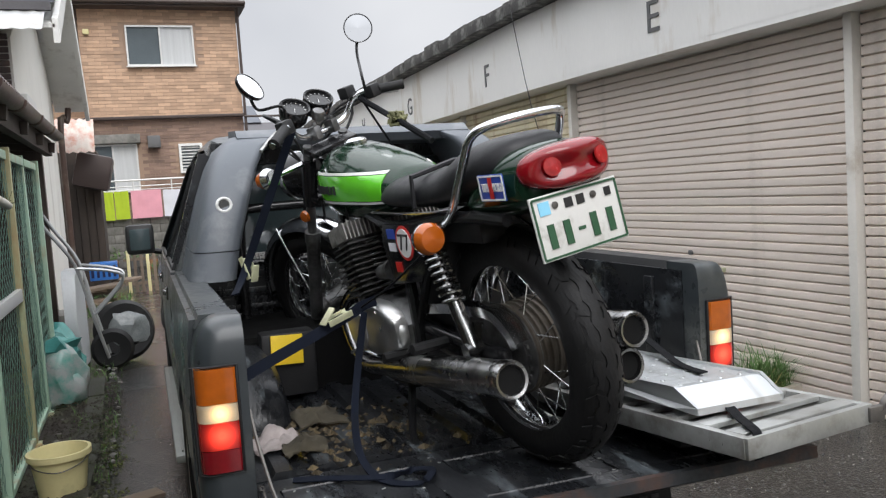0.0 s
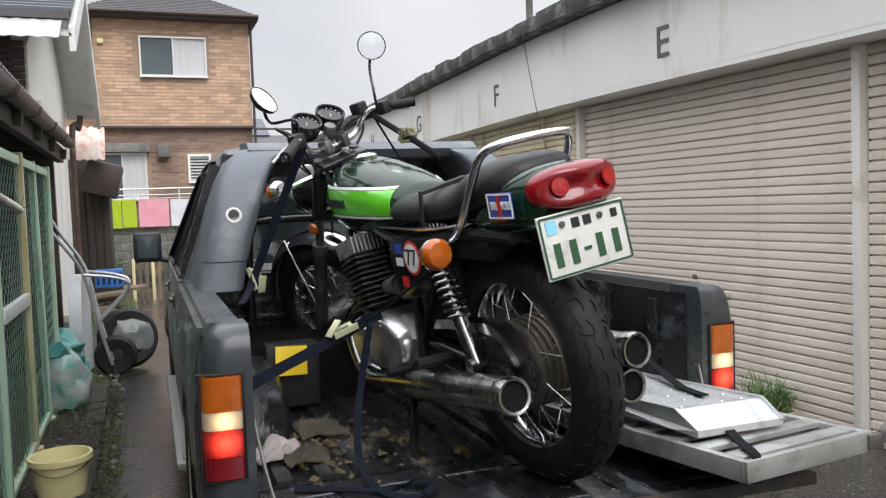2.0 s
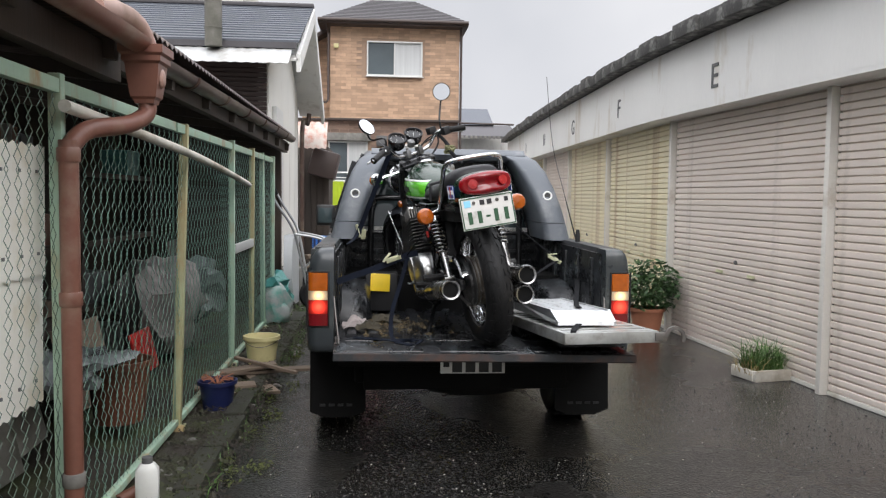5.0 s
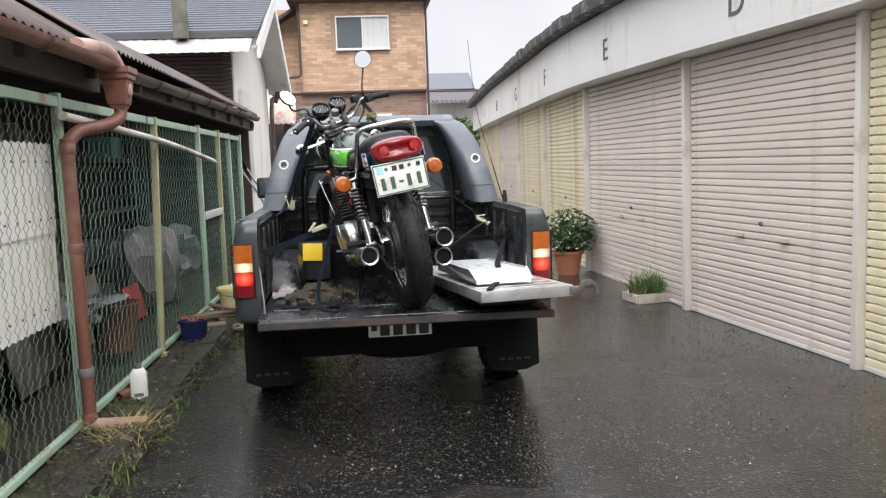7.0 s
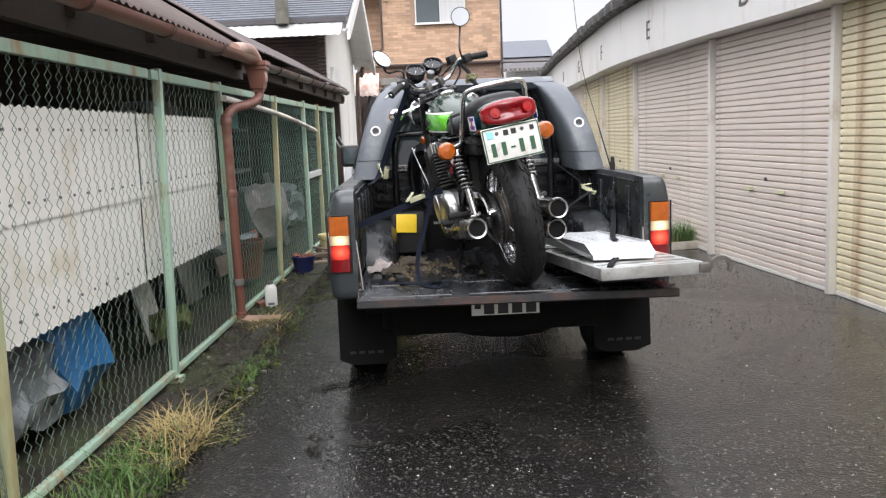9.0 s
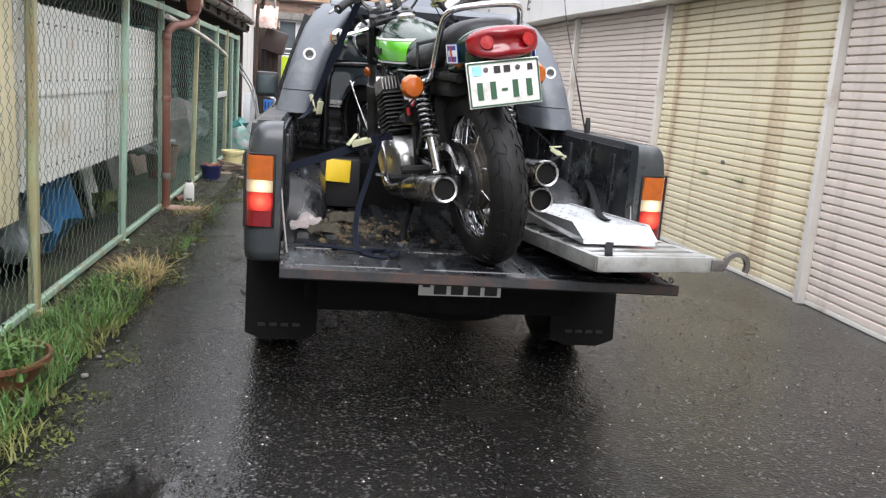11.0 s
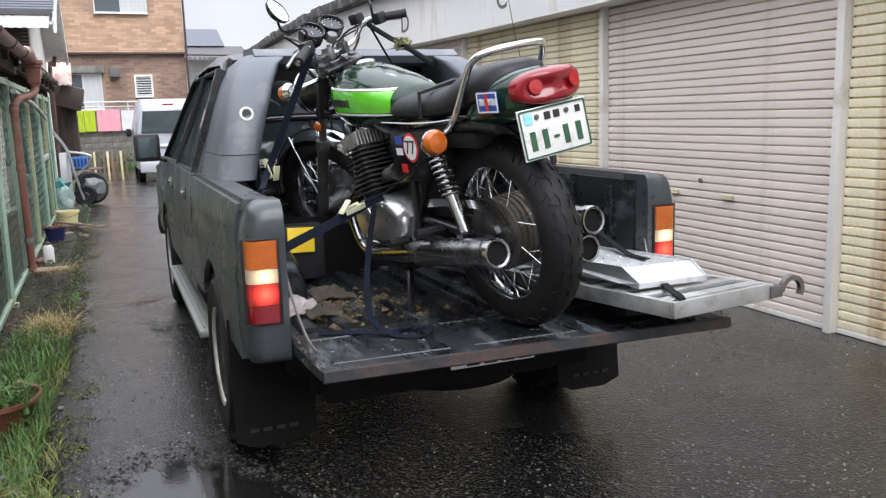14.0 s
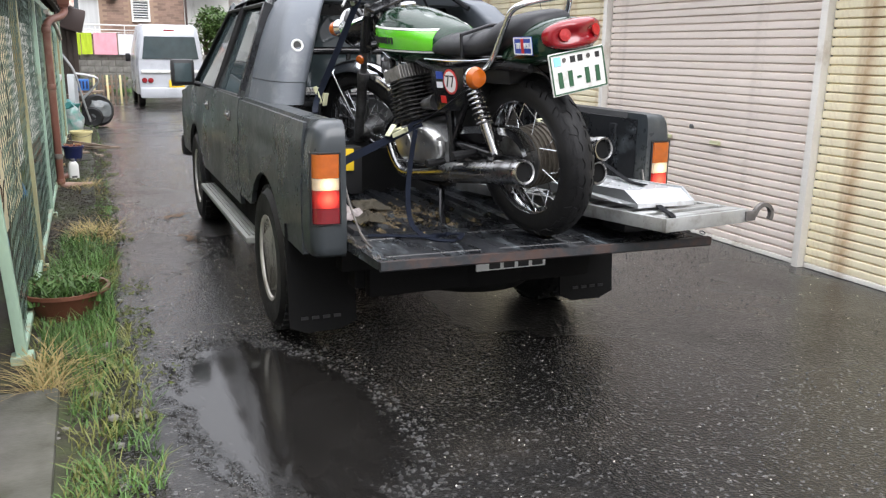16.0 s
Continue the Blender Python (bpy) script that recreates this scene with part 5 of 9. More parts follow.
def lane_pose(t):
    """Where the truck's frame of reference is at t: slow reversing along the lane."""
    x, y, w = (float(np.interp(t, [p[0] for p in T], [p[1] for p in T])) for T in (TX, TY, TW))
    return pose(x, y, 0, 0, 0, w)


HOME = pose(-0.33, 2.2, 0)
RIDERS = []
SPINNERS = []


def ride(ob, local):
    """Lets a thing travel with the truck; local is its pose beside the truck at rest."""
    ob.matrix_basis = local
    RIDERS.append((ob, local))
    return ob


truck = ride(thing("pickup_truck", "worn dark grey double-cab pickup with lowered tailgate", "pickup truck"), HOME)
W, AX, FAXL, WR = 0.83, 0.93, 3.78, 0.36


def arch(y, base):
    """Lower edge of the side panels, rising over the wheels."""
    z = base
    for c in (AX, FAXL):
        d = abs(y - c)
        if d < 0.43:
            z = max(z, WR + math.sqrt(0.43 ** 2 - d * d) * 0.98)
    return z


def bulge(z):
    """Half width of the body sides over height."""
    return W + 0.012 - 0.05 * max(0, (0.62 - z)) - 0.35 * max(0, z - 0.86) ** 2 - 0.012 * math.exp(-((z - 0.93) / 0.03) ** 2)


def side(s, y0, y1, z0, z1, name, label="", n=None, rows=9, parent=None, material=None):
    b = N()
    n = n or max(4, round((y1 - y0) / 0.045))
    grid = []
    for j in range(rows + 1):
        row = []
        for i in range(n + 1):
            y = y0 + (y1 - y0) * i / n
            lo = arch(y, z0)
            hi = z1(y) if callable(z1) else z1
            z = lo + (hi - lo) * j / rows
            row.append((s * bulge(z), y, z))
        grid.append(row)
    sheet(b, grid, (-s * 0.025, 0, 0))
    return part(name, b, material or M["body"], parent or truck, label, 50)


for s in (-1, 1):
    side(s, 0.16, 1.66, 0.56, 1.09, "bed_side", "scuffed dark grey bed side")
    side(s, 1.68, 2.73, 0.5, 1.1, "door")
    side(s, 2.74, 3.62, 0.5, 1.1, "door")
    side(s, 3.63, 4.68, 0.5, lambda y: 1.1 - 0.1 * (y - 3.63), "fender")
    for y in (2.0, 2.95):
        b = N()
        box(b, (s * (bulge(0.98) + 0.01), y, 0.985), (0.022, 0.11, 0.022), bev=0.008)
        box(b, (s * (bulge(0.98) + 0.002), y, 0.98), (0.01, 0.14, 0.06), bev=0.004)
        part("door_handle", b, M["dull_chrome"], truck)
    # bed rail, inner wall, corner post with lamp
    b = N()
    secs = [[V(s * 0.815, y, 1.07), V(s * 0.80, y, 1.105), V(s * 0.715, y, 1.105), V(s * 0.70, y, 1.07)] for y in (0.13, 0.3, 0.9, 1.66)]
    loft(b, secs)
    part("bed_rail", b, M["body"] if s < 0 else M["black"], truck)
    b = N()
    box(b, (s * 0.705, 0.87, 0.87), (0.02, 1.58, 0.42))
    inner = part("inner_bed_wall", b, M["bed"], truck, "scratched black inner wall")
    for k in range(5):
        b = N()
        box(b, (s * 0.69, 0.25 + 0.3 * k, 0.87), (0.018, 0.05, 0.36), bev=0.006)
        part("rib", b, M["bed"], inner)
    b = N()
    secs = []
    for z, o, yb in ((0.575, -0.004, 0.02), (0.59, 0.004, 0.008), (0.62, 0.006, 0.002), (0.70, 0.008, 0.0), (0.85, 0.006, 0.0), (1.0, 0.004, 0.0), (1.04, 0.0, 0.003), (1.07, -0.006, 0.01), (1.09, -0.018, 0.022), (1.102, -0.036, 0.04), (1.106, -0.06, 0.062)):
        o, yb = (o, yb) if s < 0 else (o * 0.45, yb * 0.4)
        w = bulge(z) + o - 0.012
        rc = 0.055 if s < 0 else 0.022
        curve = [V(s * (w - rc + rc * math.cos(a)), yb + rc - rc * math.sin(a), z) for a in [math.pi / 2 * k / 7 for k in range(8)]]
        secs.append([V(s * w, 0.16, z)] + curve + [V(s * 0.70, yb, z), V(s * 0.70, 0.16, z)])
    loft(b, secs)
    part("corner_post", b, M["body"], truck, "rounded rear corner", 60)
    lamp = new("tail_lamp")
    lamp.parent = truck
    lamp["label"] = "tall tail lamp in amber, clear and red"
    for z0, z1, mt, nm in ((0.893, 0.983, "amber", "amber_lens"), (0.846, 0.891, "clear_lit", "clear_lens"), (0.775, 0.844, "red_lit", "red_lens"), (0.716, 0.773, "red_lens_dark", "red_lens")):
        b = N()
        w = bulge(0.85) - 0.012
        loft(b, [[V(s * 0.73, 0.02, z), V(s * 0.73, -0.008, z), V(s * 0.735, -0.013, z), V(s * (w - 0.03), -0.012, z), V(s * (w - 0.014), -0.006, z), V(s * (w - 0.004), 0.006, z), V(s * w, 0.025, z), V(s * (w - 0.03), 0.04, z)] for z in (z0, z0 + 0.003, z1 - 0.003, z1)])
        part(nm, b, M[mt], lamp, "", 30)
    b = N()
    xo = bulge(0.85) - 0.006
    tube(b, [(s * 0.726, -0.004, 0.71), (s * (xo - 0.03), -0.004, 0.71), (s * xo, 0.018, 0.71), (s * xo, 0.018, 0.988), (s * (xo - 0.03), -0.004, 0.988), (s * 0.726, -0.004, 0.988)], 0.0045, 8, closed=True)
    part("lamp_rim", b, M["black"], lamp)
    # wheel housing in the bed
    b = N()
    secs = []
    for k in range(11):
        a = math.pi * k / 10
        y, z = AX + 0.42 * math.cos(a), 0.64 + 0.22 * math.sin(a) ** 0.7
        secs.append([V(s * 0.69, y, 0.6), V(s * 0.69, y, z), V(s * 0.55, y, z - 0.01), V(s * 0.52, y, z - 0.05), V(s * 0.51, y, 0.6)])
    loft(b, secs)
    part("wheel_housing", b, M["bed"], truck, "wet black wheel housing", 50)
    # tailgate stay
    b = N()
    tube(b, smooth_pts([(s * 0.70, 0.02, 0.86), (s * 0.69, -0.02, 0.78), (s * 0.675, -0.1, 0.69), (s * 0.665, -0.2, 0.655)], 4), 0.005, 6)
    part("tailgate_stay", b, M["steel"], truck)
    # mud flap, step, mirror
    b = N()
    grid = [[(s * (0.54 + 0.31 * i / 4), 0.46 - 0.04 * (1 - j / 4) + 0.008 * math.sin(i), 0.13 + 0.5 * j / 4 + (0.035 if j == 0 and i in (0, 4) else 0)) for i in range(5)] for j in range(5)]
    sheet(b, grid, (0, -0.012, 0))
    flap = part("mud_flap", b, M["flap"], truck, "black rubber mud flap", 60)
    b = N()
    for k in range(4):
        box(b, (s * (0.63 + 0.05 * k), 0.408, 0.2), (0.032, 0.004, 0.014))
    part("lettering_bars", b, M["black"], flap)
    b = N()
    box(b, (s * 0.79, 2.3, 0.36), (0.17, 1.95, 0.035), bev=0.012)
    step = part("side_step", b, M["step"], truck, "ribbed grey side step")
    for k in range(6):
        b = N()
        box(b, (s * (0.735 + k * 0.022), 2.3, 0.38), (0.008, 1.85, 0.01))
        part("rib", b, M["step"], step)
    b = N()
    box(b, (s * 0.945, 3.4, 1.19), (0.17, 0.06, 0.19), bev=0.028)
    mir = part("door_mirror", b, M["black"], truck, "black door mirror")
    b = N()
    box(b, (s * 0.945, 3.367, 1.19), (0.12, 0.006, 0.135), bev=0.002)
    part("mirror_glass", b, M["cab_glass"], mir)
    b = N()
    tube(b, [(s * 0.82, 3.42, 1.1), (s * 0.9, 3.41, 1.12)], 0.018, 8)
    part("mirror_arm", b, M["black"], mir)

# cab upper: side glass leaning in, pillars, roof, windscreen
def cabx(z):
    return W - 0.03 - (z - 1.1) * 0.36


b = N()
secs = []
for y, z in ((1.72, 1.66), (1.9, 1.715), (2.4, 1.735), (2.9, 1.72), (3.2, 1.65)):
    x = cabx(1.64)
    secs.append([V(-x - 0.01, y, z - 0.07), V(-x + 0.05, y, z - 0.015), V(-0.3, y, z + 0.01), V(0.3, y, z + 0.01), V(x - 0.05, y, z - 0.015), V(x + 0.01, y, z - 0.07), V(0.3, y, z - 0.05), V(-0.3, y, z - 0.05)])
loft(b, secs)
part("roof", b, M["body"], truck, "", 50)
for s in (-1, 1):
    def pillar(y0, z0, y1, z1, w, nm):
        b = N()
        p, q = V(s * (cabx(z0)), y0, z0), V(s * (cabx(z1)), y1, z1)
        strip(b, [p + V(-s * 0.012, 0, 0), q + V(-s * 0.012, 0, 0)], w, (0, 1, 0), 0.02)
        part(nm, b, M["body"], truck)
    pillar(1.72, 1.08, 1.8, 1.66, 0.16, "pillar")
    pillar(2.72, 1.08, 2.62, 1.68, 0.09, "pillar")
    pillar(3.98, 1.08, 3.2, 1.66, 0.07, "pillar")
    for y0, y1, y2, y3, nm in ((1.8, 2.68, 1.86, 2.58, "side_window"), (2.77, 3.9, 2.67, 3.2, "side_window")):
        b = N()
        prism(b, [(s * (cabx(1.1) - 0.02), y0, 1.1), (s * (cabx(1.1) - 0.02), y1, 1.1), (s * (cabx(1.62) - 0.02), y3, 1.62), (s * (cabx(1.62) - 0.02), y2, 1.62)], (-s * 0.01, 0, 0))
        part(nm, b, M["cab_glass"], truck, "dark tinted side window", 0)
        b = N()
        tube(b, [(s * (cabx(1.1) - 0.0), y0, 1.1), (s * (cabx(1.1)), y1, 1.1), (s * (cabx(1.62)), y3, 1.62), (s * (cabx(1.62)), y2, 1.62)], 0.014, 6, closed=True)
        part("window_seal", b, M["black"], truck)
b = N()
prism(b, [(-0.76, 3.99, 1.1), (0.76, 3.99, 1.1), (0.6, 3.22, 1.66), (-0.6, 3.22, 1.66)], (0, 0.008, 0.008))
part("windscreen", b, M["cab_glass"], truck, "", 0)
b = N()
loft(b, [[V(-0.82, y, z - 0.03), V(-0.78, y, z), V(0.78, y, z), V(0.82, y, z - 0.03), V(0.8, y, z - 0.1), V(-0.8, y, z - 0.1)] for y, z in ((3.9, 1.12), (4.4, 1.07), (4.72, 1.0))])
part("bonnet", b, M["body"], truck)
b = N()
box(b, (0, 4.72, 0.72), (1.66, 0.1, 0.5), bev=0.04)
part("grille", b, M["black"], truck)
b = N()
box(b, (0, 4.8, 0.5), (1.7, 0.16, 0.2), bev=0.05)
part("front_bumper", b, M["black"], truck)
# cab rear wall with window
b = N()
box(b, (0, 1.69, 0.9), (1.5, 0.05, 0.5))
box(b, (0, 1.72, 1.61), (1.2, 0.05, 0.1))
for s in (-1, 1):
    box(b, (s * 0.64, 1.7, 1.35), (0.2, 0.05, 0.5), pose(0, 0, 0, 0, -s * 18))
for k in range(5):
    box(b, (0, 1.66, 0.76 + 0.075 * k), (1.3, 0.02, 0.03), bev=0.006)
part("cab_rear_wall", b, M["bed"], truck, "black ribbed cab rear wall")
b = N()
prism(b, [(-0.6, 1.7, 1.13), (0.6, 1.7, 1.13), (0.5, 1.73, 1.58), (-0.5, 1.73, 1.58)], (0, 0.008, 0))
part("rear_window", b, M["cab_glass"], truck, "", 0)
b = N()
box(b, (0, 1.68, 1.36), (0.02, 0.02, 0.46))
box(b, (0, 1.675, 1.14), (1.2, 0.02, 0.03))
part("window_bar", b, M["alu_frame"], truck)
b = N()
box(b, (0, 2.8, 0.62), (1.56, 3.5, 0.5))
part("floor_pan", b, M["flap"], truck)
# guard hoop behind the window
b = N()
tube(b, smooth_pts([(-0.52, 1.56, 0.67), (-0.52, 1.56, 1.2), (-0.5, 1.56, 1.32), (-0.42, 1.56, 1.36), (0.42, 1.56, 1.36), (0.5, 1.56, 1.32), (0.52, 1.56, 1.2), (0.52, 1.56, 0.67)], 5), 0.022, 10)
for x in (-0.22, 0.22):
    tube(b, [(x, 1.56, 0.67), (x, 1.56, 1.36)], 0.014, 8)
tube(b, [(-0.52, 1.56, 1.12), (0.52, 1.56, 1.12)], 0.014, 8)
part("guard_hoop", b, M["black_gloss"], truck, "black tube guard hoop")
# grey fairing behind the cab
for s in (-1, 1):
    b = N()
    secs = []
    for z, yo, yi, xo, xi in ((1.1, 0.98, 0.98, 0.775, 0.62), (1.208, 1.0, 1.0, 0.749, 0.597)):
        secs.append([V(s * xo, 1.68, z), V(s * xo, yo + 0.14, z), V(s * (xo - 0.008), yo + 0.09, z), V(s * (xo - 0.025), yo + 0.055, z), V(s * (xo - 0.05), yo + 0.04, z), V(s * (xi + 0.02), yo + 0.035, z), V(s * xi, yo + 0.045, z), V(s * (xi - 0.02), yo + 0.09, z), V(s * xi, 1.68, z)])
    loft(b, secs)
    part("fairing_base", b, M["body_satin"], truck, "satin grey fairing base", 60)
    b = N()
    secs = []
    for z, yo, xo, xi in ((1.212, 1.0, 0.748, 0.595), (1.3, 1.02, 0.725, 0.57), (1.42, 1.07, 0.69, 0.53), (1.54, 1.16, 0.645, 0.48), (1.62, 1.26, 0.6, 0.43), (1.665, 1.36, 0.54, 0.36)):
        secs.append([V(s * xo, 1.7, z), V(s * xo, yo + 0.14, z), V(s * (xo - 0.008), yo + 0.09, z), V(s * (xo - 0.025), yo + 0.055, z), V(s * (xo - 0.05), yo + 0.04, z), V(s * (xi + 0.02), yo + 0.035, z), V(s * xi, yo + 0.045, z), V(s * (xi - 0.02), yo + 0.09, z), V(s * xi, 1.7, z)])
    loft(b, secs)
    part("fairing_leg", b, M["body_satin"], truck, "satin grey fairing leg", 60)
    at = pose(s * 0.62, 1.096, 1.385, 78)
    b = N()
    tube(b, [at @ V(0.026 * math.cos(a), 0.026 * math.sin(a), 0.004) for a in [2 * math.pi * k / 20 for k in range(20)]], 0.006, 8, closed=True)
    grommet = part("grommet", b, M["white"], truck, "white ringed hole")
    b = N()
    lathe(b, [(0.0, 0.004), (0.024, 0.004), (0.024, -0.01)], at, 18)
    part("hole", b, M["ink_black"], grommet)
b = N()
loft(b, [[V(x, 1.4, 1.62), V(x, 1.37, 1.655), V(x, 1.42, 1.69), V(x, 1.7, 1.71), V(x, 1.7, 1.62)] for x in (-0.52, 0.52)])
part("fairing_bar", b, M["body_satin"], truck, "satin grey cross bar", 40)
# bed floor with ribs, tailgate
b = N()
secs = []
prof = []
k = 0
x = -0.70
while x < 0.70:
    z = 0.654 if k % 2 else 0.636
    prof += [(x + 0.006, z), (min(0.7, x + 0.052), z)]
    x += 0.058
    k += 1
grid = [[(px, y, pz) for px, pz in prof] for y in (0.1, 0.6, 1.1, 1.68)]
sheet(b, grid, (0, 0, -0.03))
part("bed_floor", b, M["bed"], truck, "scratched black ribbed bed floor", 30)
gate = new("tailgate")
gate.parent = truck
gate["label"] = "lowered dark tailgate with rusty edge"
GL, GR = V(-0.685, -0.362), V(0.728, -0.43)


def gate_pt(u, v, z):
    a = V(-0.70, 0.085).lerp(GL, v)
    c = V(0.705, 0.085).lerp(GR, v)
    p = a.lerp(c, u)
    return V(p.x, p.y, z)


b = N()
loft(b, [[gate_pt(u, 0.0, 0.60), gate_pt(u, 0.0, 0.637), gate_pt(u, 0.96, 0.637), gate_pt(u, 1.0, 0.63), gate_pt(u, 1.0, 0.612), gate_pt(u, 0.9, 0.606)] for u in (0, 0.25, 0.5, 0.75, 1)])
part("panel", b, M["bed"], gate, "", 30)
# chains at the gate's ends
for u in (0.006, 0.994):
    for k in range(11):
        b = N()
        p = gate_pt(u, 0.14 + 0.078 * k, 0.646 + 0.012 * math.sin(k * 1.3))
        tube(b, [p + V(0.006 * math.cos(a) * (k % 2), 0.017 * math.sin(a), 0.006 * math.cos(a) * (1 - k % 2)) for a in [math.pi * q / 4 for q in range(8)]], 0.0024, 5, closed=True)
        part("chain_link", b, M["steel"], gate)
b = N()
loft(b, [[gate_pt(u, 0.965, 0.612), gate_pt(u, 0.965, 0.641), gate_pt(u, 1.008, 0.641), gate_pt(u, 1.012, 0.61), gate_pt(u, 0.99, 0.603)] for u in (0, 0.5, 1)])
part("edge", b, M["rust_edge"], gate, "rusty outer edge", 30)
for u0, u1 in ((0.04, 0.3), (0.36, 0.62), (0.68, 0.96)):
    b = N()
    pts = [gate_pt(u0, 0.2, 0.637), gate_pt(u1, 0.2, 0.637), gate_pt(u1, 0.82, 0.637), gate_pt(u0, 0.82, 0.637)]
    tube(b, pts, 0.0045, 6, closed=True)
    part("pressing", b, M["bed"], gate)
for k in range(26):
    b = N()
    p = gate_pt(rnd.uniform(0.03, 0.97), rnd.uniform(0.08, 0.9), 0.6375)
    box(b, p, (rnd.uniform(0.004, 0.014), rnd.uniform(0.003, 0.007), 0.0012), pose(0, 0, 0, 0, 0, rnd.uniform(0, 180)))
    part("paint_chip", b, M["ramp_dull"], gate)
# rear frame, bumper, plate
b = N()
box(b, (0, 0.2, 0.53), (1.36, 0.1, 0.12), bev=0.01)
box(b, (0, 0.3, 0.42), (1.2, 0.12, 0.12), bev=0.02)
for s in (-1, 1):
    box(b, (s * 0.4, 2.45, 0.47), (0.09, 4.5, 0.12))
# slab added below the bed to block light leaking in from the sides
box(b, (0, 0.66, 0.55), (1.34, 0.9, 0.1))
part("chassis", b, M["flap"], truck, "dark underframe with an added slab that keeps light out")
# tyre shape added to fill the deep shade under the bed
b = N()
lathe(b, [(0.12, -0.06), (0.2, -0.1), (0.3, -0.1), (0.34, -0.06), (0.345, 0.0), (0.34, 0.06), (0.3, 0.1), (0.2, 0.1), (0.12, 0.06)], pose(0.05, 0.5, 0.4), 32)
part("spare_tyre", b, M["flap"], truck, "added black tyre shape darkening the space under the bed")
# black bar added to hide lit ground and deepen the shade below
b = N()
box(b, (0, 0.22, 0.4), (1.1, 0.07, 0.13), bev=0.015)
for s in (-1, 1):
    box(b, (s * 0.42, 0.24, 0.47), (0.06, 0.05, 0.14), bev=0.006)
part("rear_cross_bar", b, M["flap"], truck, "added black cross bar darkening the space below the bed")
b = N()
tube(b, [(-0.62, AX, WR), (0.62, AX, WR)], 0.05, 10)
lathe(b, [(0, -0.14), (0.1, -0.1), (0.14, 0), (0.1, 0.1), (0, 0.14)], pose(0.0, AX, WR, 0, 90), 16)
part("rear_axle", b, M["black"], truck)
b = N()
box(b, (0.005, -0.05, 0.538), (0.33, 0.008, 0.122), bev=0.003)
pl = part("number_plate", b, M["white"], truck, "white number plate")
b = N()
for k in range(4):
    box(b, (-0.075 + k * 0.068, -0.0555, 0.526), (0.05, 0.003, 0.085))
box(b, (-0.13, -0.0555, 0.526), (0.03, 0.003, 0.03))
part("plate_lettering", b, M["ink_black"], pl)
# whip antenna
b = N()
tube(b, smooth_pts([(0.745, 0.8, 1.1), (0.67, 0.84, 1.4), (0.6, 0.88, 1.7), (0.575, 0.98, 2.13)], 4), [0.004] * 4 + [0.0018] * 9, 6)
lathe(b, [(0.012, 0), (0.016, 0.05), (0.01, 0.1)], pose(0.75, 0.8, 1.08), 10)
part("antenna", b, M["black"], truck, "thin whip antenna")


def truck_wheel(x, y):
    w = new("wheel")
    w.parent = truck
    w.matrix_basis = pose(x, y, WR)
    b = N()
    hw = 0.12
    lathe(b, [(0.2, -hw + 0.02), (0.24, -hw), (0.32, -hw), (0.35, -hw + 0.03), (0.355, 0), (0.35, hw - 0.03), (0.32, hw), (0.24, hw), (0.2, hw - 0.02)], pose(0, 0, 0, 0, 90), 40)
    for k in range(40):
        a = 2 * math.pi * k / 40
        for z, o in ((-0.08, 0), (-0.03, 0.5), (0.03, 0), (0.08, 0.5)):
            an = a + o * math.pi / 20
            box(b, (z, 0.354 * math.cos(an), 0.354 * math.sin(an)), (0.04, 0.034, 0.014), Matrix.Rotation(an - math.pi / 2, 4, "X"))
    part("tyre", b, M["rubber"], w, "blocky off-road tyre", 40)
    b = N()
    s = 1 if x > 0 else -1
    lathe(b, [(0.205, 0.1), (0.215, 0.115), (0.2, 0.11), (0.185, 0.06), (0.13, 0.045), (0.11, 0.07), (0.06, 0.08), (0.05, 0.1), (0, 0.1)], pose(0, 0, 0, 0, 90 * s), 32)
    for k in range(8):
        a = 2 * math.pi * k / 8
        lathe(b, [(0.02, 0.052), (0.016, 0.06), (0, 0.06)], pose(0, 0, 0, 0, 90 * s) @ Matrix.Translation((0.155 * math.cos(a), 0.155 * math.sin(a), 0)), 8)
    part("rim", b, M["rim"], w, "pale silver steel rim")
    b = N()
    for k in range(6):
        a = 2 * math.pi * k / 6
        lathe(b, [(0.011, 0.075), (0.011, 0.092), (0, 0.094)], pose(0, 0, 0, 0, 90 * s) @ Matrix.Translation((0.085 * math.cos(a), 0.085 * math.sin(a), 0)), 6)
    part("wheel_nuts", b, M["steel"], w)
    SPINNERS.append((w, x, y))


for x in (-0.72, 0.72):
    for y in (AX, FAXL):
        truck_wheel(x, y)


# ---- motorcycle: origin at the rear tyre's foot, y forward, z up ----
BIKE = pose(-0.245, 2.065, 0.642, 0, 0, 8.8) @ pose(0, 0, 0, 0, -9.5, 0)
bike = ride(thing("motorcycle", "dark green classic two-stroke motorcycle strapped on the pickup bed", "motorcycle"), BIKE)
STEER_AT = V(0, 1.07, 0.87)
STEER = Matrix.Translation(STEER_AT) @ Matrix.Rotation(radians(22), 4, V(0, -0.454, 0.891)) @ Matrix.Translation(-STEER_AT)


def bpart(name, bm, material, label="", parent=None, steer=False, smooth=None):
    if steer:
        bmesh.ops.transform(bm, matrix=STEER, verts=bm.verts)
    return part(name, bm, material, parent or bike, label, smooth)


def soften(ob):
    """Rounds a padded or moulded part."""
    md = ob.modifiers.new("rounding", "SUBSURF")
    md.levels = md.render_levels = 2
    return ob


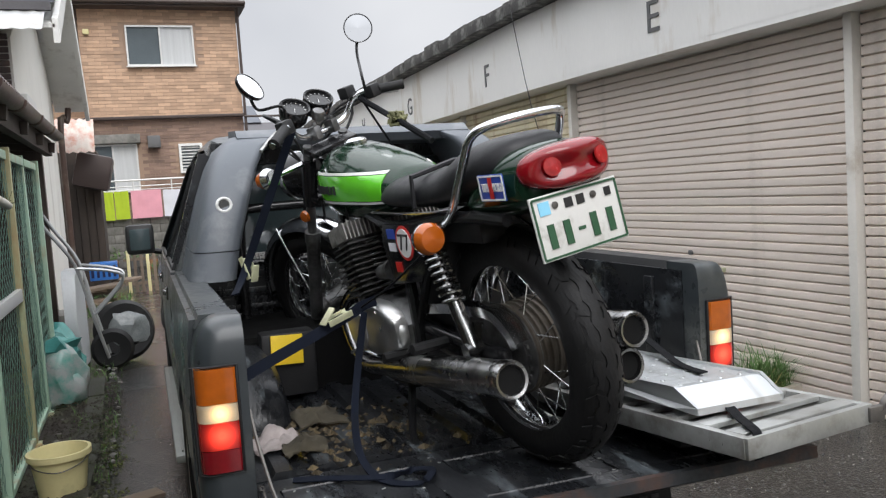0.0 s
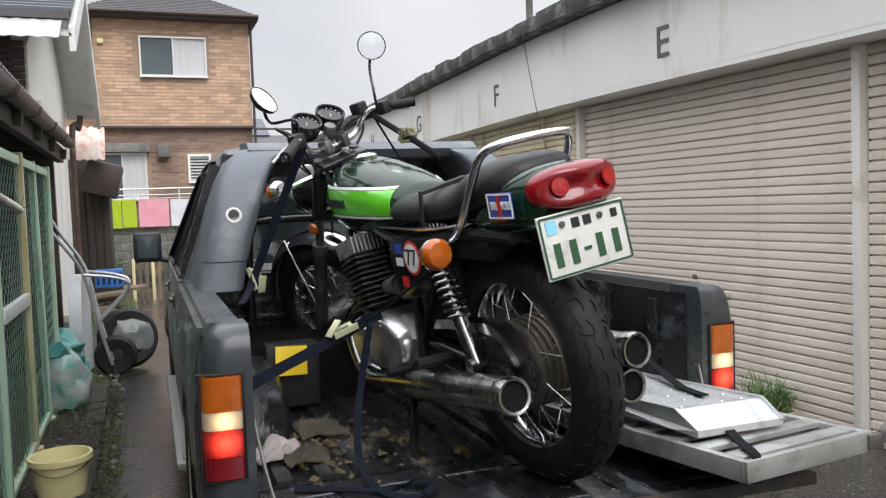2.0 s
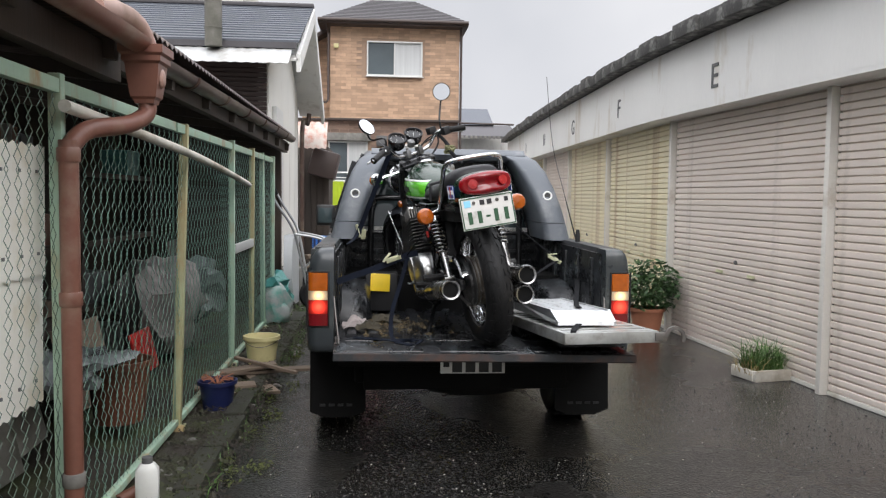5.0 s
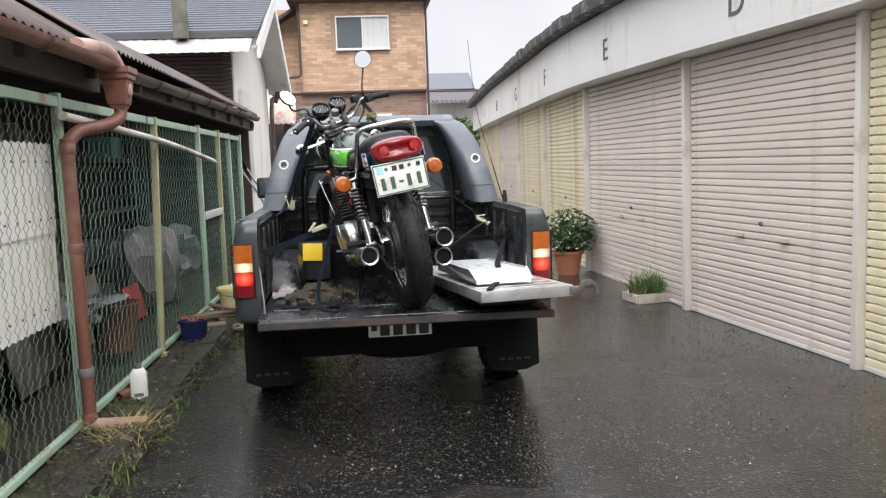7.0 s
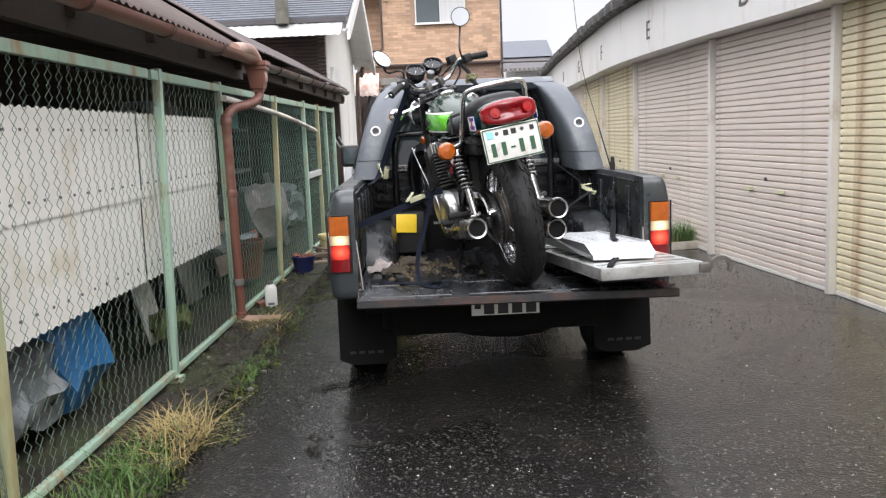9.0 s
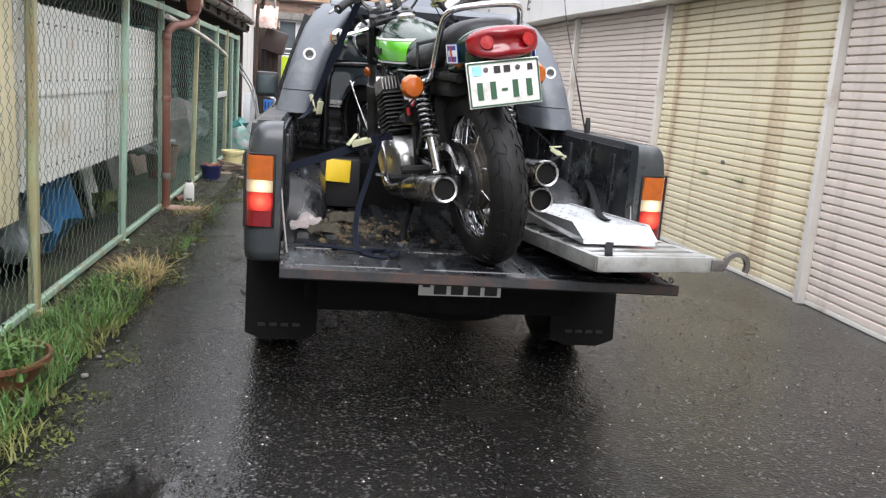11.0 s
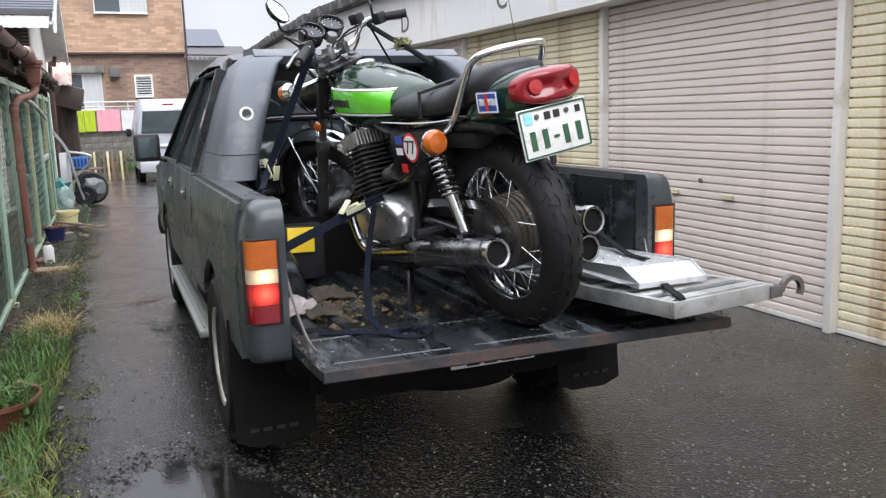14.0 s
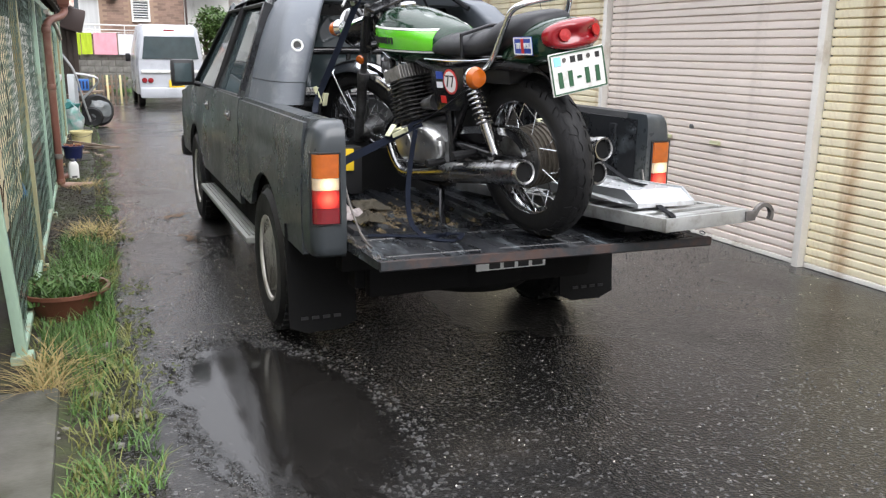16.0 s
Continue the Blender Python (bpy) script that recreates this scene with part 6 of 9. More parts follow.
def spoke_wheel(y, R, tw, rim_r, steer, nm):
    """Wire wheel in the y-z plane: tyre with cut tread, chrome rim, hub and spokes."""
    w = new(nm)
    w.parent = bike
    turn = pose(0, y, R + 0.0, 0, 90, 0)
    b = N()
    prof = []
    for k in range(17):
        a = math.radians(-128 + 256 * k / 16)
        prof.append((R - tw * 0.5 + tw * 0.5 * math.cos(a) - (0.0), tw * 0.52 * math.sin(a)))
    prof = prof + [(rim_r + 0.008, tw * 0.3), (rim_r + 0.008, -tw * 0.3)]
    lathe(b, prof, turn, 56, close=True)
    bpart("tyre", b, M["rubber"], "worn black road tyre", w, steer, 60)
    # tread: a middle rib and two flank ribs with zigzag edges, then slanted shoulder bars
    def tread_pt(a, lat, h):
        lt = math.radians(lat)
        rr = R - tw * 0.5 + (tw * 0.5 + h) * math.cos(lt)
        return turn @ V(rr * math.cos(a), rr * math.sin(a), (tw * 0.52 + h) * math.sin(lt))

    def tread_bar(bb, k0, k1, n, lo, hi, skew=0.0):
        secs = []
        for k in range(k0, k1 + 1):
            a = 2 * math.pi * k / n
            l0, l1 = lo(k), hi(k)
            ls = [l0 + (l1 - l0) * q / 3 for q in range(4)]
            secs.append([tread_pt(a + skew * ls[0], ls[0], -0.001)] + [tread_pt(a + skew * l, l, 0.0035) for l in ls] + [tread_pt(a + skew * ls[-1], ls[-1], -0.001)])
        loft(bb, secs)

    b = N()
    nb = 132
    zig = lambda k: 3.2 * (1 if (k // 2) % 2 else -1)
    tread_bar(b, 0, nb, nb, lambda k: -13 + zig(k), lambda k: 13 + zig(k + 1))
    for sgn in (-1, 1):
        for k in range(0, nb, 6):
            f0, f1 = (lambda q: 17 + zig(q)), (lambda q: 36 - zig(q))
            if sgn > 0:
                tread_bar(b, k, k + 5, nb, f0, f1, 0.0016)
            else:
                tread_bar(b, k + 3, k + 8, nb, lambda q: -f1(q), lambda q: -f0(q), 0.0016)
            tread_bar(b, k, k + 3, nb, lambda q: sgn * 41, lambda q: sgn * 62, sgn * 0.0022)
            tread_bar(b, k + 4, k + 5, nb, lambda q: sgn * 42, lambda q: sgn * 55, sgn * 0.0022)
    bpart("tread", b, M["rubber"], "", w, steer, 0)
    b = N()
    lathe(b, [(rim_r + 0.012, -tw * 0.34), (rim_r + 0.014, -tw * 0.3), (rim_r - 0.008, -tw * 0.26), (rim_r - 0.016, 0), (rim_r - 0.008, tw * 0.26), (rim_r + 0.014, tw * 0.3), (rim_r + 0.012, tw * 0.34), (rim_r + 0.002, tw * 0.3), (rim_r - 0.0, 0), (rim_r + 0.002, -tw * 0.3)], turn, 48, close=True)
    bpart("rim", b, M["chrome"], "chrome wheel rim", w, steer, 50)
    b = N()
    hub = 0.118 if not steer else 0.05
    lathe(b, [(0.012, -0.1), (0.03, -0.09), (hub * 0.7, -0.075), (hub, -0.06), (hub, -0.04), (hub * 0.8, 0), (hub, 0.04), (hub, 0.06), (hub * 0.7, 0.075), (0.03, 0.09), (0.012, 0.1)], turn, 28)
    bpart("hub", b, M["alloy_dull"], "grey alloy hub", w, steer)
    b = N()
    for k in range(36):
        a = 2 * math.pi * k / 36
        s = 1 if k % 2 else -1
        d = 0.28 if k % 4 < 2 else -0.28
        p = turn @ V(hub * math.cos(a + d), hub * math.sin(a + d), s * 0.045)
        q = turn @ V((rim_r - 0.01) * math.cos(a), (rim_r - 0.01) * math.sin(a), s * 0.006)
        tube(b, [p, q], 0.0016, 5)
    bpart("spokes", b, M["chrome"], "thin wire spokes", w, steer)
    return w


RR, FR = 0.33, 0.325
rw = spoke_wheel(0.0, RR, 0.125, 0.232, False, "rear_wheel")
fw = spoke_wheel(1.40, FR, 0.095, 0.243, True, "front_wheel")
# ribbed rear drum
b = N()
prof = [(0.03, -0.062), (0.112, -0.06)]
for k in range(6):
    x = -0.055 + 0.021 * k
    prof += [(0.118, x), (0.124, x + 0.003), (0.124, x + 0.009), (0.116, x + 0.012)]
lathe(b, prof + [(0.11, 0.075), (0.03, 0.078)], pose(0, 0, RR, 0, 90), 36)
bpart("brake_drum", b, M["drum"], "ribbed brake drum with brown grime", rw, False, 30)
# front brake disc
b = N()
lathe(b, [(0.07, -0.003), (0.14, -0.003), (0.14, 0.003), (0.07, 0.003)], pose(0.07, 1.4, FR, 0, 90), 32, close=True)
bpart("brake_disc", b, M["polished"], "", fw, True)
# rear drum plate, sprocket, chain and guard on the near side
b = N()
lathe(b, [(0.10, 0.0), (0.105, 0.012), (0.06, 0.02), (0.03, 0.024), (0, 0.024)], pose(-0.07, 0, RR, 0, -90), 32)
for k in range(24):
    a = 2 * math.pi * k / 24
    box(b, (-0.076, 0.108 * math.cos(a), RR + 0.108 * math.sin(a)), (0.006, 0.012, 0.012), Matrix.Rotation(a, 4, "X"))
bpart("sprocket", b, M["alloy_dull"], "oily rear sprocket", rw)
b = N()
tube(b, [(-0.085, 0.0, RR + 0.112), (-0.085, 0.3, RR + 0.09), (-0.085, 0.52, RR + 0.06)], 0.009, 6)
tube(b, [(-0.085, 0.0, RR - 0.112), (-0.085, 0.3, RR - 0.05), (-0.085, 0.52, RR - 0.01)], 0.009, 6)
bpart("chain", b, M["steel"], "oily drive chain")
b = N()
pts = []
for k in range(11):
    a = math.radians(158 - 68 * k / 10)
    pts.append(V(-0.1, 0.135 * math.cos(a) + 0.0, RR + 0.135 * math.sin(a)))
pts += [V(-0.1, 0.2, RR + 0.125), V(-0.1, 0.42, RR + 0.1)]
strip(b, pts, 0.042, (1, 0, 0), 0.005)
strip(b, [p + V(-0.025, 0, -0.012) for p in pts], 0.028, (0, -0.2, 1), 0.004)
bpart("chain_guard", b, M["chrome"], "chrome chain guard")
# swing arm, shocks
for s in (-1, 1):
    b = N()
    tube(b, [(s * 0.115, -0.04, RR), (s * 0.115, 0.5, RR + 0.05)], 0.02, 10)
    box(b, (s * 0.115, -0.03, RR), (0.03, 0.09, 0.055), bev=0.008)
    bpart("swing_arm", b, M["black_gloss"], "black swing arm")
    sh = new("shock_absorber")
    sh.parent = bike
    lo, hi = V(s * 0.155, 0.03, RR + 0.03), V(s * 0.155, 0.15, RR + 0.335)
    b = N()
    tube(b, [lo, lo.lerp(hi, 0.42)], 0.021, 12)
    tube(b, [lo.lerp(hi, 0.42), hi], 0.012, 8)
    tube(b, [hi - (hi - lo).normalized() * 0.03, hi], 0.026, 12)
    lathe(b, [(0.02, -0.025), (0.02, 0.025)], Matrix.Translation(lo) @ pose(0, 0, 0, 0, 90), 12)
    bpart("damper", b, M["dull_chrome"], "", sh)
    b = N()
    helix = []
    ax = (hi - lo).normalized()
    u, w2 = ring_frame(ax)
    for k in range(9 * 14 + 1):
        t = k / (9 * 14)
        a = 2 * math.pi * 9 * t
        helix.append(lo.lerp(hi, 0.40 + 0.54 * t) + (u * math.cos(a) + w2 * math.sin(a)) * 0.029)
    tube(b, helix, 0.0052, 6)
    bpart("spring", b, M["dull_chrome"], "dull chrome coil spring", sh)
    # rear indicator
    ind = new("indicator")
    ind.parent = bike
    b = N()
    tube(b, [(s * 0.12, 0.06, 0.70), (s * 0.2, 0.02, 0.685)], 0.011, 8)
    lathe(b, [(0.0, 0.035), (0.03, 0.03), (0.04, 0.005), (0.042, 0.0), (0.04, -0.012)], pose(s * 0.235, -0.0, 0.68, 90, 0, 180), 20)
    bpart("stalk", b, M["chrome"], "", ind)
    b = N()
    lathe(b, [(0.041, 0.0), (0.041, 0.022), (0.032, 0.034), (0.0, 0.04)], pose(s * 0.235, 0.0, 0.68, 90), 20)
    bpart("amber_lens", b, M["amber"], "round amber lens", ind)
# frame tubes
b = N()
for s in (-1, 1):
    tube(b, smooth_pts([(s * 0.02, 1.0, 0.80), (s * 0.1, 0.9, 0.55), (s * 0.14, 0.82, 0.24), (s * 0.14, 0.7, 0.18), (s * 0.14, 0.45, 0.18), (s * 0.14, 0.38, 0.28), (s * 0.13, 0.36, 0.6), (s * 0.13, 0.3, 0.67)], 4), 0.017, 8)
    tube(b, smooth_pts([(s * 0.02, 1.0, 0.86), (s * 0.08, 0.75, 0.74), (s * 0.13, 0.4, 0.68), (s * 0.13, 0.0, 0.71), (s * 0.12, -0.2, 0.7)], 4), 0.016, 8)
    tube(b, [(s * 0.13, 0.4, 0.34), (s * 0.14, 0.12, 0.68)], 0.013, 8)
lathe(b, [(0.032, -0.09), (0.032, 0.09)], pose(0, 1.07, 0.87, 27), 16)
bpart("frame", b, M["black_gloss"], "black tube frame")
# engine: crankcase, finned cylinders, covers
eng = new("engine")
eng.parent = bike
b = N()
secs = []
for x, sc in ((-0.17, 0.8), (-0.13, 1.0), (0.13, 1.0), (0.17, 0.8)):
    c = V(0, 0.57, 0.345)
    out = [(-0.2, -0.06), (-0.17, -0.11), (0.08, -0.12), (0.2, -0.07), (0.21, 0.04), (0.1, 0.1), (-0.1, 0.09), (-0.2, 0.04)]
    secs.append([V(x, c.y + p * sc, c.z + q * sc) for p, q in out])
loft(b, secs)
bpart("crankcase", b, M["alloy_dull"], "oily grey crankcase", eng)
for yy, r, nm, th in ((0.66, 0.08, "stator_cover", 0.062), (0.45, 0.06, "sprocket_cover", 0.03)):
    b = N()
    lathe(b, [(r, 0), (r, th * 0.6), (r * 0.9, th * 0.9), (r * 0.5, th), (0, th)], pose(-0.165, yy, 0.355, 0, -90), 32)
    bpart(nm, b, M["polished"], "polished alloy engine cover", eng)
b = N()
secs = []
for x, k in ((-0.16, 1.0), (-0.2, 0.98), (-0.212, 0.9), (-0.217, 0.72)):
    secs.append([V(x, 0.55 + 0.155 * k * math.copysign(abs(math.cos(a)) ** 0.7, math.cos(a)), 0.362 + 0.088 * k * math.copysign(abs(math.sin(a)) ** 0.75, math.sin(a))) for a in [2 * math.pi * j / 28 for j in range(28)]])
loft(b, secs)
for k in range(5):
    lathe(b, [(0.006, 0), (0.006, 0.008)], pose(-0.209, 0.44 + 0.055 * k, 0.30 + 0.125 * (k % 2), 0, -90), 8)
bpart("side_cover", b, M["polished"], "polished alloy engine cover", eng)
b = N()
lathe(b, [(0.1, 0), (0.1, 0.04), (0.08, 0.055), (0, 0.06)], pose(0.165, 0.55, 0.345, 0, 90), 32)
bpart("clutch_cover", b, M["polished"], "", eng)
tilt = pose(0, 0.70, 0.44, -14)
for c in (-0.125, 0.0, 0.125):
    b = N()
    lathe(b, [(0.038, 0), (0.038, 0.2)], tilt @ Matrix.Translation((c, 0, 0)), 14)
    cyl = bpart("cylinder", b, M["engine_black"], "black finned cylinder", eng, False, 30)
    for k in range(10):
        b = N()
        w = 0.118 if k < 6 else 0.112
        m = tilt @ Matrix.Translation((c, 0, 0.012 + k * 0.0185))
        box(b, (0, 0, 0), (1, 1, 1))
        b.verts.ensure_lookup_table()
        for v in b.verts[len(b.verts) - 8:]:
            v.co = m @ V(v.co.x * w, v.co.y * (0.17 if k < 6 else 0.15), v.co.z * 0.005)
        bpart("cylinder_fin", b, M["engine_black"], "", eng, False, 30)
    for k in range(8):
        b = N()
        m = tilt @ Matrix.Translation((c - 0.052 + 0.0148 * k, 0, 0.222))
        box(b, (0, 0, 0), (0.0045, 0.155, 0.056))
        bmesh.ops.transform(b, matrix=m, verts=b.verts)
        bpart("head_fin", b, M["head_alloy"], "", eng, False, 30)
    b = N()
    lathe(b, [(0.012, 0.19), (0.012, 0.25), (0.007, 0.27)], tilt @ Matrix.Translation((c, 0, 0)), 10)
    bpart("cylinder_head", b, M["head_alloy"], "grey finned cylinder head", eng, False, 30)
    b = N()
    tube(b, smooth_pts([tilt @ V(c, 0.0, 0.26), tilt @ V(c, -0.06, 0.31), V(c * 0.6, 0.6, 0.72)], 4), 0.005, 6)
    bpart("plug_lead", b, M["black"], "", eng)
    b = N()
    lathe(b, [(0.026, 0), (0.026, 0.07), (0.035, 0.08), (0.035, 0.1)], pose(c * 0.9, 0.6, 0.52, 80), 12)
    bpart("carburettor", b, M["alloy_dull"], "grey carburettor", eng)
# exhausts: one on the near side, two on the far side
def exhaust(pts, rs, tip, label=""):
    e = new("exhaust")
    e.parent = bike
    b = N()
    sp = smooth_pts(pts, 5)
    n = len(sp)
    rr = [float(np.interp(i / (n - 1), np.linspace(0, 1, len(rs)), rs)) for i in range(n)]
    tube(b, sp, rr, 16)
    bpart("muffler", b, M["dull_chrome"], label, e)
    d = (sp[-1] - sp[-2]).normalized()
    rot = d.to_track_quat("Z", "Y").to_matrix().to_4x4()
    b = N()
    lathe(b, [(0.044, -0.012), (0.0475, -0.004), (0.0475, 0.03), (0.044, 0.037), (0.037, 0.035), (0.034, 0.025), (0.033, 0.0015)], Matrix.Translation(sp[-1]) @ rot, 22)
    bpart("tip", b, M["dull_chrome"], "sooty chrome muffler tip", e)
    # disc coloured black for the dark inside of the hollow pipe
    b = N()
    lathe(b, [(0.034, 0.024), (0.033, 0.006), (0.0, 0.004)], Matrix.Translation(sp[-1]) @ rot, 20)
    bpart("outlet", b, M["flap"], "black disc giving the dark inside of the outlet", e)


exhaust([(-0.125, 0.8, 0.47), (-0.15, 0.93, 0.36), (-0.165, 0.82, 0.2), (-0.18, 0.55, 0.225), (-0.195, 0.3, 0.265), (-0.21, 0.05, 0.305), (-0.216, -0.2, 0.338)], [0.02, 0.021, 0.022, 0.03, 0.044, 0.048, 0.045], (-1,), "dull chrome muffler")
exhaust([(0.125, 0.8, 0.47), (0.15, 0.93, 0.36), (0.165, 0.82, 0.2), (0.17, 0.5, 0.24), (0.165, 0.3, 0.29), (0.158, 0.05, 0.325), (0.152, -0.22, 0.348)], [0.02, 0.021, 0.022, 0.03, 0.044, 0.048, 0.045], (1,), "chrome muffler")
exhaust([(0.0, 0.82, 0.47), (0.03, 0.94, 0.33), (0.06, 0.8, 0.16), (0.13, 0.5, 0.17), (0.15, 0.3, 0.205), (0.14, 0.05, 0.235), (0.135, -0.2, 0.255)], [0.02, 0.021, 0.022, 0.03, 0.044, 0.048, 0.045], (1,), "chrome muffler")
# tank: rounded loft, stripe band laid on its sides
def tank_sec(y, w, z0, z1):
    out = []
    for k in range(20):
        a = 2 * math.pi * k / 20
        ca, sa = math.cos(a), math.sin(a)
        x = w * math.copysign(abs(ca) ** 0.55, ca)
        z = (z0 + z1) / 2 + (z1 - z0) / 2 * math.copysign(abs(sa) ** 0.75, sa)
        if sa > 0:
            x *= 1 - 0.36 * sa ** 1.4
        out.append(V(x, y, z))
    return out


TANK = [(0.40, 0.07, 0.735, 0.82), (0.44, 0.108, 0.715, 0.845), (0.54, 0.13, 0.69, 0.885), (0.7, 0.14, 0.68, 0.925), (0.82, 0.142, 0.685, 0.945), (0.92, 0.132, 0.70, 0.945), (0.99, 0.11, 0.725, 0.93), (1.02, 0.07, 0.76, 0.90)]
b = N()
loft(b, [tank_sec(*t) for t in TANK])
tank = bpart("fuel_tank", b, M["tank"], "dark green fuel tank with lime stripe", None, False, 70)


def tank_w(y, z):
    T = np.array(TANK)
    w, z0, z1 = (float(np.interp(y, T[:, 0], T[:, k])) for k in (1, 2, 3))
    sa = min(1, max(-1, (2 * (z - (z0 + z1) / 2) / (z1 - z0))))
    q = abs(sa) ** (1 / 0.75)
    ca = math.sqrt(max(0.0, 1 - q * q))
    return w * ca ** 0.55 * ((1 - 0.36 * q ** 1.4) if sa > 0 else 1)


for s in (-1, 1):
    for z_lo, z_hi, mt, nm, out in ((lambda y: 0.772 - 0.03 * (0.98 - y), lambda y: 0.862 - 0.055 * (0.98 - y), "lime_paint", "stripe", 0.003), (lambda y: 0.864 - 0.055 * (0.98 - y), lambda y: 0.872 - 0.055 * (0.98 - y), "white", "pinstripe", 0.0035), (lambda y: 0.762 - 0.03 * (0.98 - y), lambda y: 0.769 - 0.03 * (0.98 - y), "white", "pinstripe", 0.0035)):
        b = N()
        ys2 = [0.47 + 0.515 * k / 22 for k in range(23)]
        grid = []
        for y in ys2:
            lo, hi = z_lo(y), z_hi(y)
            grid.append([(s * (tank_w(y, lo + (hi - lo) * j / 6) + out), y, lo + (hi - lo) * j / 6) for j in range(7)])
        sheet(b, grid, (-s * 0.003, 0, 0))
        bpart(nm, b, M[mt], "", tank, False, 60)
    # maker's mark as plain bars
    b = N()
    for k in range(8):
        y = 0.955 - k * 0.026
        z = 0.812 - 0.043 * (0.98 - y)
        box(b, (s * (tank_w(y, z) + 0.004), y, z), (0.003, 0.017, 0.03 if k % 2 else 0.026))
    bpart("mark_bars", b, M["ink_black"], "", tank)
b = N()
lathe(b, [(0.04, 0), (0.042, 0.012), (0.03, 0.022), (0, 0.024)], pose(0, 0.84, 0.938), 24)
bpart("filler_cap", b, M["chrome"], "chrome filler cap", tank)
# seat with trim
b = N()
secs = []
for y, w, z0, z1 in ((0.52, 0.09, 0.745, 0.79), (0.47, 0.128, 0.725, 0.82), (0.3, 0.14, 0.72, 0.825), (0.12, 0.142, 0.725, 0.83), (0.05, 0.142, 0.73, 0.85), (-0.02, 0.14, 0.74, 0.885), (-0.14, 0.13, 0.76, 0.895), (-0.22, 0.1, 0.78, 0.885)):
    secs.append([V(-w, y, z0), V(-w - 0.006, y, (z0 + z1) / 2), V(-w * 0.82, y, z1 - 0.012), V(-w * 0.4, y, z1), V(w * 0.4, y, z1), V(w * 0.82, y, z1 - 0.012), V(w + 0.006, y, (z0 + z1) / 2), V(w, y, z0)])
loft(b, secs)
seat = soften(bpart("seat", b, M["vinyl"], "stepped black vinyl seat", None, False, 180))
for s in (-1, 1):
    b = N()
    tube(b, [(s * 0.146, 0.5, 0.728), (s * 0.15, 0.3, 0.724), (s * 0.151, 0.12, 0.727), (s * 0.149, 0.0, 0.735)], 0.004, 6)
    bpart("trim", b, M["chrome"], "thin chrome trim", seat)
b = N()
tube(b, [(-0.15, 0.2, 0.74), (-0.14, 0.2, 0.825), (0, 0.2, 0.842), (0.14, 0.2, 0.825), (0.15, 0.2, 0.74)], 0.008, 6)
bpart("seat_belt_strap", b, M["vinyl"], "", seat)
# tail cowl, rear lamp, plate, mudguard
b = N()
secs = []
for y, w, z0, z1 in ((0.02, 0.12, 0.70, 0.77), (-0.08, 0.135, 0.69, 0.82), (-0.18, 0.135, 0.69, 0.865), (-0.27, 0.122, 0.70, 0.865), (-0.315, 0.1, 0.72, 0.845)):
    secs.append([V(-w * 0.9, y, z0), V(-w, y, z0 + (z1 - z0) * 0.4), V(-w * 0.9, y, z1 - 0.025), V(-w * 0.5, y, z1), V(w * 0.5, y, z1), V(w * 0.9, y, z1 - 0.025), V(w, y, z0 + (z1 - z0) * 0.4), V(w * 0.9, y, z0)])
loft(b, secs)
tail = soften(bpart("tail_cowl", b, M["tank"], "dark green tail cowl", None, False, 180))
for s in (-1, 1):
    b = N()
    box(b, (s * 0.137, -0.19, 0.782), (0.003, 0.105, 0.064), bev=0.001)
    st = bpart("sticker", b, M["blue"], "blue and white sticker", tail)
    b = N()
    for z in (0.754, 0.81):
        box(b, (s * 0.1395, -0.19, z), (0.002, 0.1, 0.004))
    for y in (-0.14, -0.24):
        box(b, (s * 0.1395, y, 0.782), (0.002, 0.004, 0.056))
    bpart("sticker_border", b, M["white"], "", st)
    for words, y in (("TRIPLE", -0.166), ("WORLD", -0.216)):
        text_mesh("lettering", words, 0.0135, M["white"], st, pose(s * 0.1395, y if s < 0 else -0.382 - y, 0.782, 90, 0, -90 if s < 0 else 90) @ Matrix.Diagonal((0.82, 2.2, 1, 1)), 0.001)
    b = N()
    box(b, (s * 0.1408, -0.19, 0.782), (0.002, 0.014, 0.05))
    bpart("sticker_bar", b, M["red"], "", st)
b = N()
secs = []
for k, (y, sx, sz) in enumerate(((-0.28, 0.12, 0.05), (-0.32, 0.126, 0.054), (-0.342, 0.122, 0.052), (-0.356, 0.106, 0.043), (-0.364, 0.074, 0.028))):
    secs.append([V(sx * math.copysign(abs(math.cos(a)) ** 0.85, math.cos(a)), y + 0.03 * abs(math.cos(a)) ** 2, 0.806 + sz * math.copysign(abs(math.sin(a)) ** 0.7, math.sin(a))) for a in [2 * math.pi * j / 24 for j in range(24)]])
loft(b, secs)
rl = soften(bpart("tail_lamp", b, M["red_lens"], "wide red tail lamp", None, False, 180))
for s in (-1, 1):
    b = N()
    lathe(b, [(0.022, 0.0), (0.021, 0.004), (0.0, 0.005)], pose(s * 0.07, -0.3425, 0.81, 84, 0, s * 14), 18)
    bpart("reflector", b, M["red_disc"], "round red reflector", rl)
PX = -0.024
b = N()
box(b, (PX + 0.006, -0.338, 0.68), (0.25, 0.006, 0.146), pose(0, 0, 0, -6), bev=0.002)
pl = bpart("number_plate", b, M["plate_white"], "white number plate")
b = N()
for x in (-0.114, 0.126):
    box(b, (PX + x, -0.3425, 0.68), (0.005, 0.002, 0.134), pose(0, 0, 0, -6))
for z in (-0.06, 0.06):
    box(b, (PX + 0.006, -0.3425 + z * 0.1, 0.68 + z * 1.12), (0.24, 0.002, 0.005), pose(0, 0, 0, -6))
for x in (-0.08, -0.035, 0.042, 0.09):
    box(b, (PX + x, -0.345, 0.66), (0.019, 0.002, 0.055), pose(0, 0, 0, -6))
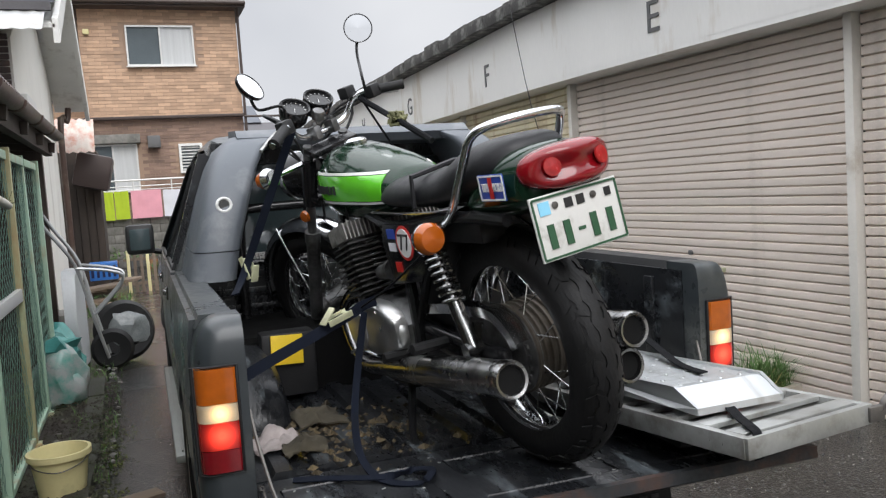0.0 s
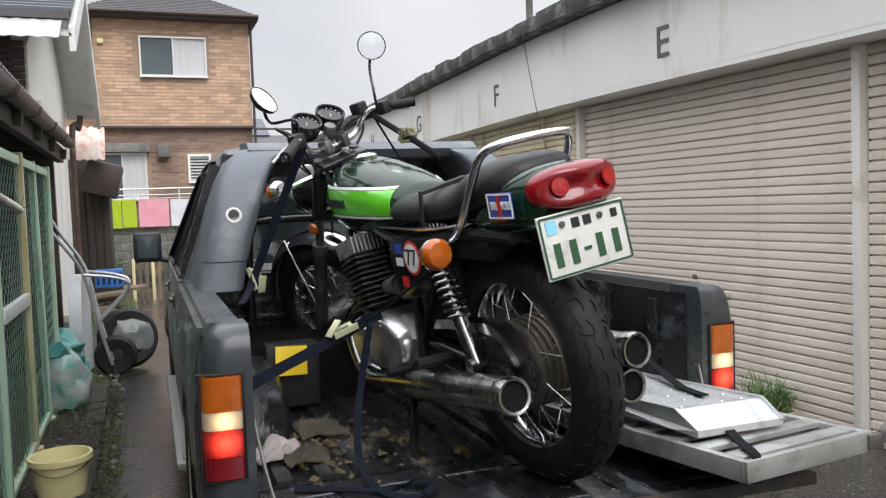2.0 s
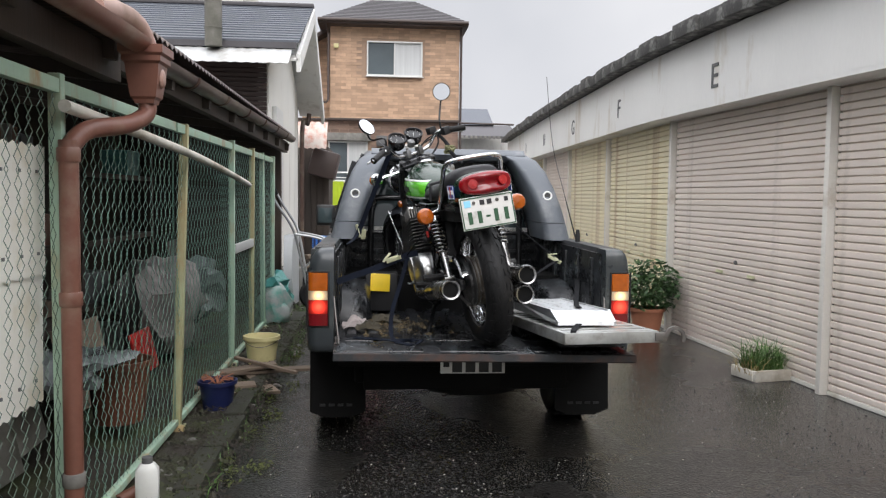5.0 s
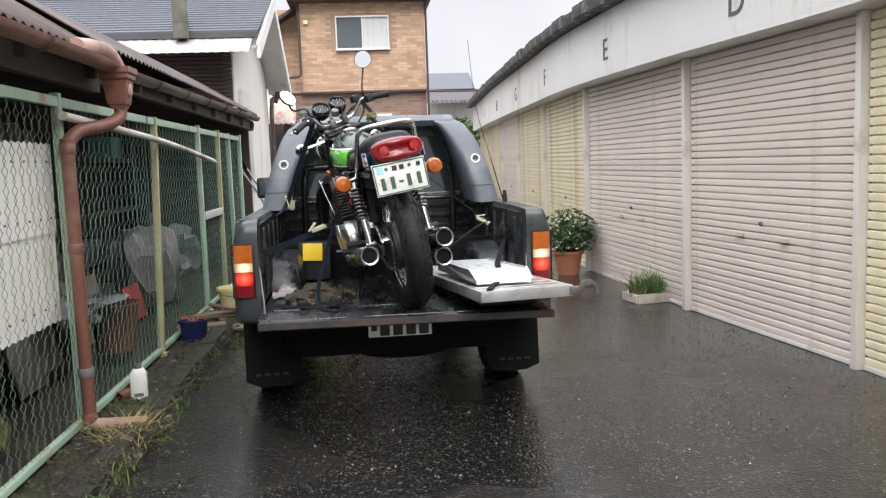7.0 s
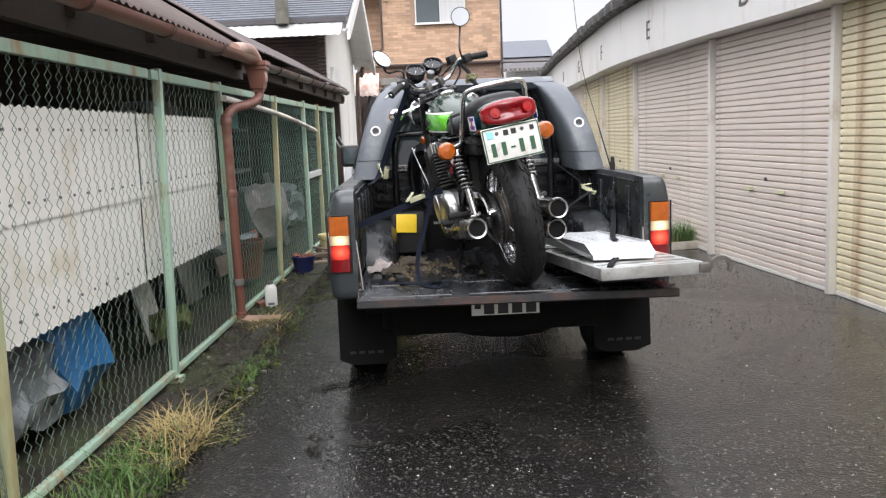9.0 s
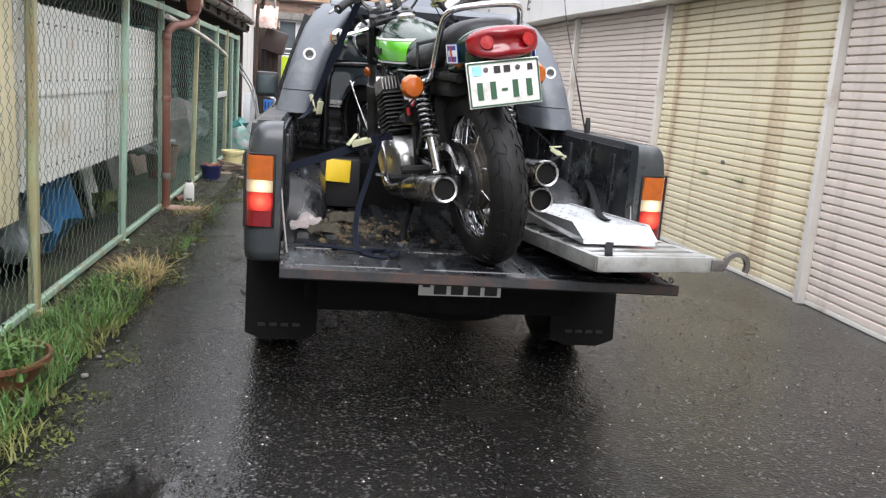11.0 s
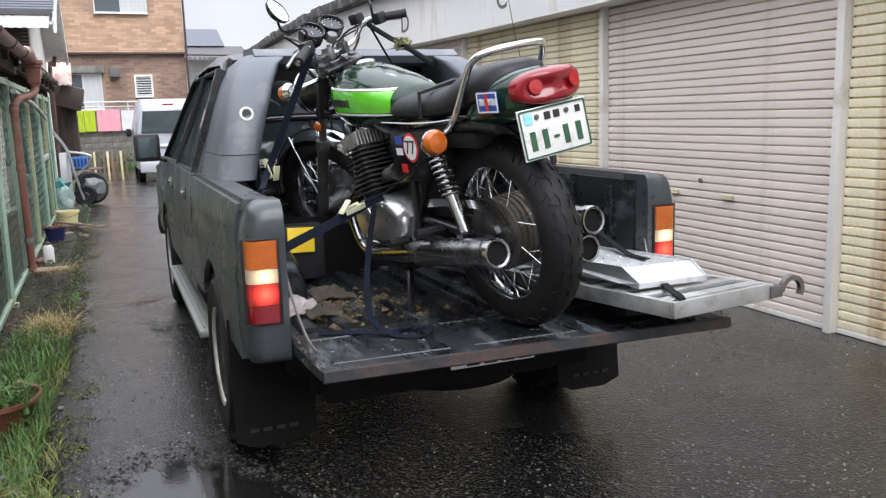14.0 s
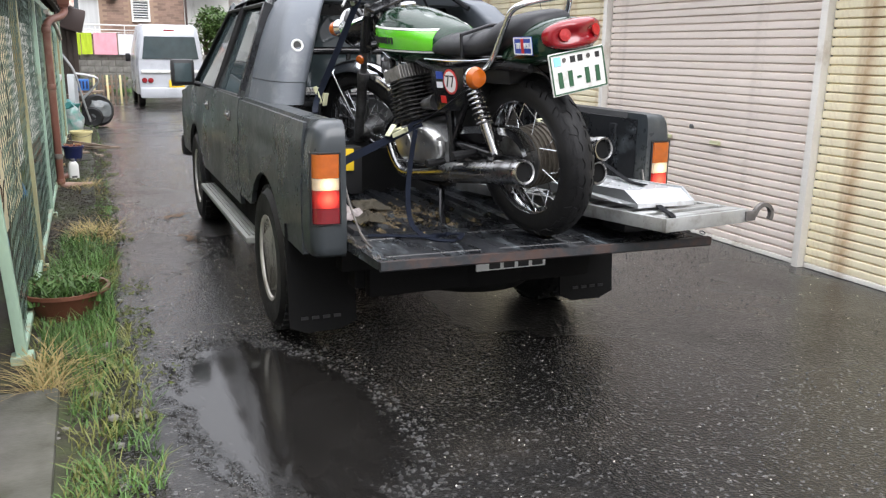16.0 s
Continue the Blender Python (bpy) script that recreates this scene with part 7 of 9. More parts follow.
box(b, (PX + 0.004, -0.345, 0.66), (0.02, 0.002, 0.008), pose(0, 0, 0, -6))
bpart("plate_lettering", b, M["ink_green"], "", pl)
b = N()
box(b, (PX - 0.085, -0.338, 0.724), (0.03, 0.002, 0.03), pose(0, 0, 0, -6))
bpart("plate_sticker", b, M["pale_blue"], "pale blue tax sticker", pl)
b = N()
for x in (-0.016, 0.018):
    box(b, (PX + x, -0.338, 0.724), (0.022, 0.002, 0.022), pose(0, 0, 0, -6))
box(b, (PX + 0.098, -0.338, 0.724), (0.018, 0.002, 0.02), pose(0, 0, 0, -6))
bpart("plate_lettering", b, M["ink_black"], "", pl)
b = N()
for x in (-0.055, 0.055):
    lathe(b, [(0.008, 0), (0.008, 0.004), (0, 0.005)], pose(PX + x, -0.337, 0.726, 90), 10)
bpart("plate_bolts", b, M["steel"], "", pl)
b = N()
pts = [V(0, RR * 0 + 0.40 * math.cos(a), RR + 0.40 * math.sin(a)) for a in [math.radians(60 + 75 * k / 10) for k in range(11)]]
strip(b, pts, 0.13, (1, 0, 0), 0.004)
bpart("rear_mudguard", b, M["black_gloss"], "black rear mudguard")
b = N()
box(b, (0, -0.2, 0.69), (0.12, 0.2, 0.03), bev=0.01)
box(b, (0, -0.255, 0.7), (0.06, 0.05, 0.06), bev=0.01)
bpart("plate_bracket", b, M["black"])
# grab rail
b = N()
tube(b, smooth_pts([(-0.15, 0.06, 0.69), (-0.155, -0.02, 0.74), (-0.145, -0.1, 0.85), (-0.135, -0.14, 0.905), (-0.1, -0.18, 0.925), (0, -0.2, 0.93), (0.1, -0.18, 0.925), (0.135, -0.14, 0.905), (0.145, -0.1, 0.85), (0.155, -0.02, 0.74), (0.15, 0.06, 0.69)], 5), 0.011, 12)
bpart("grab_rail", b, M["chrome"], "chrome grab rail")
# side covers with race-number sticker
for s in (-1, 1):
    b = N()
    secs = []
    for x, k in ((s * 0.11, 1.0), (s * 0.15, 0.95), (s * 0.158, 0.75)):
        secs.append([V(x, 0.36 + p * k, 0.6 + q * k) for p, q in ((-0.16, -0.03), (-0.11, -0.08), (0.08, -0.1), (0.11, 0.04), (0.08, 0.095), (-0.17, 0.1))])
    loft(b, secs)
    sc = bpart("side_panel", b, M["black_gloss"], "black side panel", None, False, 30)
    b = N()
    lathe(b, [(0, 0.002), (0.052, 0.002), (0.052, 0)], pose(s * 0.1585, 0.292, 0.64, 0, 90 * s), 24)
    r1 = bpart("number_disc", b, M["red"], "red ringed race-number sticker", sc)
    b = N()
    lathe(b, [(0, 0.003), (0.043, 0.003), (0.043, 0)], pose(s * 0.1588, 0.292, 0.64, 0, 90 * s), 24)
    bpart("number_field", b, M["white"], "", r1)
    text_mesh("number", "77", 0.07, M["ink_black"], r1, pose(s * 0.1625, 0.292, 0.64, 90, 0, -90 if s < 0 else 90), 0.001)
    b = N()
    box(b, (s * 0.1595, 0.372, 0.665), (0.002, 0.05, 0.03))
    bpart("sticker", b, M["blue"], "small blue sticker", sc)
    b = N()
    box(b, (s * 0.1595, 0.378, 0.625), (0.002, 0.045, 0.025))
    bpart("sticker", b, M["cloth_white"], "small grey sticker", sc)
    b = N()
    box(b, (s * 0.1595, 0.36, 0.565), (0.002, 0.04, 0.03))
    bpart("sticker", b, M["red"], "small red sticker", sc)
# foot pegs, levers, stand
for s in (-1, 1):
    for y, z in ((0.42, 0.29), (0.2, 0.35)):
        b = N()
        tube(b, [(s * 0.14, y, z), (s * 0.25, y, z + 0.01)], 0.017, 8)
        bpart("foot_peg", b, M["rubber"])
b = N()
tube(b, smooth_pts([(-0.17, 0.4, 0.3), (-0.2, 0.55, 0.27), (-0.2, 0.68, 0.27), (-0.25, 0.68, 0.28)], 4), 0.007, 6)
bpart("gear_lever", b, M["chrome"])
b = N()
tube(b, [(-0.14, 0.5, 0.18), (-0.22, 0.4, 0.06), (-0.24, 0.36, 0.02)], 0.013, 8)
bpart("side_stand", b, M["black_gloss"])
b = N()
box(b, (0, 0.3, 0.5), (0.2, 0.2, 0.26), bev=0.03)
box(b, (0, 0.2, 0.66), (0.22, 0.5, 0.06), bev=0.02)
bpart("air_box", b, M["black"])
# front end: forks, yokes, headlamp, bars, clocks, mirrors
RK = V(0, -0.454, 0.891)
for s in (-1, 1):
    b = N()
    a = V(s * 0.095, 1.4, FR)
    top = a + RK * 0.74
    tube(b, [a - RK * 0.03, a + RK * 0.36], 0.026, 14)
    tube(b, [a + RK * 0.36, top], 0.018, 12)
    tube(b, [a + RK * 0.33, a + RK * 0.38], 0.03, 14)
    bpart("fork_leg", b, M["alloy_dull"], "grey fork leg", None, True)
    b = N()
    tube(b, [a + RK * 0.5, a + RK * 0.69], 0.028, 12)
    bpart("fork_shroud", b, M["black_gloss"], "", None, True)
    ind = new("indicator")
    ind.parent = bike
    b = N()
    c = a + RK * (0.68 if s < 0 else 0.58) + V(s * 0.03, 0, 0)
    tube(b, [c, c + V(s * 0.12, 0.02, 0)], 0.01, 8)
    lathe(b, [(0.0, -0.03), (0.03, -0.026), (0.04, 0.0)], Matrix.Translation(c + V(s * 0.15, 0.02, 0)) @ pose(0, 0, 0, 90, 0, 180), 18)
    bpart("stalk", b, M["chrome"], "", ind, True)
    b = N()
    lathe(b, [(0.0, 0.034), (0.03, 0.028), (0.036, 0.0), (0.03, -0.028), (0.0, -0.034)], Matrix.Translation(c + V(s * 0.15, 0.03, 0)) @ pose(0, 0, 0, 90), 18)
    bpart("amber_lens", b, M["amber"], "round amber lens", ind, True)
    b = N()
    lathe(b, [(0.0, 0.012), (0.02, 0.01), (0.024, 0.0)], Matrix.Translation(a + RK * 0.46 + V(s * 0.03, 0, 0)) @ pose(0, 0, 0, 0, s * 90), 16)
    bpart("reflector", b, M["amber"], "small amber reflector", None, True)
b = N()
for k, w in ((0.71, 0.13), (0.52, 0.125)):
    c = V(0, 1.4, FR) + RK * k + V(0, -0.03, 0)
    box(b, c, (w * 1.8, 0.06, 0.026), pose(0, 0, 0, 27), bev=0.01)
bpart("fork_yoke", b, M["black_gloss"], "", None, True)
b = N()
hc = V(0, 1.4, FR) + RK * 0.61 + V(0, 0.12, 0.0)
lathe(b, [(0.0, -0.09), (0.05, -0.085), (0.08, -0.04), (0.09, 0.02), (0.092, 0.04)], Matrix.Translation(hc) @ pose(0, 0, 0, -90), 24)
hl = bpart("headlamp", b, M["black_gloss"], "round black headlamp", None, True)
b = N()
lathe(b, [(0.088, 0.035), (0.097, 0.04), (0.097, 0.058), (0.085, 0.064), (0.0, 0.075)], Matrix.Translation(hc) @ pose(0, 0, 0, -90), 24)
bpart("lens", b, M["chrome"], "", hl, True)
b = N()
pts = [V(0, 1.4 + 0.375 * math.cos(a), FR + 0.375 * math.sin(a)) for a in [math.radians(15 + 140 * k / 14) for k in range(15)]]
sheet(b, [[(0.06 * math.sin(q), 1.4 + (0.335 + 0.045 * math.cos(q)) * math.cos(a), FR + (0.335 + 0.045 * math.cos(q)) * math.sin(a)) for q in [math.radians(-85 + 170 * j / 8) for j in range(9)]] for a in [math.radians(10 + 150 * k / 20) for k in range(21)]], (0, 0, -0.003))
for s in (-1, 1):
    tube(b, [(s * 0.055, 1.4 + 0.1, FR + 0.36), (s * 0.085, 1.4, FR + 0.05)], 0.006, 6)
bpart("front_mudguard", b, M["chrome"], "chrome front mudguard", None, True, 60)
bar_c = V(0, 1.4, FR) + RK * 0.756
b = N()
hb = [bar_c + V(x, y, z) for x, y, z in ((-0.40, -0.2, 0.055), (-0.27, -0.14, 0.085), (-0.2, -0.06, 0.085), (-0.1, 0.0, 0.02), (0.1, 0.0, 0.02), (0.16, -0.05, 0.085), (0.21, -0.12, 0.088), (0.29, -0.17, 0.07))]
tube(b, smooth_pts(hb, 6), 0.0115, 10)
bars = bpart("handlebar", b, M["chrome"], "wide chrome handlebar", None, True)
for s in (-1, 1):
    kx = 1 if s < 0 else 0.77
    g0, g1 = bar_c + V(s * 0.385 * kx, -0.193 if s < 0 else -0.175, 0.058 if s < 0 else 0.068), bar_c + V(s * 0.285 * kx, -0.148 if s < 0 else -0.126, 0.083)
    b = N()
    tube(b, [g0 + (g0 - g1) * 0.03, g0, g1], [0.02, 0.018, 0.018], 14)
    bpart("grip", b, M["rubber"], "black rubber grip", bars, True)
    b = N()
    box(b, bar_c + V(s * 0.255 * kx, -0.115, 0.085), (0.05, 0.045, 0.05), bev=0.01)
    bpart("switch_block", b, M["black"], "", bars, True)
    b = N()
    tube(b, smooth_pts([bar_c + V(s * 0.24 * kx, -0.09, 0.09), bar_c + V(s * 0.29 * kx, -0.08, 0.075), bar_c + V(s * 0.4 * kx, -0.135, 0.05)], 4), 0.006, 6)
    bpart("lever", b, M["polished"], "alloy lever", bars, True)
    m0 = bar_c + V(s * 0.23 * kx, -0.1, 0.095)
    mc = bar_c + V(s * (0.30 if s < 0 else 0.275), -0.08, 0.315 if s > 0 else 0.25)
    b = N()
    tube(b, smooth_pts([m0, m0 + V(s * 0.0, -0.01, 0.06), mc + V(-s * 0.02, 0.03, -0.08), mc + V(0, 0.02, -0.03)], 5), 0.0055, 8)
    mir = bpart("mirror", b, M["black_gloss"], "round mirror on a bent stem", bars, True)
    face = Matrix.Translation(mc) @ (pose(0, 0, 0, 80, 0, -38) if s > 0 else pose(0, 0, 0, 66, 0, 22))
    b = N()
    lathe(b, [(0.0, -0.026), (0.035, -0.022), (0.052, -0.008), (0.055, 0.004), (0.052, 0.006), (0.05, 0.002)], face, 28)
    bpart("mirror_shell", b, M["black_gloss"], "", mir, True)
    b = N()
    lathe(b, [(0.0, 0.0045), (0.0505, 0.0035), (0.0505, 0.001)], face, 28)
    bpart("mirror_glass", b, M["mirror"], "", mir, True)
    b = N()
    cc = bar_c + V(s * 0.062, 0.04, 0.12)
    gm = Matrix.Translation(cc) @ pose(0, 0, 0, 40)
    lathe(b, [(0.034, -0.06), (0.05, -0.04), (0.056, 0.0), (0.057, 0.012), (0.05, 0.014), (0.048, 0.004), (0.0, 0.004)], gm, 26)
    clk = bpart("instrument", b, M["black_gloss"], "round black instrument", None, True)
    b = N()
    for k in range(11):
        a = math.radians(-130 + 26 * k)
        p = gm @ V(0.039 * math.sin(a), 0.039 * math.cos(a), 0.0055)
        box(b, p, (0.002, 0.006, 0.001), pose(0, 0, 0, 40) @ Matrix.Rotation(-a, 4, "Z"))
    tube(b, [gm @ V(0, 0, 0.007), gm @ V(-0.016, -0.02, 0.007)], 0.001, 4)
    bpart("dial_marks", b, M["white"], "pale dial marks", clk, True)
    b = N()
    lathe(b, [(0.0562, 0.011), (0.0575, 0.013), (0.0562, 0.016), (0.053, 0.014)], gm, 26, close=True)
    bpart("bezel", b, M["black_gloss"], "", clk, True)
b = N()
for s in (-1, 1):
    tube(b, smooth_pts([bar_c + V(s * 0.22, -0.08, 0.08), bar_c + V(s * 0.16, 0.08, 0.06), bar_c + V(s * 0.08, 0.1, -0.05), V(s * 0.06, 1.05, 0.7)], 5), 0.005, 6)
    tube(b, smooth_pts([bar_c + V(s * 0.24, -0.1, 0.08), bar_c + V(s * 0.12, 0.13, 0.03), bar_c + V(s * 0.05, 0.1, -0.1)], 5), 0.004, 6)
tube(b, smooth_pts([bar_c + V(0.1, 0.05, 0.0), bar_c + V(0.05, 0.14, -0.08), V(0.08, 1.36, 0.6), V(0.09, 1.38, 0.4)], 5), 0.006, 6)
bpart("cable_loom", b, M["black"], "", None, True)
b = N()
box(b, bar_c + V(0.15, -0.03, 0.11), (0.05, 0.05, 0.045), bev=0.008)
bpart("brake_reservoir", b, M["black"], "black brake reservoir", bars, True)

for s in (-1, 1):
    b = N()
    box(b, bar_c + V(s * 0.045, 0.0, 0.018), (0.032, 0.05, 0.05), bev=0.008)
    lathe(b, [(0.008, 0.0), (0.008, 0.012), (0.0, 0.013)], Matrix.Translation(bar_c + V(s * 0.045, -0.014, 0.043)), 10)
    bpart("bar_clamp", b, M["alloy_dull"], "grey alloy bar clamp", bars, True)
b = N()
lathe(b, [(0.022, -0.03), (0.024, 0.0), (0.02, 0.006), (0.0, 0.006)], Matrix.Translation(bar_c + V(0.0, -0.01, 0.085)) @ pose(0, 0, 0, 38), 18)
bpart("ignition_switch", b, M["alloy_dull"], "grey ignition switch", None, True)
b = N()
tube(b, smooth_pts([bar_c + V(0.17, -0.03, 0.1), bar_c + V(0.24, 0.08, 0.12), bar_c + V(0.26, 0.1, 0.02), bar_c + V(0.14, 0.12, -0.08), bar_c + V(0.06, 0.08, -0.16)], 6), 0.006, 7)
bpart("brake_hose", b, M["black"], "looping brake hose", bars, True)
b = N()
tube(b, smooth_pts([bar_c + V(-0.2, -0.06, 0.09), bar_c + V(-0.14, 0.12, 0.14), bar_c + V(-0.04, 0.14, 0.04), bar_c + V(-0.03, 0.1, -0.14)], 6), 0.005, 7)
bpart("clutch_cable", b, M["black"], "looping clutch cable", bars, True)


# ---- load on the bed: ramp, straps, rags ----
ramp_long = ride(thing("loading_ramp", "long dull aluminium loading ramp with hook ends on the tailgate", "ramp"), Matrix())


def ramp_geo(parent, a, c, width, zside, rungs, material, hook=False):
    """A ladder ramp from a to c: two side channels, rungs, end plate."""
    a, c = Vector(a), Vector(c)
    d = (c - a).normalized()
    s = d.cross(V(0, 0, 1)).normalized()
    up = s.cross(d).normalized()
    L = (c - a).length
    m = Matrix((s, d, up)).transposed().to_4x4()
    for k in (-1, 1):
        b = N()
        box(b, (a + c) / 2 + s * k * width / 2, (0.025, L, zside), m, bev=0.004)
        part("side_rail", b, material, parent)
    for i in range(rungs):
        p = a + d * (0.05 + (L - 0.1) * i / (rungs - 1)) + up * (zside / 2 - 0.006)
        b = N()
        box(b, p, (width - 0.02, 0.055, 0.014), m, bev=0.004)
        part("rung", b, material, parent)
    b = N()
    box(b, (a + c) / 2, (width - 0.02, L - 0.02, 0.008), m)
    part("deck_web", b, material, parent)
    b = N()
    box(b, a, (width + 0.02, 0.02, zside), m, bev=0.003)
    part("end_plate", b, material, parent)


# lower ramp lies across the gate, end plate towards the rear
ramp_geo(ramp_long, (0.232, 1.617, 0.752), (0.04, 3.08, 0.692), 0.43, 0.052, 14, M["ramp_dull"])
# added black block, standing in for the shade under the ramp
b = N()
box(b, (0.2, 1.98, 0.682), (0.28, 0.16, 0.056), bev=0.006)
solidish = part("rubber_block", b, M["black"], ramp_long, "added black block filling the shaded gap below the ramp")
b = N()
box(b, (0.462, 1.636, 0.752), (0.05, 0.02, 0.04), bev=0.004)
pts = [V(0.47, 1.636, 0.752)]
for k in range(12):
    a = math.radians(175 - 205 * k / 11)
    pts.append(V(0.527 + 0.042 * math.cos(a), 1.632, 0.752 + 0.042 * math.sin(a)))
strip(b, pts, 0.018, (0, 1, 0), 0.016)
part("hook", b, M["steel"], ramp_long, "worn steel hook")
b = N()
for x in (0.1, 0.33):
    lathe(b, [(0.008, 0), (0.008, 0.003), (0, 0.003)], pose(x, 1.601 + 0.13 * (x - 0.1), 0.752, 90), 12)
for y in (1.66, 1.7):
    lathe(b, [(0.009, 0), (0.009, 0.003), (0, 0.003)], pose(0.0065 - 0.13 * (y - 1.617), y, 0.748, 0, -90), 12)
part("rivet_holes", b, M["ink_black"], ramp_long)
ramp_top = ride(thing("folding_ramp", "bright bare aluminium folding ramp section laid on the long ramp", "ramp"), Matrix())
b = N()
Yd = V(-0.13, 0.99, 0)
for x0, x1, xb in ((0.022, -0.002, -0.075), (0.287, 0.275, 0.2)):
    prism(b, [(x0, 1.772, 0.782), (x0, 1.772, 0.8), (x1, 1.836, 0.848), (xb, 2.5, 0.82), (xb, 2.5, 0.765), (x1, 1.85, 0.79)], (0.012, 0.002, 0))
part("side_cheek", b, M["ramp"], ramp_top, "bright side cheek", 0)
# deck planks with raised ridges, the first ones sloping down to the nose
for i in range(10):
    y0, y1 = 1.84 + 0.066 * i, 1.84 + 0.066 * (i + 0.95)
    xl, xr = 0.008 - 0.112 * (y0 - 1.836), 0.278 - 0.112 * (y0 - 1.836)
    z0 = 0.842 - 0.042 * (y0 - 1.836)
    b = N()
    loft(b, [[V(x, y0, z0 - 0.012), V(x, y0, z0 - 0.003), V(x, y0 + 0.012, z0), V(x, y0 + 0.024, z0 - 0.003), V(x, y0 + 0.038, z0 - 0.003), V(x, y0 + 0.05, z0), V(x, y1, z0 - 0.003), V(x, y1, z0 - 0.012)] for x in (xl, xr)])
    part("deck_plank", b, M["ramp"], ramp_top, "", 30)
    b = N()
    for q in (0.14, 0.38, 0.62, 0.86):
        lathe(b, [(0.007, 0), (0.006, 0.003), (0.0, 0.004)], pose(xl + (xr - xl) * q, y0 + 0.031, z0 - 0.003), 8)
    part("grip_studs", b, M["ramp"], ramp_top)
b = N()
loft(b, [[V(x, 1.836, 0.83), V(x, 1.836, 0.843), V(x + 0.004, 1.815, 0.83), V(x + 0.008, 1.795, 0.813), V(x + 0.014, 1.774, 0.8), V(x + 0.014, 1.77, 0.783), V(x + 0.014, 1.778, 0.783), V(x + 0.014, 1.782, 0.795)] for x in (0.01, 0.275)])
part("nose_plate", b, M["ramp"], ramp_top, "sloped nose plate", 20)


def strap_thing(name, label, bands, material, ratchet=None, width=0.03):
    t = ride(thing(name, label, "strap", group="tie-down straps"), Matrix())
    for pts, sd in bands:
        b = N()
        strip(b, smooth_pts(pts, 6), width, sd, 0.004)
        part("webbing", b, material, t, "", 60)
    if ratchet:
        p, d = Vector(ratchet[0]), Vector(ratchet[1]).normalized()
        m = d.to_track_quat("Y", "Z").to_matrix().to_4x4()
        b = N()
        for k in (-1, 1):
            box(b, p + (m @ V(k * 0.02, 0, 0)), (0.004, 0.085, 0.02), m, bev=0.002)
        tube(b, [p + (m @ V(-0.022, 0.03, 0)), p + (m @ V(0.022, 0.03, 0))], 0.008, 10)
        box(b, p + (m @ V(0, -0.03, 0.018)), (0.032, 0.06, 0.006), m @ pose(0, 0, 0, 35), bev=0.002)
        part("ratchet", b, M["ratchet"], t, "zinc-plated ratchet buckle")
    return t


bl = BIKE @ STEER @ (bar_c + V(-0.2, -0.08, 0.07))
br = BIKE @ STEER @ (bar_c + V(0.17, -0.07, 0.07))
strap_thing("tie_down_strap", "navy tie-down strap from the handlebar to the bed corner", [([bl, bl.lerp(V(-0.93, 3.0, 1.14), 0.6), (-0.93, 3.0, 1.14), (-0.98, 2.85, 1.09)], (1, -0.2, 0.3))], M["strap"], ((-0.91, 3.02, 1.16), (-0.25, 0.3, 0.9)), 0.028)
strap_thing("tie_down_strap", "black tie-down strap from the handlebar to the far bed side", [([br, (-0.18, 3.2, 1.42), (0.05, 3.1, 1.2), (0.28, 2.95, 1.0), (0.37, 2.85, 0.9)], (0, 1, 0.2)), ([(-0.02, 2.7, 0.84), (0.18, 2.85, 0.95), (0.3, 2.95, 1.0)], (0, 1, 0.2))], M["strap_black"], ((0.27, 2.95, 1.0), (0.5, -0.2, -0.3)), 0.026)
eg = BIKE @ V(-0.285, 0.47, 0.455)
strap_thing("tie_down_strap", "navy ratchet strap from the engine to the bed corner", [([(-1.02, 2.35, 0.92), (-0.95, 2.38, 0.945), (-0.82, 2.44, 0.985), eg], (0, 0.3, 1)), ([eg, eg + V(0.03, 0.02, 0.012), (BIKE @ V(-0.2, 0.5, 0.46))], (0, 0.3, 1))], M["strap"], (eg + V(-0.06, -0.02, -0.01), (0.8, 0.25, 0.25)), 0.032)
strap_thing("tie_down_strap", "loose end of black webbing trailing onto the tailgate", [([eg + V(0.02, -0.03, 0), (-0.69, 2.4, 0.9), (-0.73, 2.32, 0.78), (-0.74, 2.25, 0.68), (-0.72, 2.12, 0.648), (-0.64, 2.05, 0.645), (-0.59, 2.08, 0.66), (-0.62, 2.14, 0.65), (-0.71, 2.12, 0.652), (-0.84, 2.2, 0.647), (-0.93, 2.24, 0.646)], (1, 0.2, 0.2))], M["strap"], None, 0.021)
strap_thing("tie_down_strap", "black strap over the aluminium ramp", [([(0.36, 2.75, 0.9), (0.27, 2.4, 0.875), (0.19, 2.1, 0.845), (0.17, 2.0, 0.842), (0.16, 1.92, 0.846)], (1, 0.1, 0)), ([(0.13, 1.79, 0.79), (0.09, 1.7, 0.786), (0.06, 1.62, 0.786), (0.05, 1.592, 0.775), (0.05, 1.59, 0.72)], (1, 0.1, 0))], M["strap_black"], None, 0.026)
cord = ride(thing("cord", "thin black cord from the engine strap to the rear indicator", "cord"), Matrix())
b = N()
tube(b, smooth_pts([eg + V(0.02, 0, 0.01), (eg + (BIKE @ V(-0.2, 0.08, 0.64))) / 2 + V(0, 0, -0.012), BIKE @ V(-0.2, 0.08, 0.64)], 6), 0.0032, 6)
part("line", b, M["strap_black"], cord)
rp = ride(thing("rope", "mossy rope end knotted on the handlebar strap", "rope"), Matrix())
b = N()
for k in range(14):
    r0 = random.Random(k)
    p = BIKE @ V(0.12, 0.72, 0.99)
    tube(b, [p + V(r0.uniform(-.03, .03), r0.uniform(-.03, .03), r0.uniform(-.02, .03)) for _ in range(4)], 0.006, 5)
part("knot", b, M["rope"], rp)
b = N()
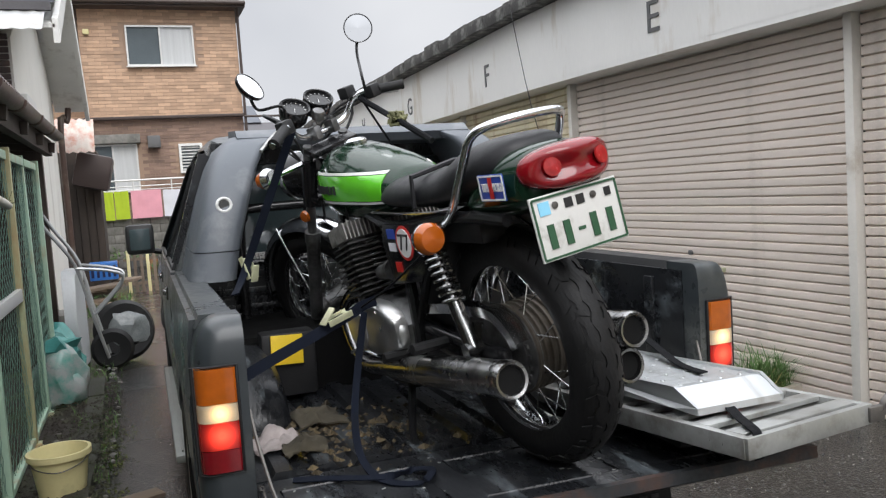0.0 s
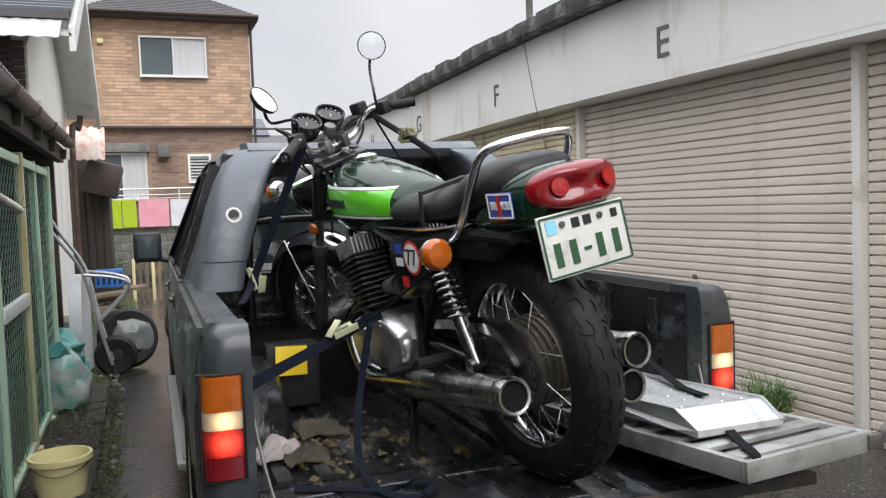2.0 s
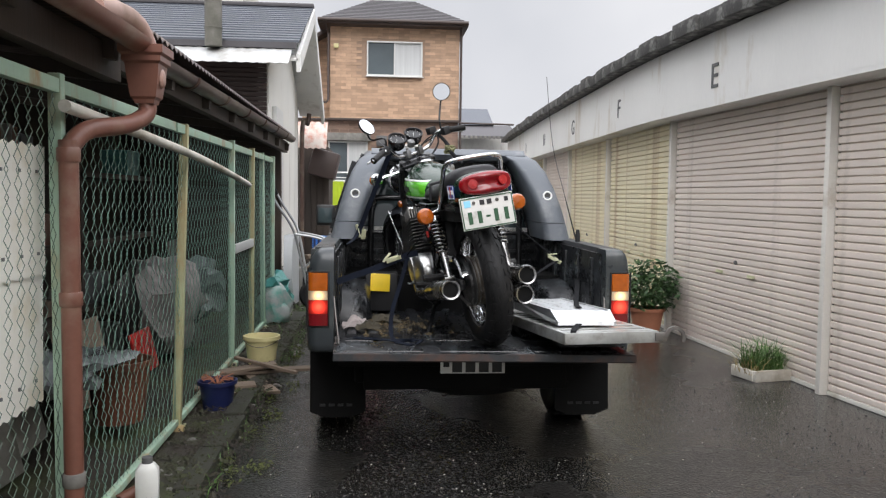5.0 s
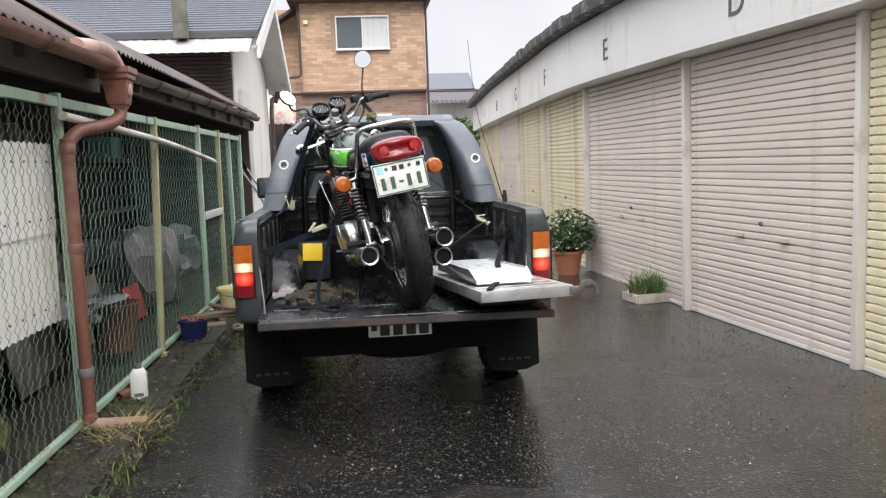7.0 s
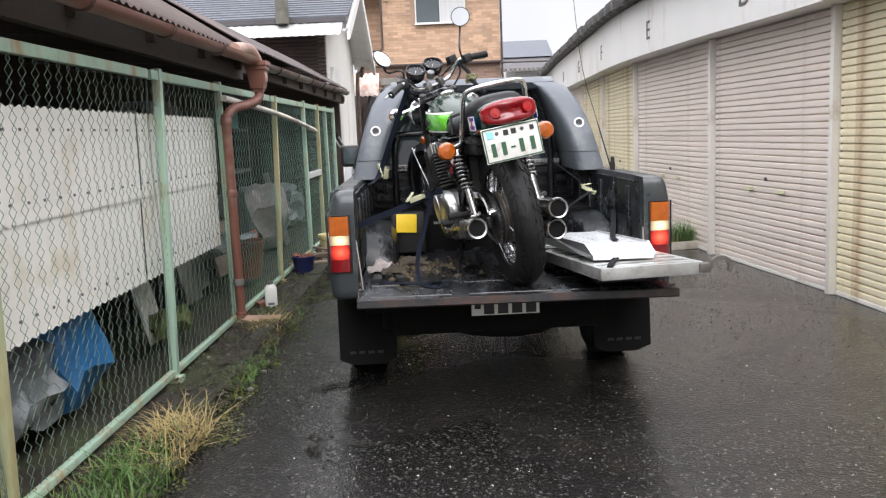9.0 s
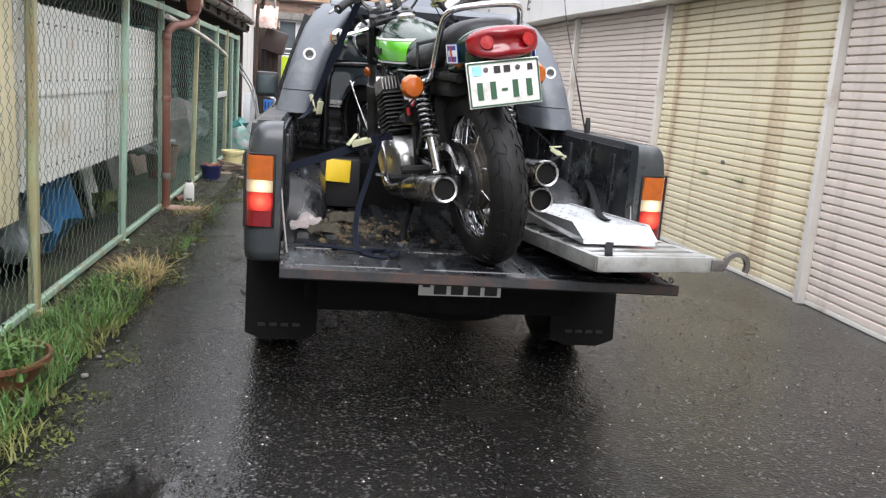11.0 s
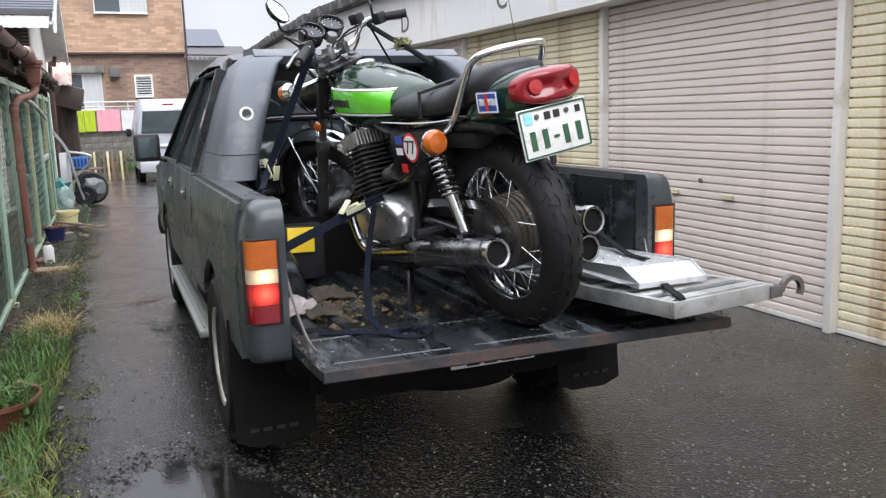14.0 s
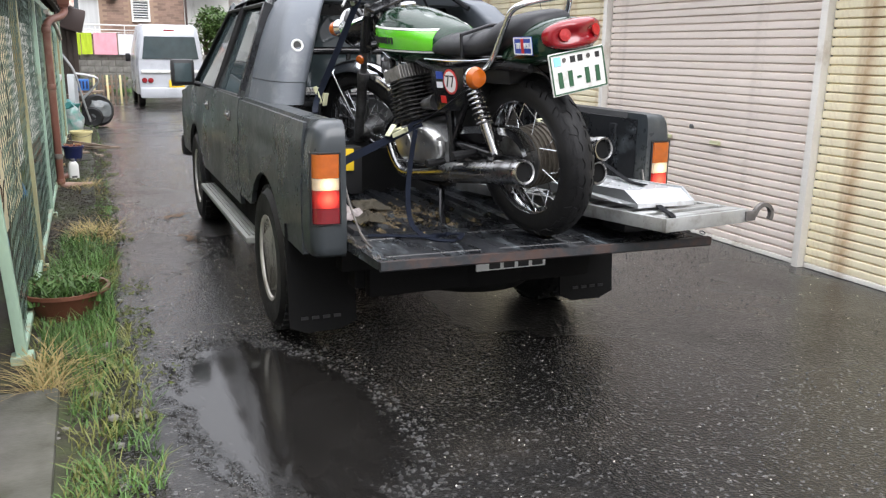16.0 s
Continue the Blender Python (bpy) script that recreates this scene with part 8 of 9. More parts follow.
tube(b, smooth_pts([br, BIKE @ V(0.16, 0.9, 1.03), BIKE @ V(0.12, 0.72, 0.99), BIKE @ V(0.14, 0.55, 0.9)], 5), 0.011, 7)
part("cord", b, M["strap_black"], rp)


def rag(name, c, s, seed, material, label):
    b = N()
    grid = []
    for i in range(13):
        row = []
        for j in range(13):
            u, v = (i / 12 - 0.5), (j / 12 - 0.5)
            z = c[2] + s[2] * max(0, 0.6 + 0.9 * noise.noise(V(u * 4 + seed, v * 4, seed))) * max(0, 1 - 2.2 * (u * u + v * v))
            row.append((c[0] + s[0] * (u + 0.12 * noise.noise(V(u * 3, v * 3, seed + 4))), c[1] + s[1] * (v + 0.12 * noise.noise(V(v * 3, u * 3, seed + 8))), z))
        grid.append(row)
    sheet(b, grid, (0, 0, -0.006))
    o = thing(name, label, "cloth")
    part("cloth", b, material, o, "", 60)
    return ride(o, Matrix())


rag("rag", (-0.92, 2.54, 0.66), (0.14, 0.14, 0.06), 2, M["rag"], "crumpled pinkish rag on the bed floor")
rag("rag", (-0.86, 2.45, 0.66), (0.12, 0.1, 0.05), 5, M["rag_dark"], "muddy brown cloth on the bed floor")
rag("rag", (-0.76, 2.75, 0.66), (0.16, 0.2, 0.04), 9, M["rag_dark"], "muddy brown cloth on the bed floor")
card = ride(thing("yellow_card", "yellow plastic sheet tucked in front of the wheel housing", "plastic sheet"), Matrix())
b = N()
box(b, (-0.79, 3.08, 0.84), (0.12, 0.012, 0.108), pose(0, 0, 0, -6, 3, 6), bev=0.003)
part("sheet", b, M["yellow"], card)
b = N()
box(b, (-0.78, 3.15, 0.78), (0.2, 0.11, 0.24), bev=0.015)
part("box", b, M["black"], card, "black plastic box behind it")

# ---- along the fence ----
b = N()
pipe = thing("downpipe", "red-brown downpipe with ornate hopper on the fence", "downpipe")
tube(b, [(-1.855, 0.92, 1.55), (-1.855, 0.92, 0.1)], 0.033, 14)
part("pipe", b, M["pipe"], pipe)
b = N()
tube(b, smooth_pts([(-1.7, 1.32, 1.74), (-1.7, 1.31, 1.68), (-1.74, 1.2, 1.63), (-1.82, 1.0, 1.59), (-1.855, 0.92, 1.52)], 5), 0.034, 12)
part("upper_bend", b, M["pipe"], pipe)
b = N()
tube(b, [(-1.855, 0.92, 0.13), (-1.84, 0.92, 0.09), (-1.8, 0.925, 0.08), (-1.58, 0.95, 0.07)], 0.032, 12)
part("outlet_pipe", b, M["pipe_pale"], pipe, "faded pink outlet pipe")
for z, mt in ((1.5, "pipe"), (1.0, "pipe"), (0.36, "stone"), (0.12, "pipe")):
    b = N()
    lathe(b, [(0.036, -0.025), (0.039, -0.02), (0.039, 0.02), (0.036, 0.025)], pose(-1.855, 0.92, z), 16)
    part("collar", b, M[mt], pipe)
b = N()
secs = []
for z, w, d in ((1.72, 0.036, 0.036), (1.735, 0.04, 0.04), (1.745, 0.05, 0.048), (1.77, 0.054, 0.052), (1.83, 0.062, 0.06), (1.87, 0.066, 0.064), (1.88, 0.078, 0.074), (1.9, 0.078, 0.074), (1.91, 0.088, 0.084), (1.94, 0.088, 0.084)):
    secs.append([V(-1.7 + sx * d, 1.32 + sy * w, z) for sx, sy in ((-1, -1), (1, -1), (1, 1), (-1, 1))])
loft(b, secs)
hop = part("hopper", b, M["pipe"], pipe, "ornate moulded rainwater hopper", 20)
b = N()
lathe(b, [(0.0, 0.012), (0.028, 0.012), (0.036, 0.006), (0.04, 0.0)], pose(-1.642, 1.32, 1.82, 0, 90) @ Matrix.Diagonal((1, 0.75, 1, 1)), 20)
part("rosette", b, M["pipe_pale"], hop)
b = N()
tube(b, smooth_pts([(-1.72, 0.75, 1.97), (-1.72, 1.0, 2.0), (-1.71, 1.2, 2.0), (-1.7, 1.32, 1.93)], 5), 0.047, 12)
part("elbow", b, M["pipe_pale"], pipe, "faded pink gutter elbow")
pole = thing("pole", "long whitish pole tied slanting along the fence", "pole")
b = N()
tube(b, smooth_pts([(-1.84, 0.85, 1.66), (-1.83, 2.5, 1.6), (-1.83, 3.7, 1.53), (-1.84, 4.85, 1.45)], 5), 0.022, 12)
part("shaft", b, M["foam"], pole)
b = N()
for k in range(7):
    a = k * 0.9
    tube(b, [(-1.83, 4.78, 1.46), (-1.83 + 0.03 * math.cos(a), 4.78 + 0.04 * math.sin(a), 1.46 + 0.06 * math.sin(a * 1.7))], 0.003, 4)
part("tie", b, M["rope"], pole)


def pot(name, x, y, r0, r1, h, material, label, cat, soil=True, z=0.0, rim=0.012):
    t = thing(name, label, cat, pose(x, y, z))
    b = N()
    lathe(b, [(0, 0), (r0, 0), (r0 + (r1 - r0) * 0.9, h * 0.88), (r1 + rim, h * 0.89), (r1 + rim, h), (r1 - 0.002, h), (r1 - 0.012, h * 0.8), (r0 * 0.9, 0.02), (0, 0.02)], None, 36)
    part("pot", b, material, t)
    if soil:
        b = N()
        lathe(b, [(0, h * 0.82), (r1 * 0.9, h * 0.8)], None, 24)
        part("soil", b, M["soil"], t)
    return t


bk = pot("bucket", -1.68, 4.4, 0.1, 0.132, 0.25, M["bucket"], "pale yellow plastic bucket beside the fence", "bucket", False, 0.02)
b = N()
lathe(b, [(0, 0.16), (0.115, 0.16)], None, 24)
part("water", b, M["water"], bk)
b = N()
tube(b, smooth_pts([(-0.14, 0, 0.23), (-0.1, -0.1, 0.2), (0, -0.147, 0.18), (0.1, -0.1, 0.2), (0.14, 0, 0.23)], 5), 0.003, 5)
part("handle", b, M["steel"], bk)
np_ = pot("planter", -1.77, 3.08, 0.085, 0.11, 0.2, M["navy_pot"], "navy plastic planter with withered plant", "planter", True, 0.02)
b = N()
for k in range(26):
    r0 = random.Random(k + 50)
    a = r0.uniform(0, 6.28)
    tube(b, [(0, 0, 0.16), (0.04 * math.cos(a), 0.04 * math.sin(a), 0.2 + 0.02 * r0.random()), (0.1 * math.cos(a), 0.1 * math.sin(a), 0.2 + r0.uniform(-0.01, 0.03))], 0.0025, 4)
part("dry_stems", b, M["terracotta"], np_, "withered rust-brown stems")
bt = thing("bottle", "white plastic bottle standing on the edging", "bottle", pose(-1.75, 1.45, 0.06, 0, 0, 10))
b = N()
loft(b, [[V(sx * w, sy * d, z) for sx, sy in ((-1, -0.7), (-0.7, -1), (0.7, -1), (1, -0.7), (1, 0.7), (0.7, 1), (-0.7, 1), (-1, 0.7))] for z, w, d in ((0, 0.042, 0.035), (0.01, 0.046, 0.039), (0.15, 0.046, 0.039), (0.175, 0.03, 0.028), (0.18, 0.022, 0.022))])
part("body", b, M["bottle"], bt)
b = N()
lathe(b, [(0.022, 0.18), (0.022, 0.205), (0, 0.206)], None, 16)
part("cap", b, M["dark_grey"], bt, "dark screw cap")
b = N()
box(b, (0, -0.0395, 0.03), (0.05, 0.001, 0.02))
part("label_bars", b, M["dark_grey"], bt)
cl = thing("clay_pipe", "short broken rust-brown clay pipe on the soil", "pipe", pose(-1.83, 1.52, 0.075, 0, 84, 60))
b = N()
lathe(b, [(0.036, -0.08), (0.036, 0.08), (0.043, 0.08), (0.043, 0.11), (0.033, 0.11), (0.03, -0.08)], None, 20, close=True)
part("pipe", b, M["clay"], cl)
for x, y, z, L, w, a, t in ((-1.62, 3.75, 0.06, 0.62, 0.1, 28, 4), (-1.55, 3.95, 0.09, 0.7, 0.09, -62, -3), (-1.75, 3.85, 0.12, 0.5, 0.11, -70, 5), (-1.58, 3.85, 0.15, 0.55, 0.03, 60, 6), (-1.8, 3.5, 0.08, 0.4, 0.12, -75, 0), (-1.78, 3.35, 0.05, 0.34, 0.1, -20, 3)):
    b = N()
    box(b, (0, 0, 0), (w, L, 0.022), bev=0.004)
    o = thing("plank", "weathered offcut plank on the ground", "plank", pose(x, y, z, t, rnd.uniform(-4, 4), a), "offcut planks")
    part("board", b, M["plank"], o)


# fertiliser bag, wheelbarrow, wrapped wheel, crate, fencing
bag = thing("fertiliser_bag", "slumped white and green printed plastic sack", "sack", pose(-1.82, 6.35, 0.02))
b = N()
blob(b, (0, 0, 0.2), (0.17, 0.13, 0.24), 4, 0.28, 3)
for v in b.verts:
    v.co.z = max(0, v.co.z)
part("sack", b, M["bag"], bag)
b = N()
blob(b, (-0.02, 0.05, 0.42), (0.13, 0.1, 0.1), 9, 0.5, 2)
part("gathered_top", b, M["teal"], bag, "teal gathered top")
wb = thing("wheelbarrow", "wheelbarrow stood on end against the wall", "wheelbarrow", pose(-1.8, 7.75, 0))
b = N()
secs = []
for z, w, d in ((0.1, 0.2, 0.02), (0.14, 0.26, 0.1), (0.5, 0.31, 0.2), (0.85, 0.27, 0.14), (0.9, 0.2, 0.05)):
    secs.append([V(-0.05 - 0.0, -w, z), V(0.08 - d * 0.2, -w * 0.96, z), V(0.1, 0, z), V(0.08 - d * 0.2, w * 0.96, z), V(-0.05, w, z)])
loft(b, secs)
part("tray", b, M["barrow"], wb, "grey-white tray on edge", 50)
for s in (-1, 1):
    b = N()
    tube(b, smooth_pts([(0.25, s * 0.1, 0.12), (0.16, s * 0.16, 0.5), (0.06, s * 0.24, 0.95), (-0.12, s * 0.27, 1.25), (-0.2, s * 0.28, 1.4)], 5), 0.015, 8)
    part("shaft", b, M["tube_steel"], wb)
    b = N()
    tube(b, [(-0.19, s * 0.28, 1.37), (-0.24, s * 0.285, 1.5)], 0.019, 10)
    part("grip", b, M["rubber"], wb, "black grip")
    b = N()
    tube(b, smooth_pts([(0.06, s * 0.24, 0.92), (0.3, s * 0.2, 0.88), (0.42, s * 0.18, 0.82), (0.36, s * 0.16, 0.7), (0.16, s * 0.16, 0.5)], 5), 0.013, 8)
    part("leg", b, M["tube_steel"], wb)
b = N()
lathe(b, [(0.06, -0.03), (0.15, -0.04), (0.18, 0), (0.15, 0.04), (0.06, 0.03)], pose(0.28, 0, 0.18, 90), 24, close=True)
part("wheel", b, M["rubber"], wb)
ww = thing("wrapped_wheel", "motorcycle wheel wrapped in clear plastic", "wheel", pose(-1.42, 8.1, 0.0))
b = N()
lathe(b, [(0.16, -0.05), (0.24, -0.06), (0.28, 0), (0.24, 0.06), (0.16, 0.05)], pose(0, 0, 0.28, 80, 0, 20), 30, close=True)
part("tyre", b, M["rubber"], ww)
b = N()
blob(b, (0.0, 0, 0.28), (0.19, 0.085, 0.2), 3, 0.3, 3)
part("wrapping", b, M["poly"], ww, "crumpled clear plastic")
tb = thing("plastic_bag", "teal plastic bags heaped by the wall", "plastic bag", pose(-1.88, 7.1, 0))
b = N()
blob(b, (0, 0, 0.25), (0.16, 0.2, 0.22), 6, 0.4, 3)
part("bag", b, M["teal"], tb)
tubx = thing("tub", "grey rectangular tub by the wall", "tub", pose(-1.93, 9.0, 0))
b = N()
box(b, (0, 0, 0.2), (0.3, 0.5, 0.4), bev=0.03)
part("shell", b, M["stone"], tubx)
ct = thing("crate", "blue plastic crate on a heap of boards", "crate", pose(-1.7, 12.3, 0.42))
b = N()
box(b, (0, 0, 0.12), (0.36, 0.3, 0.24), bev=0.01)
part("shell", b, M["blue_plastic"], ct)
for k in range(5):
    b = N()
    box(b, (-0.14 + 0.07 * k, -0.153, 0.12), (0.035, 0.006, 0.16), bev=0.002)
    part("slot", b, M["navy_pot"], ct)
hp = thing("board_heap", "heap of old boards and rubble", "heap", pose(-1.75, 12.3, 0))
for k in range(9):
    b = N()
    box(b, (rnd.uniform(-0.2, 0.35), rnd.uniform(-0.5, 0.3), 0.05 + 0.042 * k), (rnd.uniform(0.3, 0.6), rnd.uniform(0.08, 0.3), 0.04), pose(0, 0, 0, rnd.uniform(-5, 5), rnd.uniform(-5, 5), rnd.uniform(-40, 40)), bev=0.004)
    part("board", b, M["plank"], hp)
pk = thing("picket_screen", "leaning screen of weathered pickets", "fence", pose(-1.05, 14.2, 0, -12))
for k in range(8):
    b = N()
    box(b, (-0.35 + 0.1 * k, 0, 0.35), (0.05, 0.02, 0.7), bev=0.003)
    part("picket", b, M["bucket"] if k % 3 == 0 else M["plank"], pk)
for z in (0.15, 0.55):
    b = N()
    box(b, (0, 0.018, z), (0.85, 0.015, 0.05))
    part("batten", b, M["plank"], pk)
bl2 = thing("plant_pots", "small pots and weeds at the foot of the block wall", "pots", pose(0, 19.7, 0))
for k in range(7):
    b = N()
    x = -2.2 + 0.42 * k
    lathe(b, [(0, 0), (0.09, 0), (0.13, 0.2), (0.12, 0.2), (0.08, 0.03)], pose(x, 0, 0), 14)
    part("pot", b, M["terracotta"] if k % 2 else M["dark_grey"], bl2)
    b = N()
    leaf_cloud(b, (x, 0, 0.33), (0.22, 0.2, 0.2), 120, 0.04, k + 90)
    part("leaves", b, M["leaf"], bl2, "", 0)

# clutter under the shed roof
def lump(name, x, y, z, s, seed, material, label, cat, rough=0.35):
    o = thing(name, label, cat, pose(x, y, z))
    b = N()
    blob(b, (0, 0, s[2]), s, seed, rough, 3)
    for v in b.verts:
        v.co.z = max(0, v.co.z)
    part("body", b, material, o)


lump("plastic_bag", -2.25, 4.9, 0.3, (0.17, 0.24, 0.26), 3, M["poly"], "clear plastic bag of scrap behind the fence", "plastic bag", 0.5)
lump("plastic_bag", -2.3, 2.1, 0.4, (0.2, 0.3, 0.1), 5, M["poly"], "crumpled plastic sheeting behind the fence", "plastic bag", 0.5)
lump("plastic_bag", -2.3, -1.35, 0.1, (0.2, 0.3, 0.2), 8, M["poly"], "white crumpled plastic behind the fence", "plastic bag", 0.5)
lump("tarpaulin", -2.35, -1.0, 0.1, (0.3, 0.3, 0.32), 12, M["tarp"], "blue tarpaulin bundle behind the fence", "tarpaulin", 0.35)
lump("tarpaulin", -2.4, -2.6, 0.1, (0.3, 0.7, 0.28), 14, M["tarp"], "blue tarpaulin bundle behind the fence", "tarpaulin", 0.35)
lump("plastic_bag", -2.2, 0.4, 0.1, (0.12, 0.2, 0.1), 18, M["moss"], "heap of dead weeds behind the fence", "weeds", 0.5)
lump("plastic_bag", -2.5, 4.6, 0.1, (0.3, 0.4, 0.4), 22, M["rag"], "grey bundle behind the fence", "bundle", 0.35)
rb = pot("red_tub", -2.2, 2.55, 0.13, 0.17, 0.34, M["clay"], "dull red plastic tub behind the fence", "tub", True, 0.12)
for y, z, w, h, mt in ((0.35, 0.1, 0.28, 0.5, "panel"), (2.0, 0.12, 0.5, 0.4, "stone"), (3.0, 0.1, 0.6, 0.5, "plank"), (5.0, 0.1, 0.5, 0.9, "timber"), (1.6, 0.1, 0.35, 0.75, "concrete"), (3.9, 0.1, 0.4, 0.3, "red")):
    o = thing("board", "old board leaning behind the fence", "board", pose(-2.2 - rnd.uniform(0, 0.3), y, z, 0, -14, rnd.uniform(-8, 8)), "boards behind the fence")
    b = N()
    box(b, (0, 0, h / 2), (0.02, w, h), bev=0.003)
    part("panel", b, M[mt], o)
sh = thing("shelf", "rough timber shelf of junk in the lean-to", "shelf", pose(-3.1, 3.0, 0))
for z in (0.5, 1.0, 1.5):
    b = N()
    box(b, (0, 0, z), (0.5, 5.5, 0.04))
    part("shelf_board", b, M["timber"], sh)
for y in (-2.7, -0.9, 0.9, 2.7):
    b = N()
    box(b, (0.22, y, 0.85), (0.06, 0.06, 1.7))
    part("upright", b, M["timber"], sh)
for k in range(26):
    b = N()
    z = rnd.choice((0.52, 1.02, 1.52, 0.05))
    s = rnd.uniform(0.1, 0.26)
    o = thing("carton", "dusty carton on the lean-to shelf", "carton", pose(-3.05, 3.0 + rnd.uniform(-2.5, 2.5), z, 0, 0, rnd.uniform(-20, 20)), "cartons on the shelf")
    box(b, (0, 0, s / 2), (s, s * 1.3, s), bev=0.008)
    part("box", b, M[rnd.choice(("rag", "stone", "plank", "teal", "dark_grey", "clay"))], o)

# ---- pots at the garages ----
tp = pot("flower_pot", 1.95, 5.95, 0.12, 0.17, 0.28, M["terracotta"], "terracotta pot with bushy green herb", "flower pot")
b = N()
leaf_cloud(b, (0, 0, 0.5), (0.33, 0.3, 0.28), 900, 0.04, 31)
leaf_cloud(b, (0.05, 0, 0.42), (0.3, 0.28, 0.2), 500, 0.04, 37)
part("leaves", b, M["leaf_dark"], tp, "dense small green leaves", 0)
b = N()
for k in range(16):
    r0 = random.Random(k)
    a = r0.uniform(0, 6.28)
    tube(b, [(0, 0, 0.22), (0.1 * math.cos(a), 0.1 * math.sin(a), 0.42), (0.2 * math.cos(a), 0.2 * math.sin(a), 0.6)], 0.004, 4)
part("stems", b, M["leaf"], tp)
gb = thing("trough", "polystyrene trough of tall grass beside the shutter", "planter", pose(2.2, 4.0, 0, 0, 0, 12))
b = N()
for x0, y0, sx, sy in ((0, -0.13, 0.34, 0.04), (0, 0.13, 0.34, 0.04), (-0.16, 0, 0.04, 0.24), (0.16, 0, 0.04, 0.24)):
    box(b, (x0, y0, 0.042), (sx, sy, 0.085 if sx > 0.1 else 0.078), bev=0.008)
part("trough_wall", b, M["foam"], gb)


def blades(name, boxes, n, h0, h1, material, seed, parent=None, label="", lean=0.35, w=0.006):
    """Many single grass blades, each a bent three-piece leaf."""
    r = random.Random(seed)
    verts, faces = [], []
    tot = sum((q[1] - q[0]) * (q[3] - q[2]) for q in boxes)
    for q in boxes:
        for _ in range(max(1, int(n * (q[1] - q[0]) * (q[3] - q[2]) / tot))):
            x, y = r.uniform(q[0], q[1]), r.uniform(q[2], q[3])
            if noise.noise(V(x * 5, y * 5, seed)) < -0.12 and parent is None:
                continue
            h = r.uniform(h0, h1)
            a = r.uniform(0, 6.28)
            l2 = r.uniform(0.1, lean * 2) * h
            dx, dy = math.cos(a), math.sin(a)
            ww2 = w * r.uniform(0.6, 1.3)
            o = len(verts)
            z = q[4] if len(q) > 4 else 0.03
            for t, k in ((0, 1.0), (0.5, 0.8), (0.85, 0.45)):
                px, py, pz = x + dx * l2 * t * t, y + dy * l2 * t * t, z + h * t * (1 - 0.15 * t)
                verts += [(px - dy * ww2 * k, py + dx * ww2 * k, pz), (px + dy * ww2 * k, py - dx * ww2 * k, pz)]
            verts.append((x + dx * l2, y + dy * l2, z + h * 0.86))
            faces += [(o, o + 1, o + 3, o + 2), (o + 2, o + 3, o + 5, o + 4), (o + 4, o + 5, o + 6)]
    me = bpy.data.meshes.new(name)
    me.from_pydata(verts, [], faces)
    me.materials.append(material)
    ob = new(name, me)
    if parent:
        ob.parent = parent
        ob["kind"] = "stuff"
    else:
        tagged(ob, label, "grass", "", "stuff")
    return ob


blades("grass", [(-0.14, 0.14, -0.11, 0.11, 0.06)], 330, 0.12, 0.3, M["grass"], 4, gb, lean=0.7, w=0.0035)
blades("dry_grass", [(-0.2, -0.1, -0.15, 0.13, 0.05)], 60, 0.08, 0.2, M["grass_dry"], 6, gb, lean=1.3, w=0.003)
# weeds on the verge
blades("grass", [(-1.86, -1.52, -3.9, -2.2), (-1.8, -1.48, -2.4, -1.4)], 3600, 0.03, 0.15, M["grass"], 11, None, "lush green grass along the fence foot", 0.6, 0.003)
blades("grass", [(-1.88, -1.46, -4.1, -1.6), (-1.72, -1.42, -5.6, -4.1), (-1.6, -1.47, -0.75, -0.3), (-1.64, -1.48, 0.25, 0.8)], 4300, 0.02, 0.08, M["grass_pale"], 37, None, "short yellow-green weeds on the verge", 0.9, 0.0028)
blades("grass", [(-1.86, -1.45, -4.1, -3.8), (-1.72, -1.42, -5.6, -4.1), (-1.6, -1.46, -0.6, 0.0)], 2000, 0.02, 0.07, M["grass"], 13, None, "short weeds on the verge", 0.8, 0.003)
blades("grass", [(-1.72, -1.48, -1.62, -1.15), (-1.7, -1.5, 0.6, 0.9), (-1.86, -1.74, -4.2, -3.8)], 1500, 0.04, 0.15, M["grass_dry"], 17, None, "matted dry straw-coloured grass", 1.6, 0.0024)
blades("grass", [(-1.68, -1.5, 1.4, 3.4), (-1.75, -1.45, 4.5, 8.0), (-1.56, -1.44, -0.3, 1.4)], 1200, 0.02, 0.08, M["grass"], 19, None, "sparse weeds along the lane edge", 0.8, 0.003)
blades("grass", [(-1.0, 0.4, 18.8, 19.6), (-2.2, -1.4, 11, 13)], 900, 0.05, 0.2, M["grass"], 23, None, "weeds at the end of the lane", 0.6, 0.012)
cp = pot("flower_pot", -1.74, -3.1, 0.12, 0.2, 0.17, M["clay"], "wide brown clay bowl sprouting weeds", "flower pot", True, 0.02)
blades("weed_tuft", [(-0.16, 0.16, -0.16, 0.16, 0.12)], 420, 0.04, 0.13, M["grass"], 29, cp, lean=0.8)
b = N()
leaf_cloud(b, (0, 0, 0.2), (0.18, 0.18, 0.06), 220, 0.018, 61)
part("leaves", b, M["leaf"], cp, "", 0)
stones = N()
for k in range(220):
    r0 = random.Random(k + 400)
    x, y = r0.uniform(-1.86, -1.46), r0.uniform(-5.2, 8)
    s = r0.uniform(0.008, 0.03)
    bmesh.ops.create_icosphere(stones, subdivisions=1, radius=s, matrix=Matrix.Translation((x, y, 0.045 if x < -1.56 else 0.008)) @ Matrix.Diagonal((1, r0.uniform(0.6, 1.2), 0.6, 1)))
solid("gravel", stones, M["stone"], "loose stones and litter on the verge", "gravel", "stuff")
mo = N()
